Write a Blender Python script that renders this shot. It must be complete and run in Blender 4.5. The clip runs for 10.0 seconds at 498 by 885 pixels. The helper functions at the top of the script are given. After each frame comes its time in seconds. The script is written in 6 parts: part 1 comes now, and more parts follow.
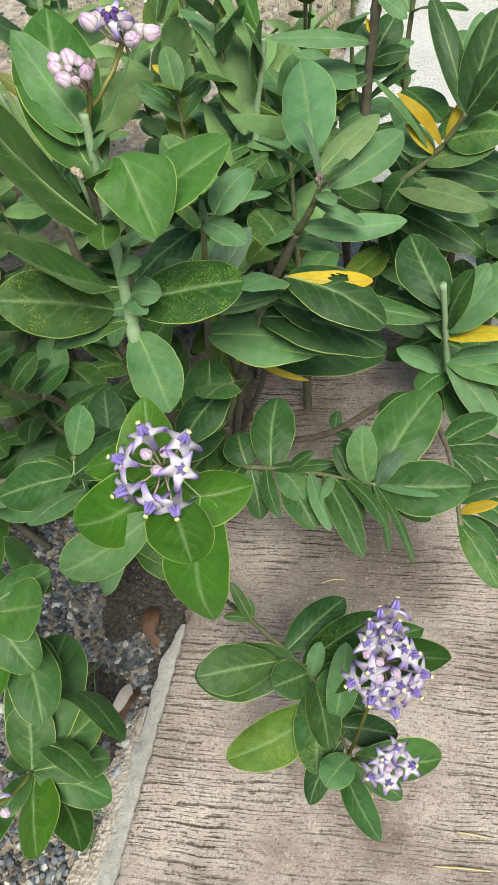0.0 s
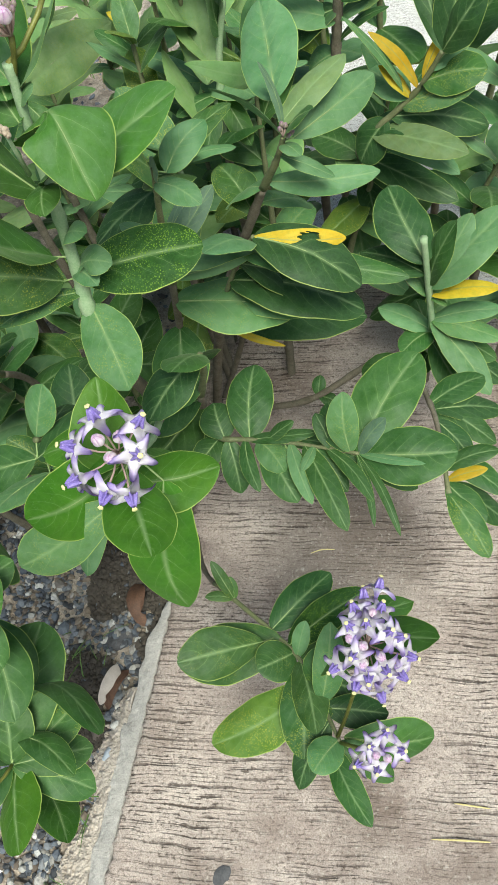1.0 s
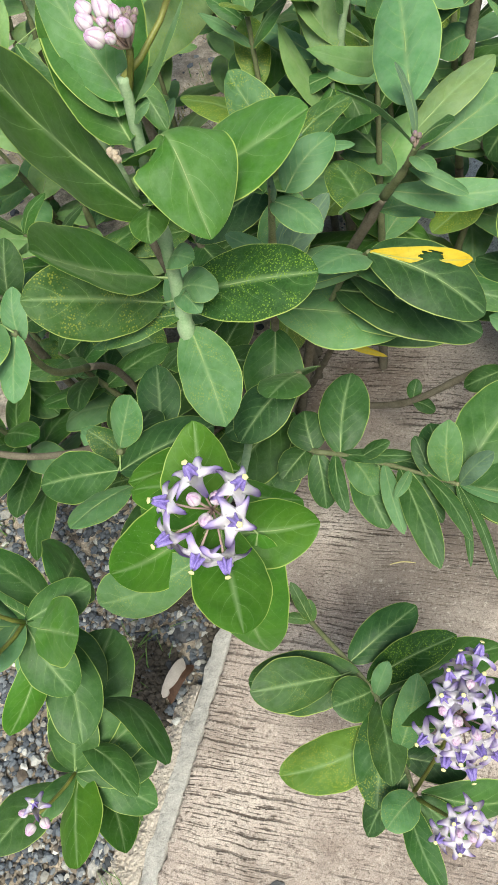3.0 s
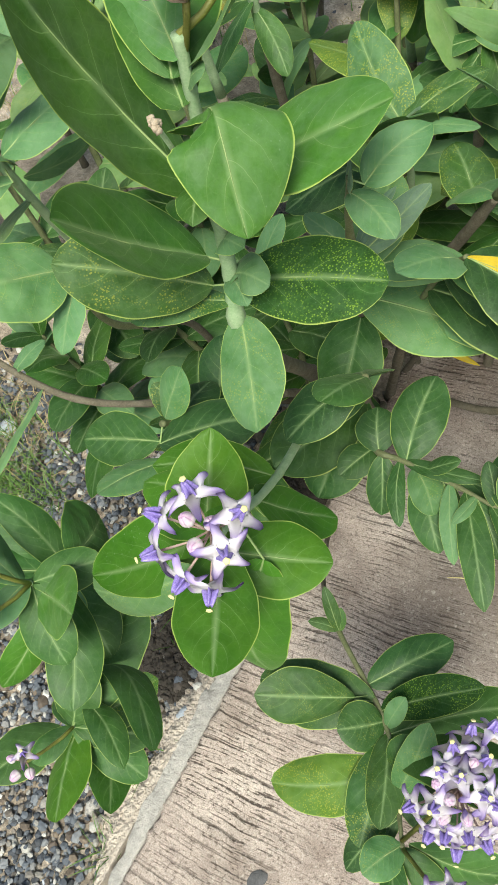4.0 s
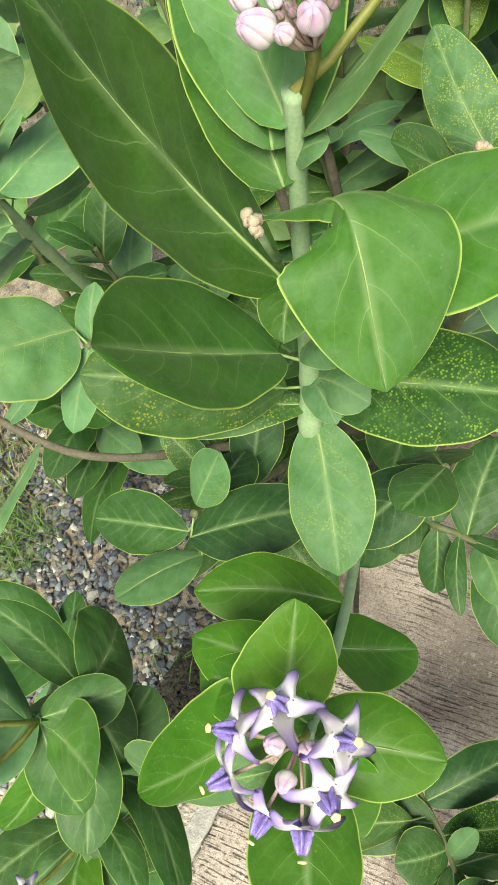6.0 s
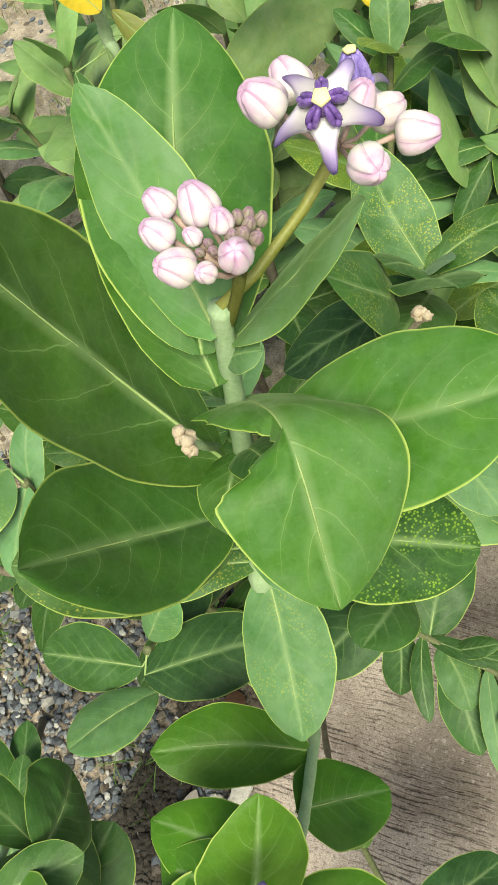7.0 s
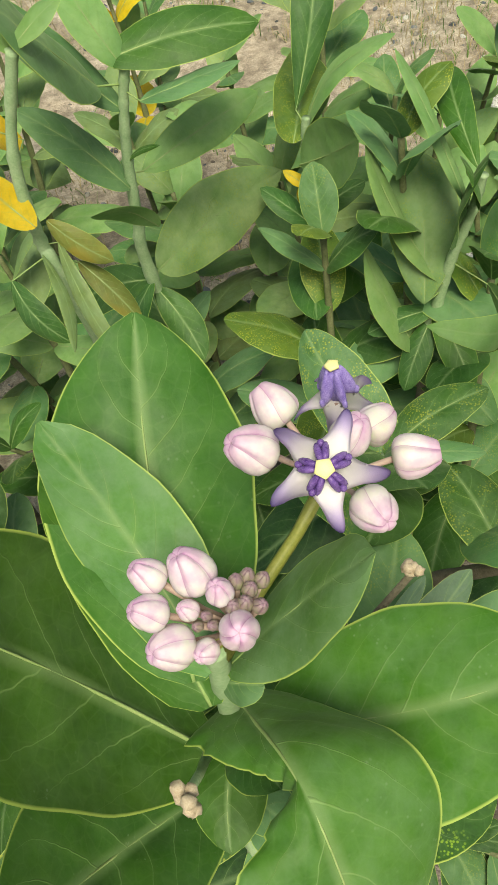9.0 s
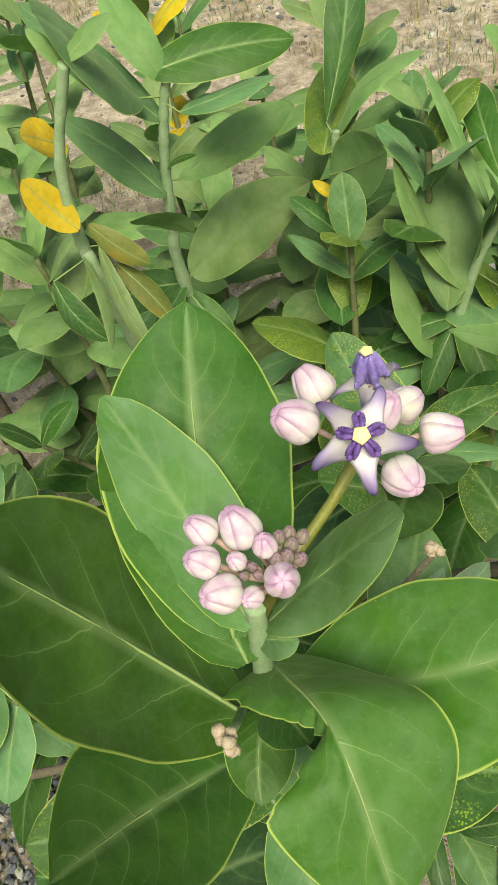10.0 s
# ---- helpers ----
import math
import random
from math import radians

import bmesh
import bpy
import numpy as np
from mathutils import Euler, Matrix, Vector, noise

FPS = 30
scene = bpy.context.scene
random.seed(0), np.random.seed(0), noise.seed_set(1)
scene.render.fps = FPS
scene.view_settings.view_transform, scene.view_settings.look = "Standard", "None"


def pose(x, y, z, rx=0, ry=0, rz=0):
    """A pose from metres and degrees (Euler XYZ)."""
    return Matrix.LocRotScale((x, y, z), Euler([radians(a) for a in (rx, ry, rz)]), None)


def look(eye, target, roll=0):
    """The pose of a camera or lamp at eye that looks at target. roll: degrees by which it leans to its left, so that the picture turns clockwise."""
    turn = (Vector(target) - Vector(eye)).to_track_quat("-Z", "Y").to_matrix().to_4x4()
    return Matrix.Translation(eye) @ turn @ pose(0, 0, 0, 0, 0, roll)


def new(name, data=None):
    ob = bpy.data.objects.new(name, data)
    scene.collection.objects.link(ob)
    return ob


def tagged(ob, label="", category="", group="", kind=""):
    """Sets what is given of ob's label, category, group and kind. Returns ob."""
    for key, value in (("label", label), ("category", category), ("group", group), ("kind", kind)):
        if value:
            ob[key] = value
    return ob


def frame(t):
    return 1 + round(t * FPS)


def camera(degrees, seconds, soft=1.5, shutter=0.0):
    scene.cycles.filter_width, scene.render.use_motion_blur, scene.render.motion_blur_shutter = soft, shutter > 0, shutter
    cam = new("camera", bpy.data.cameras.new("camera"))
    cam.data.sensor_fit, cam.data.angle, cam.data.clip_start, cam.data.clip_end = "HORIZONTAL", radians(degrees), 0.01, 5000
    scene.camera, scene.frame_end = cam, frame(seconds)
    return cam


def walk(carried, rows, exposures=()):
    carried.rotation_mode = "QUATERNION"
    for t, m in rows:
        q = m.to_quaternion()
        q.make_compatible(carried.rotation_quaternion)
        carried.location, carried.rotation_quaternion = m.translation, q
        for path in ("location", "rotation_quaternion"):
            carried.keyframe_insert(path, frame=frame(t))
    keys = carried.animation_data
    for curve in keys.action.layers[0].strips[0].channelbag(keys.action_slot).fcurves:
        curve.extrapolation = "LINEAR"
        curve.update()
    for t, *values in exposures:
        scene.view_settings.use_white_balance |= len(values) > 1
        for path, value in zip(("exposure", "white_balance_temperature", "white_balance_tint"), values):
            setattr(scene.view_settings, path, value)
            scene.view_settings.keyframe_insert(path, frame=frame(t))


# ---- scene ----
cam = camera(34.7, 10.0)
PATH = [
    (0, (0.051, 0.304, 1.574), (-0.115, 1.461, -0.049), -14.2),
    (0.5, (0.064, 0.353, 1.541), (-0.110, 1.463, -0.113), -16.2),
    (1, (0.082, 0.354, 1.526), (-0.093, 1.427, -0.152), -17.4),
    (1.5, (0.057, 0.353, 1.520), (-0.093, 1.404, -0.175), -16.5),
    (2, (0.029, 0.390, 1.528), (-0.078, 1.373, -0.211), -15.5),
    (3.5, (0.079, 0.535, 1.508), (-0.425, 1.460, -0.192), -24.6),
    (4, (0.107, 0.589, 1.472), (-0.513, 1.377, -0.258), -27.3),
    (4.5, (0.086, 0.611, 1.454), (-0.707, 1.310, -0.244), -30.7),
    (5, (0.022, 0.649, 1.430), (-0.727, 1.347, -0.288), -30.4),
    (6.3, (-0.033, 0.774, 1.399), (-0.541, 1.517, -0.387), -25.0),
    (6.5, (-0.033, 0.786, 1.403), (-0.524, 1.567, -0.371), -23.7),
    (7, (-0.042, 0.834, 1.409), (-0.489, 1.690, -0.342), -21.3),
    (7.5, (-0.059, 0.902, 1.413), (-0.488, 1.870, -0.284), -20.9),
    (8, (-0.067, 0.936, 1.415), (-0.409, 1.984, -0.253), -16.7),
    (8.5, (-0.063, 0.943, 1.417), (-0.387, 2.015, -0.240), -16.8),
    (9, (-0.069, 0.925, 1.429), (-0.373, 2.020, -0.216), -16.0),
    (9.5, (-0.074, 0.905, 1.441), (-0.368, 2.013, -0.198), -14.6),
    (10, (-0.074, 0.895, 1.449), (-0.421, 2.011, -0.174), -16.2),
]
walk(cam, [(t, look(eye, target, roll)) for t, eye, target, roll in PATH], exposures=[(0.0, 0.27, 6700, 0), (0.6, 0.38, 6500, -4), (2.0, 0.38, 6600, -1), (3.5, 0.55, 6800, -2), (5.0, 0.46, 6900, -3), (6.3, 0.76, 7500, -6), (7.0, 0.66, 7600, -6), (8.0, 0.29, 7900, -6), (10.0, 0.35, 8000, -6)])


# ---- world and light: an overcast, bright tropical day ----
SUN_ELEV, SUN_AZ = 61.0, 163.0
world = bpy.data.worlds.new("sky")
scene.world = world
world.use_nodes = True
wn = world.node_tree.nodes
sky = wn.new("ShaderNodeTexSky")
sky.sky_type, sky.sun_disc = "NISHITA", False
sky.sun_elevation, sky.sun_rotation = radians(SUN_ELEV), radians(SUN_AZ)
sky.air_density, sky.dust_density, sky.ozone_density = 1.0, 4.0, 1.0
wn["Background"].inputs["Strength"].default_value = 0.10
world.node_tree.links.new(sky.outputs["Color"], wn["Background"].inputs["Color"])
sun_data = bpy.data.lights.new("sun", "SUN")
sun_data.energy, sun_data.angle, sun_data.color = 3.2, radians(24), (1.0, 0.96, 0.9)
sun = new("sun", sun_data)
sun.matrix_world = look((0.97, -3.18, 6.0), (0, 0, 0))


# ---- materials ----
def material(name):
    m = bpy.data.materials.new(name)
    m.use_nodes = True
    return m, m.node_tree.nodes, m.node_tree.links, m.node_tree.nodes["Principled BSDF"]


def math_node(nt, op, a, b=None, c=None, clamp=False):
    n = nt.nodes.new("ShaderNodeMath")
    n.operation, n.use_clamp = op, clamp
    for i, v in enumerate((a, b, c)):
        if v is None:
            continue
        if isinstance(v, (int, float)):
            n.inputs[i].default_value = v
        else:
            nt.links.new(v, n.inputs[i])
    return n.outputs[0]


def mix_node(nt, fac, a, b, blend="MIX"):
    n = nt.nodes.new("ShaderNodeMix")
    n.data_type, n.blend_type = "RGBA", blend
    for sock, v in ((n.inputs[0], fac), (n.inputs[6], a), (n.inputs[7], b)):
        if isinstance(v, (int, float)):
            sock.default_value = v
        elif isinstance(v, tuple):
            sock.default_value = (*v, 1)
        else:
            nt.links.new(v, sock)
    return n.outputs[2]


def noise_node(nt, vec, scale, detail=4.0, rough=0.55):
    n = nt.nodes.new("ShaderNodeTexNoise")
    n.inputs["Scale"].default_value, n.inputs["Detail"].default_value, n.inputs["Roughness"].default_value = scale, detail, rough
    if vec is not None:
        nt.links.new(vec, n.inputs["Vector"])
    return n.outputs["Fac"]


def ramp_node(nt, fac, stops):
    n = nt.nodes.new("ShaderNodeValToRGB")
    while len(n.color_ramp.elements) < len(stops):
        n.color_ramp.elements.new(0.5)
    for e, (p, c) in zip(n.color_ramp.elements, stops):
        e.position, e.color = p, (*c, 1)
    nt.links.new(fac, n.inputs[0])
    return n.outputs[0]


def map_node(nt, fac, a, b, c=0.0, d=1.0):
    n = nt.nodes.new("ShaderNodeMapRange")
    nt.links.new(fac, n.inputs[0])
    for i, v in enumerate((a, b, c, d)):
        n.inputs[i + 1].default_value = v
    return n.outputs[0]


def bump_node(nt, height, strength, distance, shader):
    n = nt.nodes.new("ShaderNodeBump")
    n.inputs["Strength"].default_value, n.inputs["Distance"].default_value = strength, distance
    nt.links.new(height, n.inputs["Height"])
    nt.links.new(n.outputs[0], shader.inputs["Normal"])


def object_coords(nt):
    n = nt.nodes.new("ShaderNodeTexCoord")
    return n.outputs["Object"]


def leaf_material(name, deep, light, bloom_amount=0.25, spots=0.0, spot_colour=(0.42, 0.45, 0.06), rough=0.52, through_light=0.22, blotch=None, gloss=0.45):
    """A fleshy leaf: mottled green, pale side veins, a thin yellowish margin, a waxy grey bloom, and sometimes yellow specks."""
    m, nodes, links, bsdf = material(name)
    nt = m.node_tree
    uv = nodes.new("ShaderNodeUVMap")
    sep = nodes.new("ShaderNodeSeparateXYZ")
    links.new(uv.outputs[0], sep.inputs[0])
    across = math_node(nt, "ABSOLUTE", math_node(nt, "MULTIPLY_ADD", sep.outputs[0], 2.0, -1.0))
    along = sep.outputs[1]
    info = nodes.new("ShaderNodeObjectInfo")
    co = object_coords(nt)
    shift = nodes.new("ShaderNodeVectorMath")
    shift.operation = "ADD"
    links.new(co, shift.inputs[0])
    offs = nodes.new("ShaderNodeCombineXYZ")
    links.new(math_node(nt, "MULTIPLY", info.outputs["Random"], 7.0), offs.inputs[0])
    links.new(offs.outputs[0], shift.inputs[1])
    co = shift.outputs[0]
    broad, fine = noise_node(nt, co, 28, 3), noise_node(nt, co, 240, 4, 0.65)
    col = mix_node(nt, map_node(nt, broad, 0.32, 0.68), deep, light)
    # a leaf of its own tone
    tone = nodes.new("ShaderNodeHueSaturation")
    links.new(map_node(nt, info.outputs["Random"], 0, 1, 0.492, 0.512), tone.inputs["Hue"])
    links.new(map_node(nt, math_node(nt, "FRACT", math_node(nt, "MULTIPLY", info.outputs["Random"], 7.31)), 0, 1, 0.82, 1.16), tone.inputs["Value"])
    links.new(col, tone.inputs["Color"])
    col = tone.outputs[0]
    mottle = noise_node(nt, co, 95, 5, 0.7)
    col = mix_node(nt, map_node(nt, mottle, 0.34, 0.50, 0.34, 0.0), col, mix_node(nt, 1.0, col, (0.55, 0.62, 0.55), "MULTIPLY"))
    col = mix_node(nt, map_node(nt, mottle, 0.54, 0.72, 0.0, 0.18), col, mix_node(nt, 1.0, col, (1.7, 1.45, 1.7), "MULTIPLY"))
    # seven or eight pairs of side veins sweep forward from the midrib to the margin
    own = info.outputs["Random"]
    sweep = math_node(nt, "MULTIPLY_ADD", math_node(nt, "POWER", across, 1.7), 0.17, math_node(nt, "MULTIPLY", across, 0.17))
    right_half = math_node(nt, "GREATER_THAN", sep.outputs[0], 0.5)
    order = math_node(nt, "MULTIPLY_ADD", math_node(nt, "SUBTRACT", along, sweep), math_node(nt, "MULTIPLY_ADD", own, 2.0, 5.6), math_node(nt, "MULTIPLY_ADD", own, 5.0, math_node(nt, "MULTIPLY_ADD", broad, 0.60, math_node(nt, "MULTIPLY", right_half, 0.42))))
    dist = math_node(nt, "ABSOLUTE", math_node(nt, "SUBTRACT", math_node(nt, "FRACT", order), 0.5))
    vein = math_node(nt, "MULTIPLY", map_node(nt, math_node(nt, "DIVIDE", dist, math_node(nt, "MULTIPLY_ADD", across, -0.016, 0.027)), 0.25, 1.0, 1.0, 0.0), map_node(nt, across, 0.30, 0.95, 1.0, 0.15))
    halo = math_node(nt, "MULTIPLY", map_node(nt, dist, 0.0, 0.20, 1.0, 0.0), map_node(nt, across, 0.2, 0.9, 1.0, 0.0))
    col = mix_node(nt, math_node(nt, "MULTIPLY", halo, 0.10 + 0.35 * bloom_amount), col, (0.20, 0.34, 0.10))
    col = mix_node(nt, math_node(nt, "MULTIPLY", vein, 0.34), col, (0.30, 0.44, 0.17))
    net = nodes.new("ShaderNodeTexVoronoi")
    net.feature = "DISTANCE_TO_EDGE"
    net.inputs["Scale"].default_value = 105
    links.new(co, net.inputs["Vector"])
    mesh_vein = map_node(nt, net.outputs["Distance"], 0.0, 0.07, 1.0, 0.0)
    col = mix_node(nt, math_node(nt, "MULTIPLY", mesh_vein, 0.07), col, (0.22, 0.36, 0.12))
    col = mix_node(nt, map_node(nt, fine, 0.36, 0.66, 0.0, 0.12), col, (0.12, 0.29, 0.05))
    col = mix_node(nt, map_node(nt, across, 0.0, 0.11, 0.55, 0.0), col, (0.28, 0.41, 0.18))
    # waxy bloom
    wax = math_node(nt, "MULTIPLY", map_node(nt, noise_node(nt, co, 45, 5, 0.7), 0.38, 0.7), bloom_amount)
    col = mix_node(nt, wax, col, (0.22, 0.35, 0.21))
    if blotch:
        col = mix_node(nt, map_node(nt, noise_node(nt, co, 16, 2), 0.5, 0.62), col, blotch)
    if spots:
        vor = nodes.new("ShaderNodeTexVoronoi")
        vor.inputs["Scale"].default_value = 430
        links.new(co, vor.inputs["Vector"])
        speck = math_node(nt, "MULTIPLY", map_node(nt, vor.outputs["Distance"], 0.25, 0.42, 1.0, 0.0), map_node(nt, noise_node(nt, co, 34, 3), 0.50 - 0.09 * spots, 0.64 - 0.09 * spots))
        col = mix_node(nt, math_node(nt, "MULTIPLY", speck, spots), col, spot_colour)
    dust = nodes.new("ShaderNodeTexVoronoi")
    dust.inputs["Scale"].default_value = 260
    links.new(co, dust.inputs["Vector"])
    grains = math_node(nt, "MULTIPLY", map_node(nt, dust.outputs["Distance"], 0.10, 0.22, 1.0, 0.0), map_node(nt, noise_node(nt, co, 22, 4, 0.7), 0.54, 0.70, 0.0, 0.28))
    col = mix_node(nt, grains, col, (0.42, 0.50, 0.36))
    margin = map_node(nt, across, 0.966, 0.988)
    col = mix_node(nt, math_node(nt, "MULTIPLY", margin, 0.78), col, (0.48, 0.60, 0.15))
    links.new(col, bsdf.inputs["Base Color"])
    links.new(map_node(nt, broad, 0.3, 0.7, rough - 0.06, rough + 0.10), bsdf.inputs["Roughness"])
    bsdf.inputs["Specular IOR Level"].default_value = gloss - 0.12
    bsdf.inputs["Sheen Weight"].default_value = 0.18
    bsdf.inputs["Sheen Roughness"].default_value = 0.35
    bsdf.inputs["Sheen Tint"].default_value = (0.62, 0.85, 0.45, 1)
    swell = math_node(nt, "MULTIPLY", map_node(nt, dist, 0.0, 0.32, 0.0, 1.0), map_node(nt, across, 0.55, 1.0, 1.0, 0.2))
    dents = math_node(nt, "MULTIPLY_ADD", noise_node(nt, co, 34, 2), 3.2, math_node(nt, "MULTIPLY", swell, 0.22))
    height = math_node(nt, "ADD", math_node(nt, "MULTIPLY_ADD", vein, -0.30, dents), math_node(nt, "MULTIPLY_ADD", mesh_vein, -0.05, math_node(nt, "MULTIPLY", fine, 0.4)))
    bump_node(nt, height, 0.5, 0.001, bsdf)
    trans = nodes.new("ShaderNodeBsdfTranslucent")
    links.new(mix_node(nt, 0.5, col, (0.22, 0.42, 0.03)), trans.inputs["Color"])
    mixer = nodes.new("ShaderNodeMixShader")
    mixer.inputs[0].default_value = through_light
    links.new(bsdf.outputs[0], mixer.inputs[1])
    links.new(trans.outputs[0], mixer.inputs[2])
    links.new(mixer.outputs[0], nodes["Material Output"].inputs["Surface"])
    return m


LEAF = {
    "g": leaf_material("leaf_green", (0.026, 0.092, 0.008), (0.050, 0.138, 0.016), 0.12),
    "G": leaf_material("leaf_lower_green", (0.032, 0.106, 0.009), (0.054, 0.146, 0.018), 0.10),
    "H": leaf_material("leaf_bloomed", (0.070, 0.190, 0.038), (0.118, 0.255, 0.070), 0.55, gloss=0.5),
    "h": leaf_material("leaf_bitten", (0.052, 0.168, 0.018), (0.085, 0.218, 0.032), 0.26, rough=0.52, gloss=0.35),
    "f": leaf_material("leaf_fresh", (0.046, 0.155, 0.006), (0.078, 0.205, 0.012), 0.03),
    "w": leaf_material("leaf_waxy", (0.085, 0.205, 0.080), (0.150, 0.295, 0.130), 0.40, rough=0.56),
    # W: lighter copy of w for background stalks, sunlight put into its colour
    "W": leaf_material("leaf_waxy_painted_sun", (0.185, 0.355, 0.110), (0.300, 0.470, 0.185), 0.32, rough=0.56, through_light=0.34),
    "d": leaf_material("leaf_dark", (0.024, 0.086, 0.014), (0.050, 0.135, 0.026), 0.16),
    "c": leaf_material("leaf_olive_dark", (0.026, 0.074, 0.014), (0.050, 0.114, 0.026), 0.14, 0.25),
    # E and D: green darkened so the foliage's inner shade is in the colour
    "E": leaf_material("leaf_painted_shade", (0.018, 0.066, 0.013), (0.036, 0.104, 0.022), 0.14),
    "D": leaf_material("leaf_painted_deep_shade", (0.013, 0.050, 0.013), (0.026, 0.080, 0.020), 0.10),
    "p": leaf_material("leaf_dusty", (0.070, 0.185, 0.058), (0.125, 0.260, 0.098), 0.34, 0.3, rough=0.56),
    "s": leaf_material("leaf_speckled", (0.026, 0.092, 0.015), (0.054, 0.140, 0.028), 0.22, 0.6),
    "S": leaf_material("leaf_mottled", (0.011, 0.048, 0.010), (0.026, 0.080, 0.018), 0.08, 1.0, (0.20, 0.34, 0.04), gloss=0.2),
    "S2": leaf_material("leaf_pale_mottled", (0.058, 0.150, 0.048), (0.100, 0.210, 0.075), 0.35, 0.8),
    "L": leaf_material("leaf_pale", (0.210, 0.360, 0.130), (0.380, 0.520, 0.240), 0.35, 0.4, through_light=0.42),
    "b": leaf_material("leaf_blue_grey", (0.090, 0.165, 0.115), (0.150, 0.240, 0.170), 0.5),
    "y": leaf_material("leaf_yellow", (0.780, 0.480, 0.020), (0.880, 0.640, 0.070), 0.0, through_light=0.45),
    "o": leaf_material("leaf_olive", (0.115, 0.135, 0.026), (0.190, 0.190, 0.045), 0.08, blotch=(0.27, 0.20, 0.03)),
    "o2": leaf_material("leaf_faded", (0.140, 0.210, 0.075), (0.220, 0.290, 0.115), 0.4),
    "o3": leaf_material("leaf_turning", (0.070, 0.145, 0.014), (0.130, 0.210, 0.030), 0.12, 0.7),
}


def plain(name, a, b, scale, rough, bump=0.0, dist=0.001, detail=5.0, spec=0.4, coord="Object"):
    m, nodes, links, bsdf = material(name)
    nt = m.node_tree
    co = object_coords(nt)
    big, small = noise_node(nt, co, scale, detail), noise_node(nt, co, scale * 7, detail, 0.65)
    col = mix_node(nt, map_node(nt, math_node(nt, "MULTIPLY_ADD", small, 0.5, math_node(nt, "MULTIPLY", big, 0.5)), 0.35, 0.65), a, b)
    links.new(col, bsdf.inputs["Base Color"])
    bsdf.inputs["Roughness"].default_value = rough
    bsdf.inputs["Specular IOR Level"].default_value = spec
    if bump:
        bump_node(nt, small, bump, dist, bsdf)
    return m


MIDRIB = plain("midrib_pale", (0.20, 0.32, 0.10), (0.32, 0.40, 0.17), 60, 0.5)
STEM = plain("stem_green", (0.21, 0.33, 0.17), (0.36, 0.47, 0.29), 70, 0.6, 0.3)
STEM_OLD = plain("stem_olive_brown", (0.085, 0.105, 0.045), (0.20, 0.21, 0.11), 60, 0.6, 0.4)
PEDUNCLE = plain("peduncle_olive", (0.15, 0.17, 0.035), (0.25, 0.25, 0.065), 80, 0.45, 0.2)
BARK = plain("bark", (0.10, 0.088, 0.06), (0.22, 0.195, 0.15), 55, 0.85, 0.8, 0.002)
PEDICEL = plain("pedicel_pink", (0.33, 0.22, 0.20), (0.46, 0.35, 0.31), 120, 0.5)
CORONA = plain("corona_purple", (0.045, 0.014, 0.14), (0.24, 0.14, 0.46), 9, 0.22)
CORONA_LIGHT = plain("corona_lilac", (0.10, 0.06, 0.33), (0.36, 0.29, 0.64), 7, 0.30)
STIGMA = plain("stigma_yellow", (0.72, 0.66, 0.28), (0.80, 0.76, 0.42), 300, 0.5)
DRY = plain("dry_stub", (0.34, 0.26, 0.18), (0.54, 0.46, 0.37), 200, 0.8, 0.5)


def petal_material():
    m, nodes, links, bsdf = material("petal_lilac")
    nt = m.node_tree
    uv = nodes.new("ShaderNodeUVMap")
    sep = nodes.new("ShaderNodeSeparateXYZ")
    links.new(uv.outputs[0], sep.inputs[0])
    n = noise_node(nt, object_coords(nt), 160, 3)
    v = math_node(nt, "ADD", sep.outputs[1], math_node(nt, "MULTIPLY_ADD", n, 0.3, -0.15))
    col = ramp_node(nt, v, [(0.0, (0.74, 0.68, 0.76)), (0.15, (0.84, 0.82, 0.83)), (0.46, (0.75, 0.70, 0.81)), (0.66, (0.57, 0.48, 0.73)), (0.88, (0.40, 0.31, 0.62)), (1.0, (0.20, 0.13, 0.42))])
    links.new(col, bsdf.inputs["Base Color"])
    bsdf.inputs["Roughness"].default_value = 0.5
    trans = nodes.new("ShaderNodeBsdfTranslucent")
    links.new(col, trans.inputs["Color"])
    mixer = nodes.new("ShaderNodeMixShader")
    mixer.inputs[0].default_value = 0.38
    links.new(bsdf.outputs[0], mixer.inputs[1])
    links.new(trans.outputs[0], mixer.inputs[2])
    links.new(mixer.outputs[0], nodes["Material Output"].inputs["Surface"])
    return m


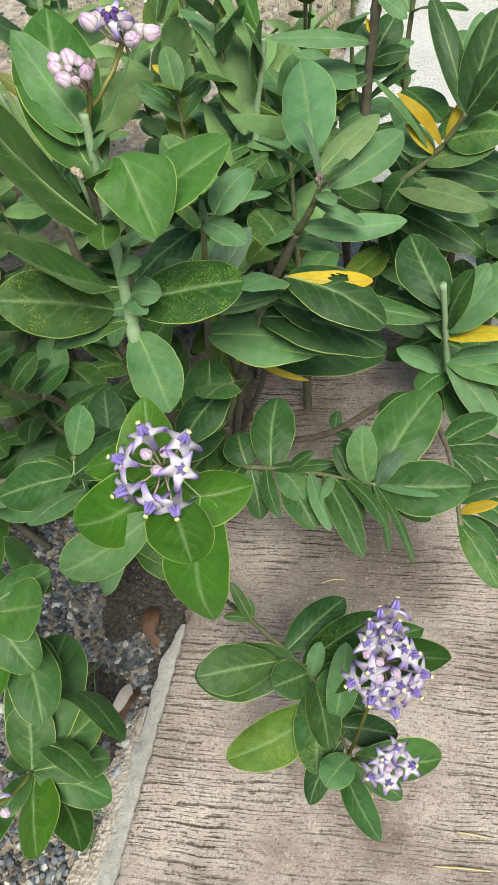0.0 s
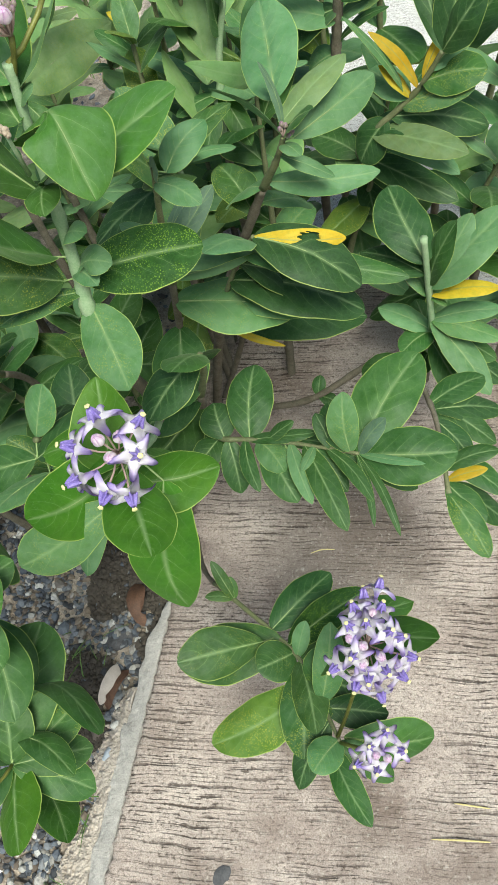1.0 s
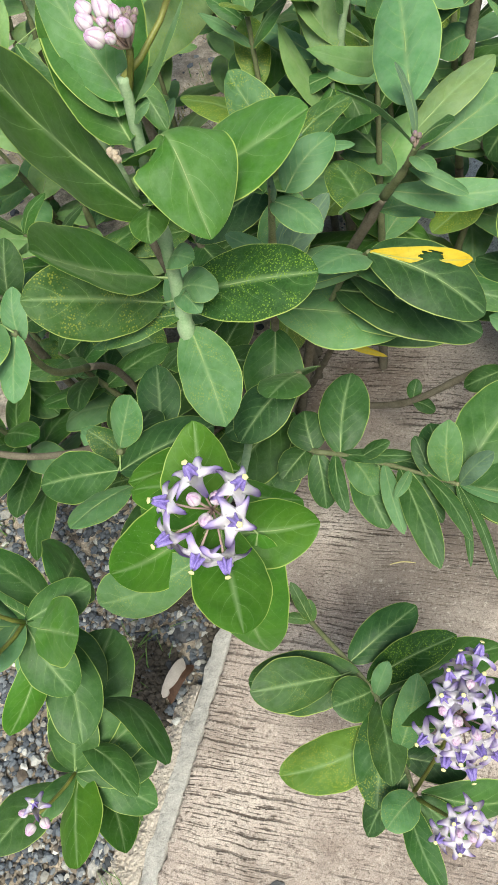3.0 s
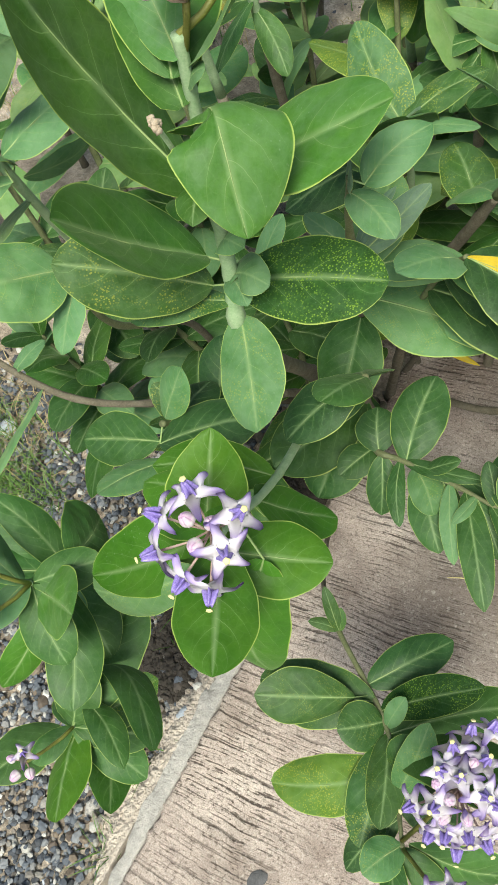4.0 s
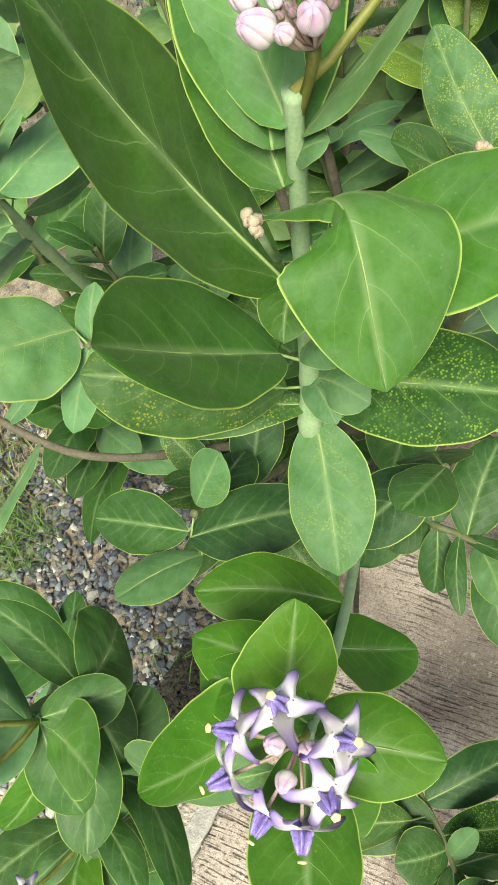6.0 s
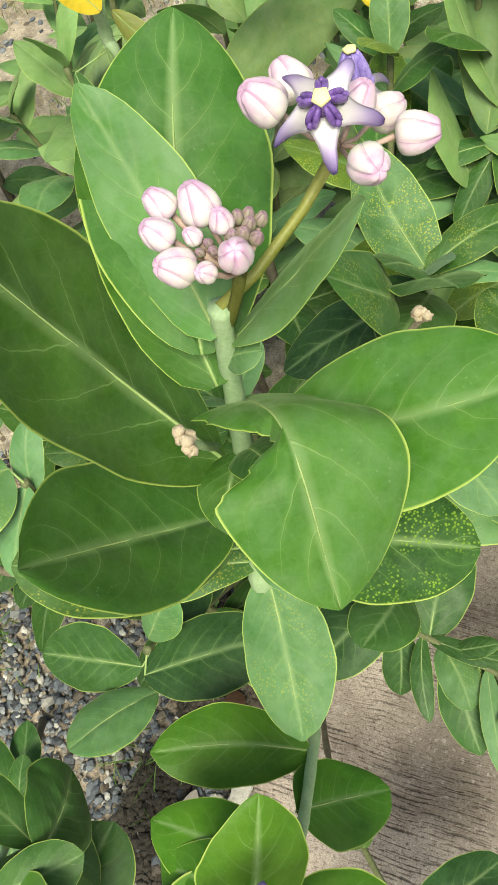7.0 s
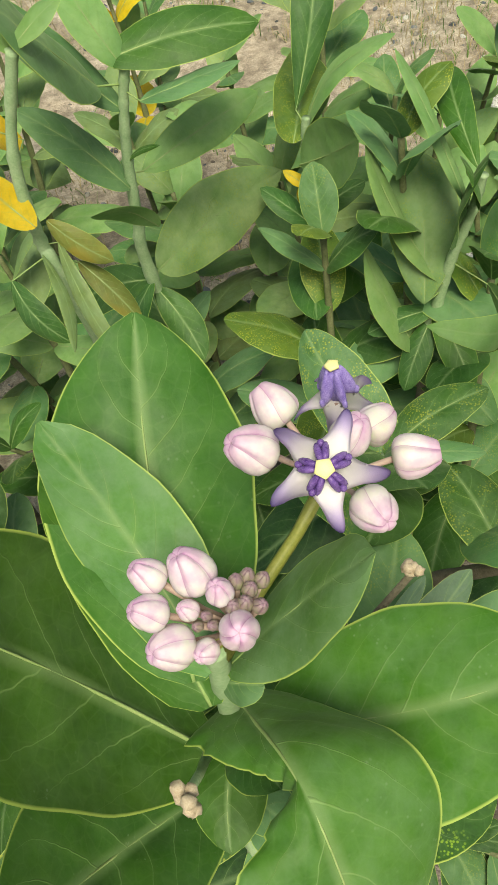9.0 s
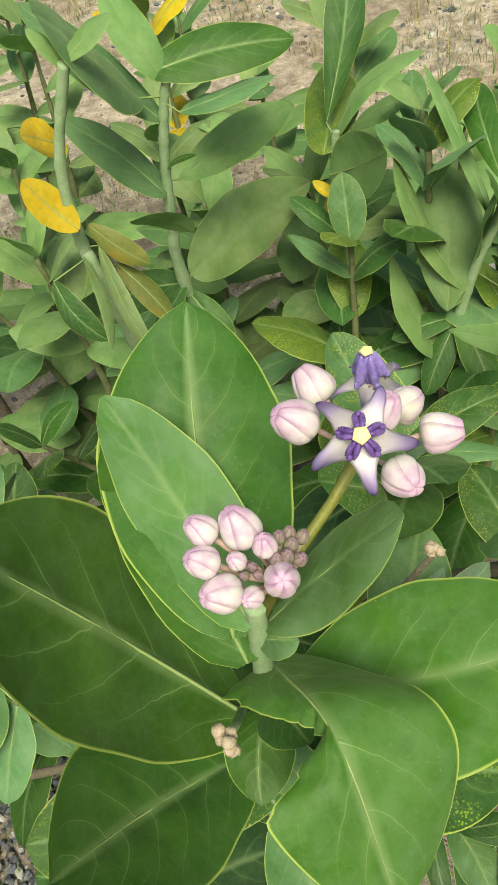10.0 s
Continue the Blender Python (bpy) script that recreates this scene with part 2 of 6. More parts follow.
def bud_material(name, foot, body, blush, seam):
    """Waxy closed buds: pale body, a blush that gathers at the tip, five darker seams."""
    m, nodes, links, bsdf = material(name)
    nt = m.node_tree
    uv = nodes.new("ShaderNodeUVMap")
    sep = nodes.new("ShaderNodeSeparateXYZ")
    links.new(uv.outputs[0], sep.inputs[0])
    f = math_node(nt, "FRACT", math_node(nt, "MULTIPLY", sep.outputs[0], 5.0))
    d = math_node(nt, "ABSOLUTE", math_node(nt, "SUBTRACT", f, 0.5))
    n = noise_node(nt, object_coords(nt), 3.0, 4)
    own = nodes.new("ShaderNodeObjectInfo").outputs["Random"]
    height = math_node(nt, "ADD", sep.outputs[1], math_node(nt, "MULTIPLY_ADD", n, 0.5, math_node(nt, "MULTIPLY_ADD", own, 0.20, -0.35)))
    col = mix_node(nt, map_node(nt, height, 0.05, 0.36), foot, body)
    col = mix_node(nt, map_node(nt, n, 0.40, 0.64, 0.0, 0.45), col, blush)
    col = mix_node(nt, map_node(nt, height, 0.36, 0.92, 0.0, 0.85), col, blush)
    near_seam = math_node(nt, "MULTIPLY", map_node(nt, f, 0.0, 0.30, 1.0, 0.0), map_node(nt, height, 0.12, 0.85, 0.30, 1.0))
    col = mix_node(nt, math_node(nt, "MULTIPLY", near_seam, 0.70), col, seam)
    col = mix_node(nt, map_node(nt, d, 0.475, 0.5, 0.0, 0.55), col, seam)
    links.new(col, bsdf.inputs["Base Color"])
    bsdf.inputs["Roughness"].default_value = 0.45
    bsdf.inputs["Subsurface Weight"].default_value = 0.12
    bsdf.inputs["Subsurface Radius"].default_value = (0.004, 0.003, 0.003)
    bump_node(nt, noise_node(nt, object_coords(nt), 40, 3), 0.15, 0.001, bsdf)
    return m


PETAL = petal_material()
BUD = bud_material("bud_pink_white", (0.54, 0.55, 0.46), (0.66, 0.61, 0.64), (0.50, 0.30, 0.49), (0.30, 0.10, 0.29))
SMALLBUD = bud_material("young_bud", (0.16, 0.19, 0.09), (0.25, 0.23, 0.16), (0.24, 0.14, 0.21), (0.11, 0.045, 0.10))


def concrete_material(name, a, b, stain, stain_amount, groove_amount=0.7, stain_and_shade=None):
    """Broomed concrete: thin dark strokes along the slab, blotchy grey-brown weathering, grit."""
    m, nodes, links, bsdf = material(name)
    nt = m.node_tree
    co = object_coords(nt)
    turn = nodes.new("ShaderNodeMapping")
    turn.inputs["Rotation"].default_value = (0, 0, radians(10.0))
    links.new(co, turn.inputs["Vector"])
    warp = nodes.new("ShaderNodeVectorMath")
    warp.operation = "MULTIPLY_ADD"
    wn_ = nodes.new("ShaderNodeTexNoise")
    wn_.inputs["Scale"].default_value = 7.0
    links.new(co, wn_.inputs["Vector"])
    links.new(wn_.outputs["Color"], warp.inputs[0])
    warp.inputs[1].default_value = (0.0, 0.022, 0.0)
    links.new(turn.outputs[0], warp.inputs[2])

    def stretched(sx, sy, detail=3):
        st = nodes.new("ShaderNodeMapping")
        st.inputs["Scale"].default_value = (sx, sy, 1.0)
        links.new(warp.outputs[0], st.inputs["Vector"])
        return noise_node(nt, st.outputs[0], 1.0, detail, 0.6)

    grain, pits = noise_node(nt, co, 420, 5, 0.7), noise_node(nt, co, 150, 4, 0.7)
    run = nodes.new("ShaderNodeSeparateXYZ")
    links.new(warp.outputs[0], run.inputs[0])

    def grooves(pitch, width, sx, sy, lo, hi):
        """Broken, ragged broom lines of uneven width."""
        phase = math_node(nt, "FRACT", math_node(nt, "MULTIPLY_ADD", run.outputs[1], pitch, math_node(nt, "MULTIPLY", noise_node(nt, co, 5, 3), 1.3)))
        off = math_node(nt, "ABSOLUTE", math_node(nt, "SUBTRACT", phase, 0.5))
        off = math_node(nt, "MULTIPLY_ADD", math_node(nt, "SUBTRACT", pits, 0.5), 0.42, off)
        reach = map_node(nt, stretched(sx, sy), lo, hi, -0.06, width)
        return map_node(nt, math_node(nt, "SUBTRACT", off, reach), -0.07, 0.05, 1.0, 0.0)

    patch, cloud = noise_node(nt, co, 6.0, 6, 0.65), noise_node(nt, co, 2.6, 5, 0.62)
    col = mix_node(nt, map_node(nt, patch, 0.35, 0.65), a, b)
    col = mix_node(nt, math_node(nt, "MULTIPLY", map_node(nt, cloud, 0.45, 0.60), stain_amount), col, stain)
    # ragged dark patch: brown stain and the overhanging branch's shade, both painted in
    if stain_and_shade:
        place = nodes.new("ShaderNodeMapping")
        place.inputs["Location"].default_value = (-stain_and_shade[0], -stain_and_shade[1], 0)
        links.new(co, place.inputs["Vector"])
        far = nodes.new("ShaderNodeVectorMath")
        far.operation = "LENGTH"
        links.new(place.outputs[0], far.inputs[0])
        ragged = math_node(nt, "MULTIPLY_ADD", math_node(nt, "SUBTRACT", noise_node(nt, co, 11, 6, 0.72), 0.5), 0.9, math_node(nt, "DIVIDE", far.outputs["Value"], stain_and_shade[2]))
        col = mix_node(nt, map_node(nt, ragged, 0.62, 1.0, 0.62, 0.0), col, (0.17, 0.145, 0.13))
    worn = map_node(nt, noise_node(nt, co, 4.2, 5, 0.6), 0.42, 0.58, 0.08, 1.0)
    line = math_node(nt, "MULTIPLY", math_node(nt, "MAXIMUM", grooves(62.0, 0.15, 11.0, 60.0, 0.40, 0.60), math_node(nt, "MULTIPLY", grooves(143.0, 0.17, 30.0, 120.0, 0.43, 0.60), 0.8)), worn)
    col = mix_node(nt, math_node(nt, "MULTIPLY", line, groove_amount), col, (0.072, 0.056, 0.050))
    col = mix_node(nt, map_node(nt, grain, 0.36, 0.60, 0.60, 0.0), col, (0.16, 0.13, 0.11))
    col = mix_node(nt, map_node(nt, pits, 0.33, 0.47, 0.75, 0.0), col, (0.13, 0.10, 0.085))
    col = mix_node(nt, map_node(nt, noise_node(nt, co, 130, 3), 0.58, 0.70, 0.0, 0.32), col, (0.78, 0.72, 0.66))
    links.new(col, bsdf.inputs["Base Color"])
    bsdf.inputs["Roughness"].default_value = 0.92
    bsdf.inputs["Specular IOR Level"].default_value = 0.15
    bump_node(nt, math_node(nt, "MULTIPLY_ADD", line, -1.6, math_node(nt, "ADD", grain, pits)), 0.8, 0.003, bsdf)
    return m


# last argument: x, y, radius of the patch of stain and painted shade
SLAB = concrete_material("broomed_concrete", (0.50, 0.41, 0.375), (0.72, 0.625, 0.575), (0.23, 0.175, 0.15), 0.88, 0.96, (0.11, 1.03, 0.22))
# near-white: the glare of open daylight is put into this concrete's colour
PALE = concrete_material("daylight_toned_concrete", (0.82, 0.81, 0.80), (0.90, 0.89, 0.88), (0.72, 0.70, 0.68), 0.3, 0.04)
MORTAR = plain("grey_mortar", (0.30, 0.285, 0.275), (0.56, 0.535, 0.51), 45, 0.9, 0.9, 0.003)
SPILL = plain("rough_concrete_spill", (0.42, 0.36, 0.31), (0.70, 0.62, 0.55), 40, 0.95, 1.0, 0.004)


def pebble_material():
    m, nodes, links, bsdf = material("gravel_stones")
    nt = m.node_tree
    geo = nodes.new("ShaderNodeNewGeometry")
    col = ramp_node(nt, geo.outputs["Random Per Island"], [(0.0, (0.03, 0.034, 0.042)), (0.24, (0.075, 0.09, 0.12)), (0.46, (0.15, 0.175, 0.215)), (0.62, (0.26, 0.275, 0.30)), (0.72, (0.24, 0.19, 0.14)), (0.80, (0.10, 0.075, 0.06)), (0.92, (0.38, 0.37, 0.35)), (1.0, (0.74, 0.73, 0.71))])
    g = noise_node(nt, object_coords(nt), 260, 5, 0.7)
    col = mix_node(nt, map_node(nt, g, 0.3, 0.7, 0.4, 0.0), col, (0.08, 0.075, 0.07))
    links.new(col, bsdf.inputs["Base Color"])
    bsdf.inputs["Roughness"].default_value = 0.75
    bump_node(nt, g, 0.5, 0.001, bsdf)
    return m


def ground_material():
    """Sandy soil with grit, dry patches and darker damp soil."""
    m, nodes, links, bsdf = material("sandy_soil")
    nt = m.node_tree
    co = object_coords(nt)
    big, mid, small = noise_node(nt, co, 2.2, 5), noise_node(nt, co, 24, 6, 0.7), noise_node(nt, co, 180, 5, 0.75)
    col = ramp_node(nt, big, [(0.30, (0.42, 0.35, 0.29)), (0.46, (0.62, 0.52, 0.43)), (0.60, (0.76, 0.67, 0.58)), (0.75, (0.52, 0.47, 0.42))])
    col = mix_node(nt, map_node(nt, mid, 0.40, 0.62, 0.7, 0.0), col, (0.17, 0.14, 0.11))
    col = mix_node(nt, map_node(nt, small, 0.35, 0.6, 0.55, 0.0), col, (0.11, 0.095, 0.08))
    links.new(col, bsdf.inputs["Base Color"])
    bsdf.inputs["Roughness"].default_value = 0.95
    bsdf.inputs["Specular IOR Level"].default_value = 0.15
    bump_node(nt, math_node(nt, "ADD", mid, small), 0.9, 0.006, bsdf)
    return m


PEBBLE, SOIL = pebble_material(), ground_material()
STRAW = plain("straw", (0.50, 0.42, 0.18), (0.66, 0.58, 0.30), 90, 0.7)
GRASS = plain("grass_blade", (0.06, 0.15, 0.025), (0.15, 0.23, 0.06), 12, 0.6)
DRYGRASS = plain("dry_grass", (0.30, 0.24, 0.12), (0.42, 0.34, 0.20), 12, 0.8)
CHALK = plain("chalk_stone", (0.62, 0.60, 0.57), (0.78, 0.76, 0.73), 60, 0.85, 0.8, 0.003)
BLUESTONE = plain("slate_stone", (0.36, 0.40, 0.47), (0.50, 0.54, 0.60), 25, 0.7, 0.4)
HUMUS = plain("dark_humus", (0.035, 0.030, 0.026), (0.10, 0.085, 0.07), 90, 0.95, 0.6)
DARKSTONE = plain("dark_stone", (0.05, 0.05, 0.055), (0.11, 0.11, 0.12), 60, 0.7, 0.5)
BROWNLEAF = plain("brown_dead_leaf", (0.06, 0.032, 0.022), (0.17, 0.09, 0.055), 70, 0.7, 0.4)
WHITELEAF = plain("bleached_dead_leaf", (0.46, 0.40, 0.36), (0.60, 0.54, 0.50), 60, 0.8, 0.4)


# ---- mesh helpers ----
def part(name, bm, mat, parent=None, label="", smooth=True):
    """Link a bmesh as one mesh object under a thing or under a part."""
    me = bpy.data.meshes.new(name)
    bm.to_mesh(me)
    bm.free()
    me.materials.append(mat)
    if smooth:
        me.polygons.foreach_set("use_smooth", [True] * len(me.polygons))
    ob = new(name, me)
    ob.parent = parent
    if label:
        tagged(ob, label)
    return ob


def shared(name, me, parent, m, label=""):
    ob = new(name, me)
    ob.parent = parent
    ob.matrix_local = m
    if label:
        tagged(ob, label)
    return ob


def along_curve(points, s):
    """A smooth point on the stem through these points, s from 0 to 1."""
    n = len(points) - 1
    x = min(max(s * n, 0.0), n - 1e-9)
    i = int(x)
    u = x - i
    a, b, c, d = (Vector(points[j]) for j in (max(i - 1, 0), i, i + 1, min(i + 2, n)))
    return 0.5 * (2 * b + (c - a) * u + (2 * a - 5 * b + 4 * c - d) * u * u + (3 * b - a - 3 * c + d) * u ** 3)


def tube(bm, points, radii, sides=8, cap=True):
    rings = []
    ref = Vector((0.31, 0.17, 0.94)).normalized()
    for i, p in enumerate(points):
        d = (points[min(i + 1, len(points) - 1)] - points[max(i - 1, 0)]).normalized()
        r = ref if abs(d.dot(ref)) < 0.9 else Vector((1, 0, 0))
        x = d.cross(r).normalized()
        y = d.cross(x)
        rings.append([bm.verts.new(p + radii[i] * (math.cos(a) * x + math.sin(a) * y)) for a in (2 * math.pi * k / sides for k in range(sides))])
    for a, b in zip(rings, rings[1:]):
        for k in range(sides):
            bm.faces.new((a[k], a[(k + 1) % sides], b[(k + 1) % sides], b[k]))
    if cap:
        bm.faces.new(rings[0][::-1])
        bm.faces.new(rings[-1])


def shape(**form):
    """The form of a single leaf: its foot, sideways lean, fold, droop of the tip, bluntness."""
    return form


def knee_line(length, turn, place, width, rows):
    """A midrib that bends over at a knee: points and slopes from foot to tip."""
    line, x, z, steps = [(0.0, 0.0, 0.0)], 0.0, 0.0, 8
    for i in range(rows * steps):
        a = radians(turn) * (0.5 + 0.5 * math.tanh(((i + 1) / (rows * steps) - place) / width))
        x, z = x + math.cos(a) * length / (rows * steps), z + math.sin(a) * length / (rows * steps)
        if (i + 1) % steps == 0:
            line.append((x, z, a))
    return line


def leaf_surface(length, width, bend, widest, peak, bite, seed, rows=16, cols=10, thick=0.0007, lean=None, hole=False, blunt=0.5, form=None):
    """A leaf that lies along +x with its upper face to +z: two skins joined at the margin, arched, slightly folded and wavy."""
    rng = random.Random(seed)
    form = form or {}
    p = math.log(0.5) / math.log(widest)
    pk = math.log(0.5) / math.log(peak)
    ph, wav, fold, tipdrop = rng.uniform(0, 6.3), rng.uniform(0.01, 0.035), rng.uniform(0.05, 0.22), rng.uniform(-0.01, 0.05)
    skew, lop = rng.uniform(-0.05, 0.05), rng.uniform(-0.06, 0.06)
    skew = skew if lean is None else lean
    if form:
        skew, fold, tipdrop, blunt, lop, wav = form["lean"], form["fold"], form["drop"], form["blunt"], form.get("lop", 0.0), 0.6 * wav
    knee = knee_line(length, *form["knee"], rows) if "knee" in form else None
    eaten = form.get("eaten", ())
    bm = bmesh.new()
    uvl = bm.loops.layers.uv.new("UVMap")

    def left_over(v):
        for (v0, k0), (v1, k1) in zip(eaten, eaten[1:]):
            if v0 <= v <= v1:
                return k0 + (k1 - k0) * (v - v0) / (v1 - v0)
        return 1.0

    def half(v, side):
        f = max(math.sin(math.pi * v ** p), 0.0) ** (0.50 if v < widest else blunt)
        f *= 1 + lop * side
        if bite and side < 0 and 0.13 < v < 0.80:
            k = max((0.225 - v) / 0.08, 0.0) if v < 0.27 else (v - 0.27) / 0.50
            f *= 0.04 + 0.96 * min(1.0, max(k ** 0.8 + 0.10 * noise.noise((v * 26, 3.0, 1.0)) + 0.05 * noise.noise((v * 60, 1.0, 2.0)), 0.0))
        if bite and side < 0 and v < 0.27:
            f *= 0.66
        if eaten and side < 0:
            k = left_over(v)
            f *= max(k + (0.10 * noise.noise((v * 42, 3.0, 1.0)) + 0.06 * noise.noise((v * 90, 1.0, 2.0)) if 0.24 < v < 0.67 else 0.0), 0.025)
        return f * (1 + 0.012 * math.sin(v * 23 + ph))

    grid, rim_verts = {}, set()
    for s in (0, 1):
        for i in range(rows + 1):
            v = i / rows
            v = v if 0 < i < rows else (0.004 if i == 0 else 0.9985)
            for j in range(cols + 1):
                u = 2 * j / cols - 1
                rim = j in (0, cols) or i in (0, rows)
                if s and rim:
                    grid[1, i, j] = grid[0, i, j]
                    continue
                h = 0.5 * width * half(v, -1 if u < 0 else 1)
                y = u * h + skew * length * math.sin(math.pi * v)
                z = abs(u) * h * fold * (1 - 0.6 * v) - 0.12 * width * (u * u) * math.sin(math.pi * v)
                z += wav * width * math.sin(v * 11 + ph + (2 if u > 0 else 0)) * u * u
                z -= 0.010 * width * math.exp(-(u / 0.12) ** 2)
                # soft dents and swells between the veins
                z += width * (0.030 * noise.noise((v * 4.5, u * 1.6 + ph, ph)) + 0.012 * noise.noise((v * 12, u * 3.0, ph + 7))) * math.sin(math.pi * v)
                z += 0 if rim else (0.5 - s) * thick
                if knee:
                    kx, kz, slope = knee[i]
                    vert = bm.verts.new((kx - math.sin(slope) * z, y, kz + math.cos(slope) * z))
                else:
                    vert = bm.verts.new((v * length, y, z + bend * length * math.sin(math.pi * v ** pk) - tipdrop * length * v ** 3))
                if rim:
                    rim_verts.add(vert)
                grid[s, i, j] = (vert, (j / cols, v))
    for s in (0, 1):
        for i in range(rows):
            for j in range(cols):
                if hole and (((i + 0.5) / rows - 0.60) / 0.115) ** 2 + ((2 * (j + 0.5) / cols - 1 - 0.30) / 0.42) ** 2 < 1 + 0.7 * noise.noise((i * 0.22, j * 0.3, 4.0)):
                    continue
                q = [grid[s, i, j], grid[s, i + 1, j], grid[s, i + 1, j + 1], grid[s, i, j + 1]]
                if s == 0:
                    q = q[::-1]
                try:
                    f = bm.faces.new([c[0] for c in q])
                except ValueError:
                    continue
                for loop, c in zip(f.loops, q):
                    loop[uvl].uv = c[1]
    for e in bm.edges:
        if len(e.link_faces) == 2 and e.link_faces[0].normal.length >= 0 and all(v in rim_verts for v in e.verts):
            e.smooth = False
    centre = []
    for i in range(rows):
        v = max(i / rows, 0.004)
        z = bend * length * math.sin(math.pi * v ** pk) - tipdrop * length * v ** 3
        x = v * length
        if knee:
            x, z = knee[i][:2]
        centre.append(Vector((x, skew * length * math.sin(math.pi * v), z - 0.010 * width)))
    return bm, centre


leaf_count = 0


def leaf(stalk, base, az, el, length, width, twist, bend, widest, peak, kind, bite, lean=None, hole=False, form=None):
    global leaf_count
    leaf_count += 1
    d = Vector((math.cos(radians(el)) * math.cos(radians(az)), math.cos(radians(el)) * math.sin(radians(az)), math.sin(radians(el))))
    up = Vector((0, 0, 1)) - d.z * d
    up = up.normalized() if up.length > 0.05 else Vector((1, 0, 0))
    up = Matrix.Rotation(radians(twist), 3, d) @ up
    side = up.cross(d)
    m = Matrix((d, side, up)).transposed().to_4x4()
    stem_point, base = base, Vector(form["at"]) - stalk.location if form else base
    m.translation = base
    bm, centre = leaf_surface(length, width, bend, widest, peak, bite, leaf_count, *((64, 40) if hole else (72, 24) if form and "eaten" in form else (28, 18) if width > 0.07 else (16, 10)), lean=lean, hole=hole, form=form, blunt=0.64 if kind in "GghHfy LW" else 0.52)
    ob = part("leaf", bm, LEAF[kind], stalk)
    ob.matrix_local = m
    rib = bmesh.new()
    r0 = 0.0006 + 0.0062 * width
    radii = [max(r0 * (1 - 0.93 * i / len(centre)), 0.0002) for i in range(len(centre))]
    if (stem_point - base).length > 0.013:
        # a short stalk joins the blade to its stem
        foot = m.inverted() @ stem_point
        centre, radii = [foot, foot.lerp(centre[0], 0.5)] + centre, [1.15 * r0, 1.05 * r0] + radii
    tube(rib, centre, radii, 5)
    part("midrib", rib, MIDRIB, ob)
    return ob


def shoot(points, r0, r1, wood, label, green=STEM, group="crown flower stalks"):
    """A stalk from the ground to its top: bark up to the share wood of its length, green above."""
    stalk = tagged(new("crown_flower_stalk"), label, "shrub", group)
    stalk.location = points[0]
    rng = random.Random(len(label) + int(1000 * abs(points[0][0])))
    origin = Vector(points[0])
    n = 12 * (len(points) - 1)
    pts = [along_curve(points, i / n) - origin for i in range(n + 1)]
    rad = [(r0 + (r1 - r0) * min(i / n * 1.15, 1.0)) * (1 + 0.06 * rng.uniform(-1, 1)) * (1.14 if i % 6 == 0 else 1.0) for i in range(n + 1)]
    k = max(int(n * wood), 1)
    bm = bmesh.new()
    tube(bm, pts[:k + 1], rad[:k + 1], 9)
    part("woody_stem", bm, BARK, stalk, "brown woody lower stem")
    bm = bmesh.new()
    tube(bm, pts[k:], rad[k:], 9)
    part("green_stem", bm, green, stalk, "smooth green upper stem")
    POINTS[stalk.name] = points
    return stalk


POINTS = {}


def grow(stalk, rows):
    """Leaves of a stalk: share of its length, compass degrees, rise, length, width, twist, arch, widest place, place of the arch, kind."""
    points = POINTS[stalk.name]
    for s, az, el, length, width, twist, bend, widest, peak, kind, *more in rows:
        leaf(stalk, along_curve(points, s) - Vector(points[0]), az, el, length, width, twist, bend, widest, peak, kind, "bite" in more, next((m for m in more if isinstance(m, float)), None), "hole" in more, next((m for m in more if isinstance(m, dict)), None))


# ---- flowers ----
def petal_mesh(reflex, slim=1.0):
    """One lobe of the corolla, unit size: broad at its foot, narrow, twisted and recurved at its tip."""
    bm = bmesh.new()
    uvl = bm.loops.layers.uv.new("UVMap")
    rows, cols, g = 14, 6, {}
    for i in range(rows + 1):
        v = i / rows
        w = (0.112 + 0.125 * math.exp(-((v - 0.14) / 0.27) ** 2)) * (1 - max(v - 0.72, 0) * 1.2) * (1 - max(v - 0.86, 0) ** 2 * 26)
        w *= slim if v > 0.25 else 1 + (slim - 1) * v / 0.25
        x = 0.06 + 0.98 * v * (1 - 0.26 * reflex * v * v)
        zc = 0.05 * math.sin(math.pi * v) - reflex * 0.42 * v ** 2.2 - 0.55 * max(v - 0.66, 0) ** 1.4
        tw = 1.35 * max(v - 0.38, 0) ** 1.2
        yc = 0.10 * v ** 2
        for j in range(cols + 1):
            u = 2 * j / cols - 1
            curl = -0.75 * w * u * u * max(min(v * 2.2 - 0.35, 1), 0)
            g[i, j] = (bm.verts.new((x, yc + u * w * math.cos(tw), zc + u * w * math.sin(tw) + curl)), (j / cols, v))
    for i in range(rows):
        for j in range(cols):
            q = [g[i, j], g[i + 1, j], g[i + 1, j + 1], g[i, j + 1]]
            f = bm.faces.new([c[0] for c in q])
            for loop, c in zip(f.loops, q):
                loop[uvl].uv = c[1]
    bmesh.ops.solidify(bm, geom=bm.faces[:], thickness=0.04)
    return mesh_of("petal", bm, PETAL)


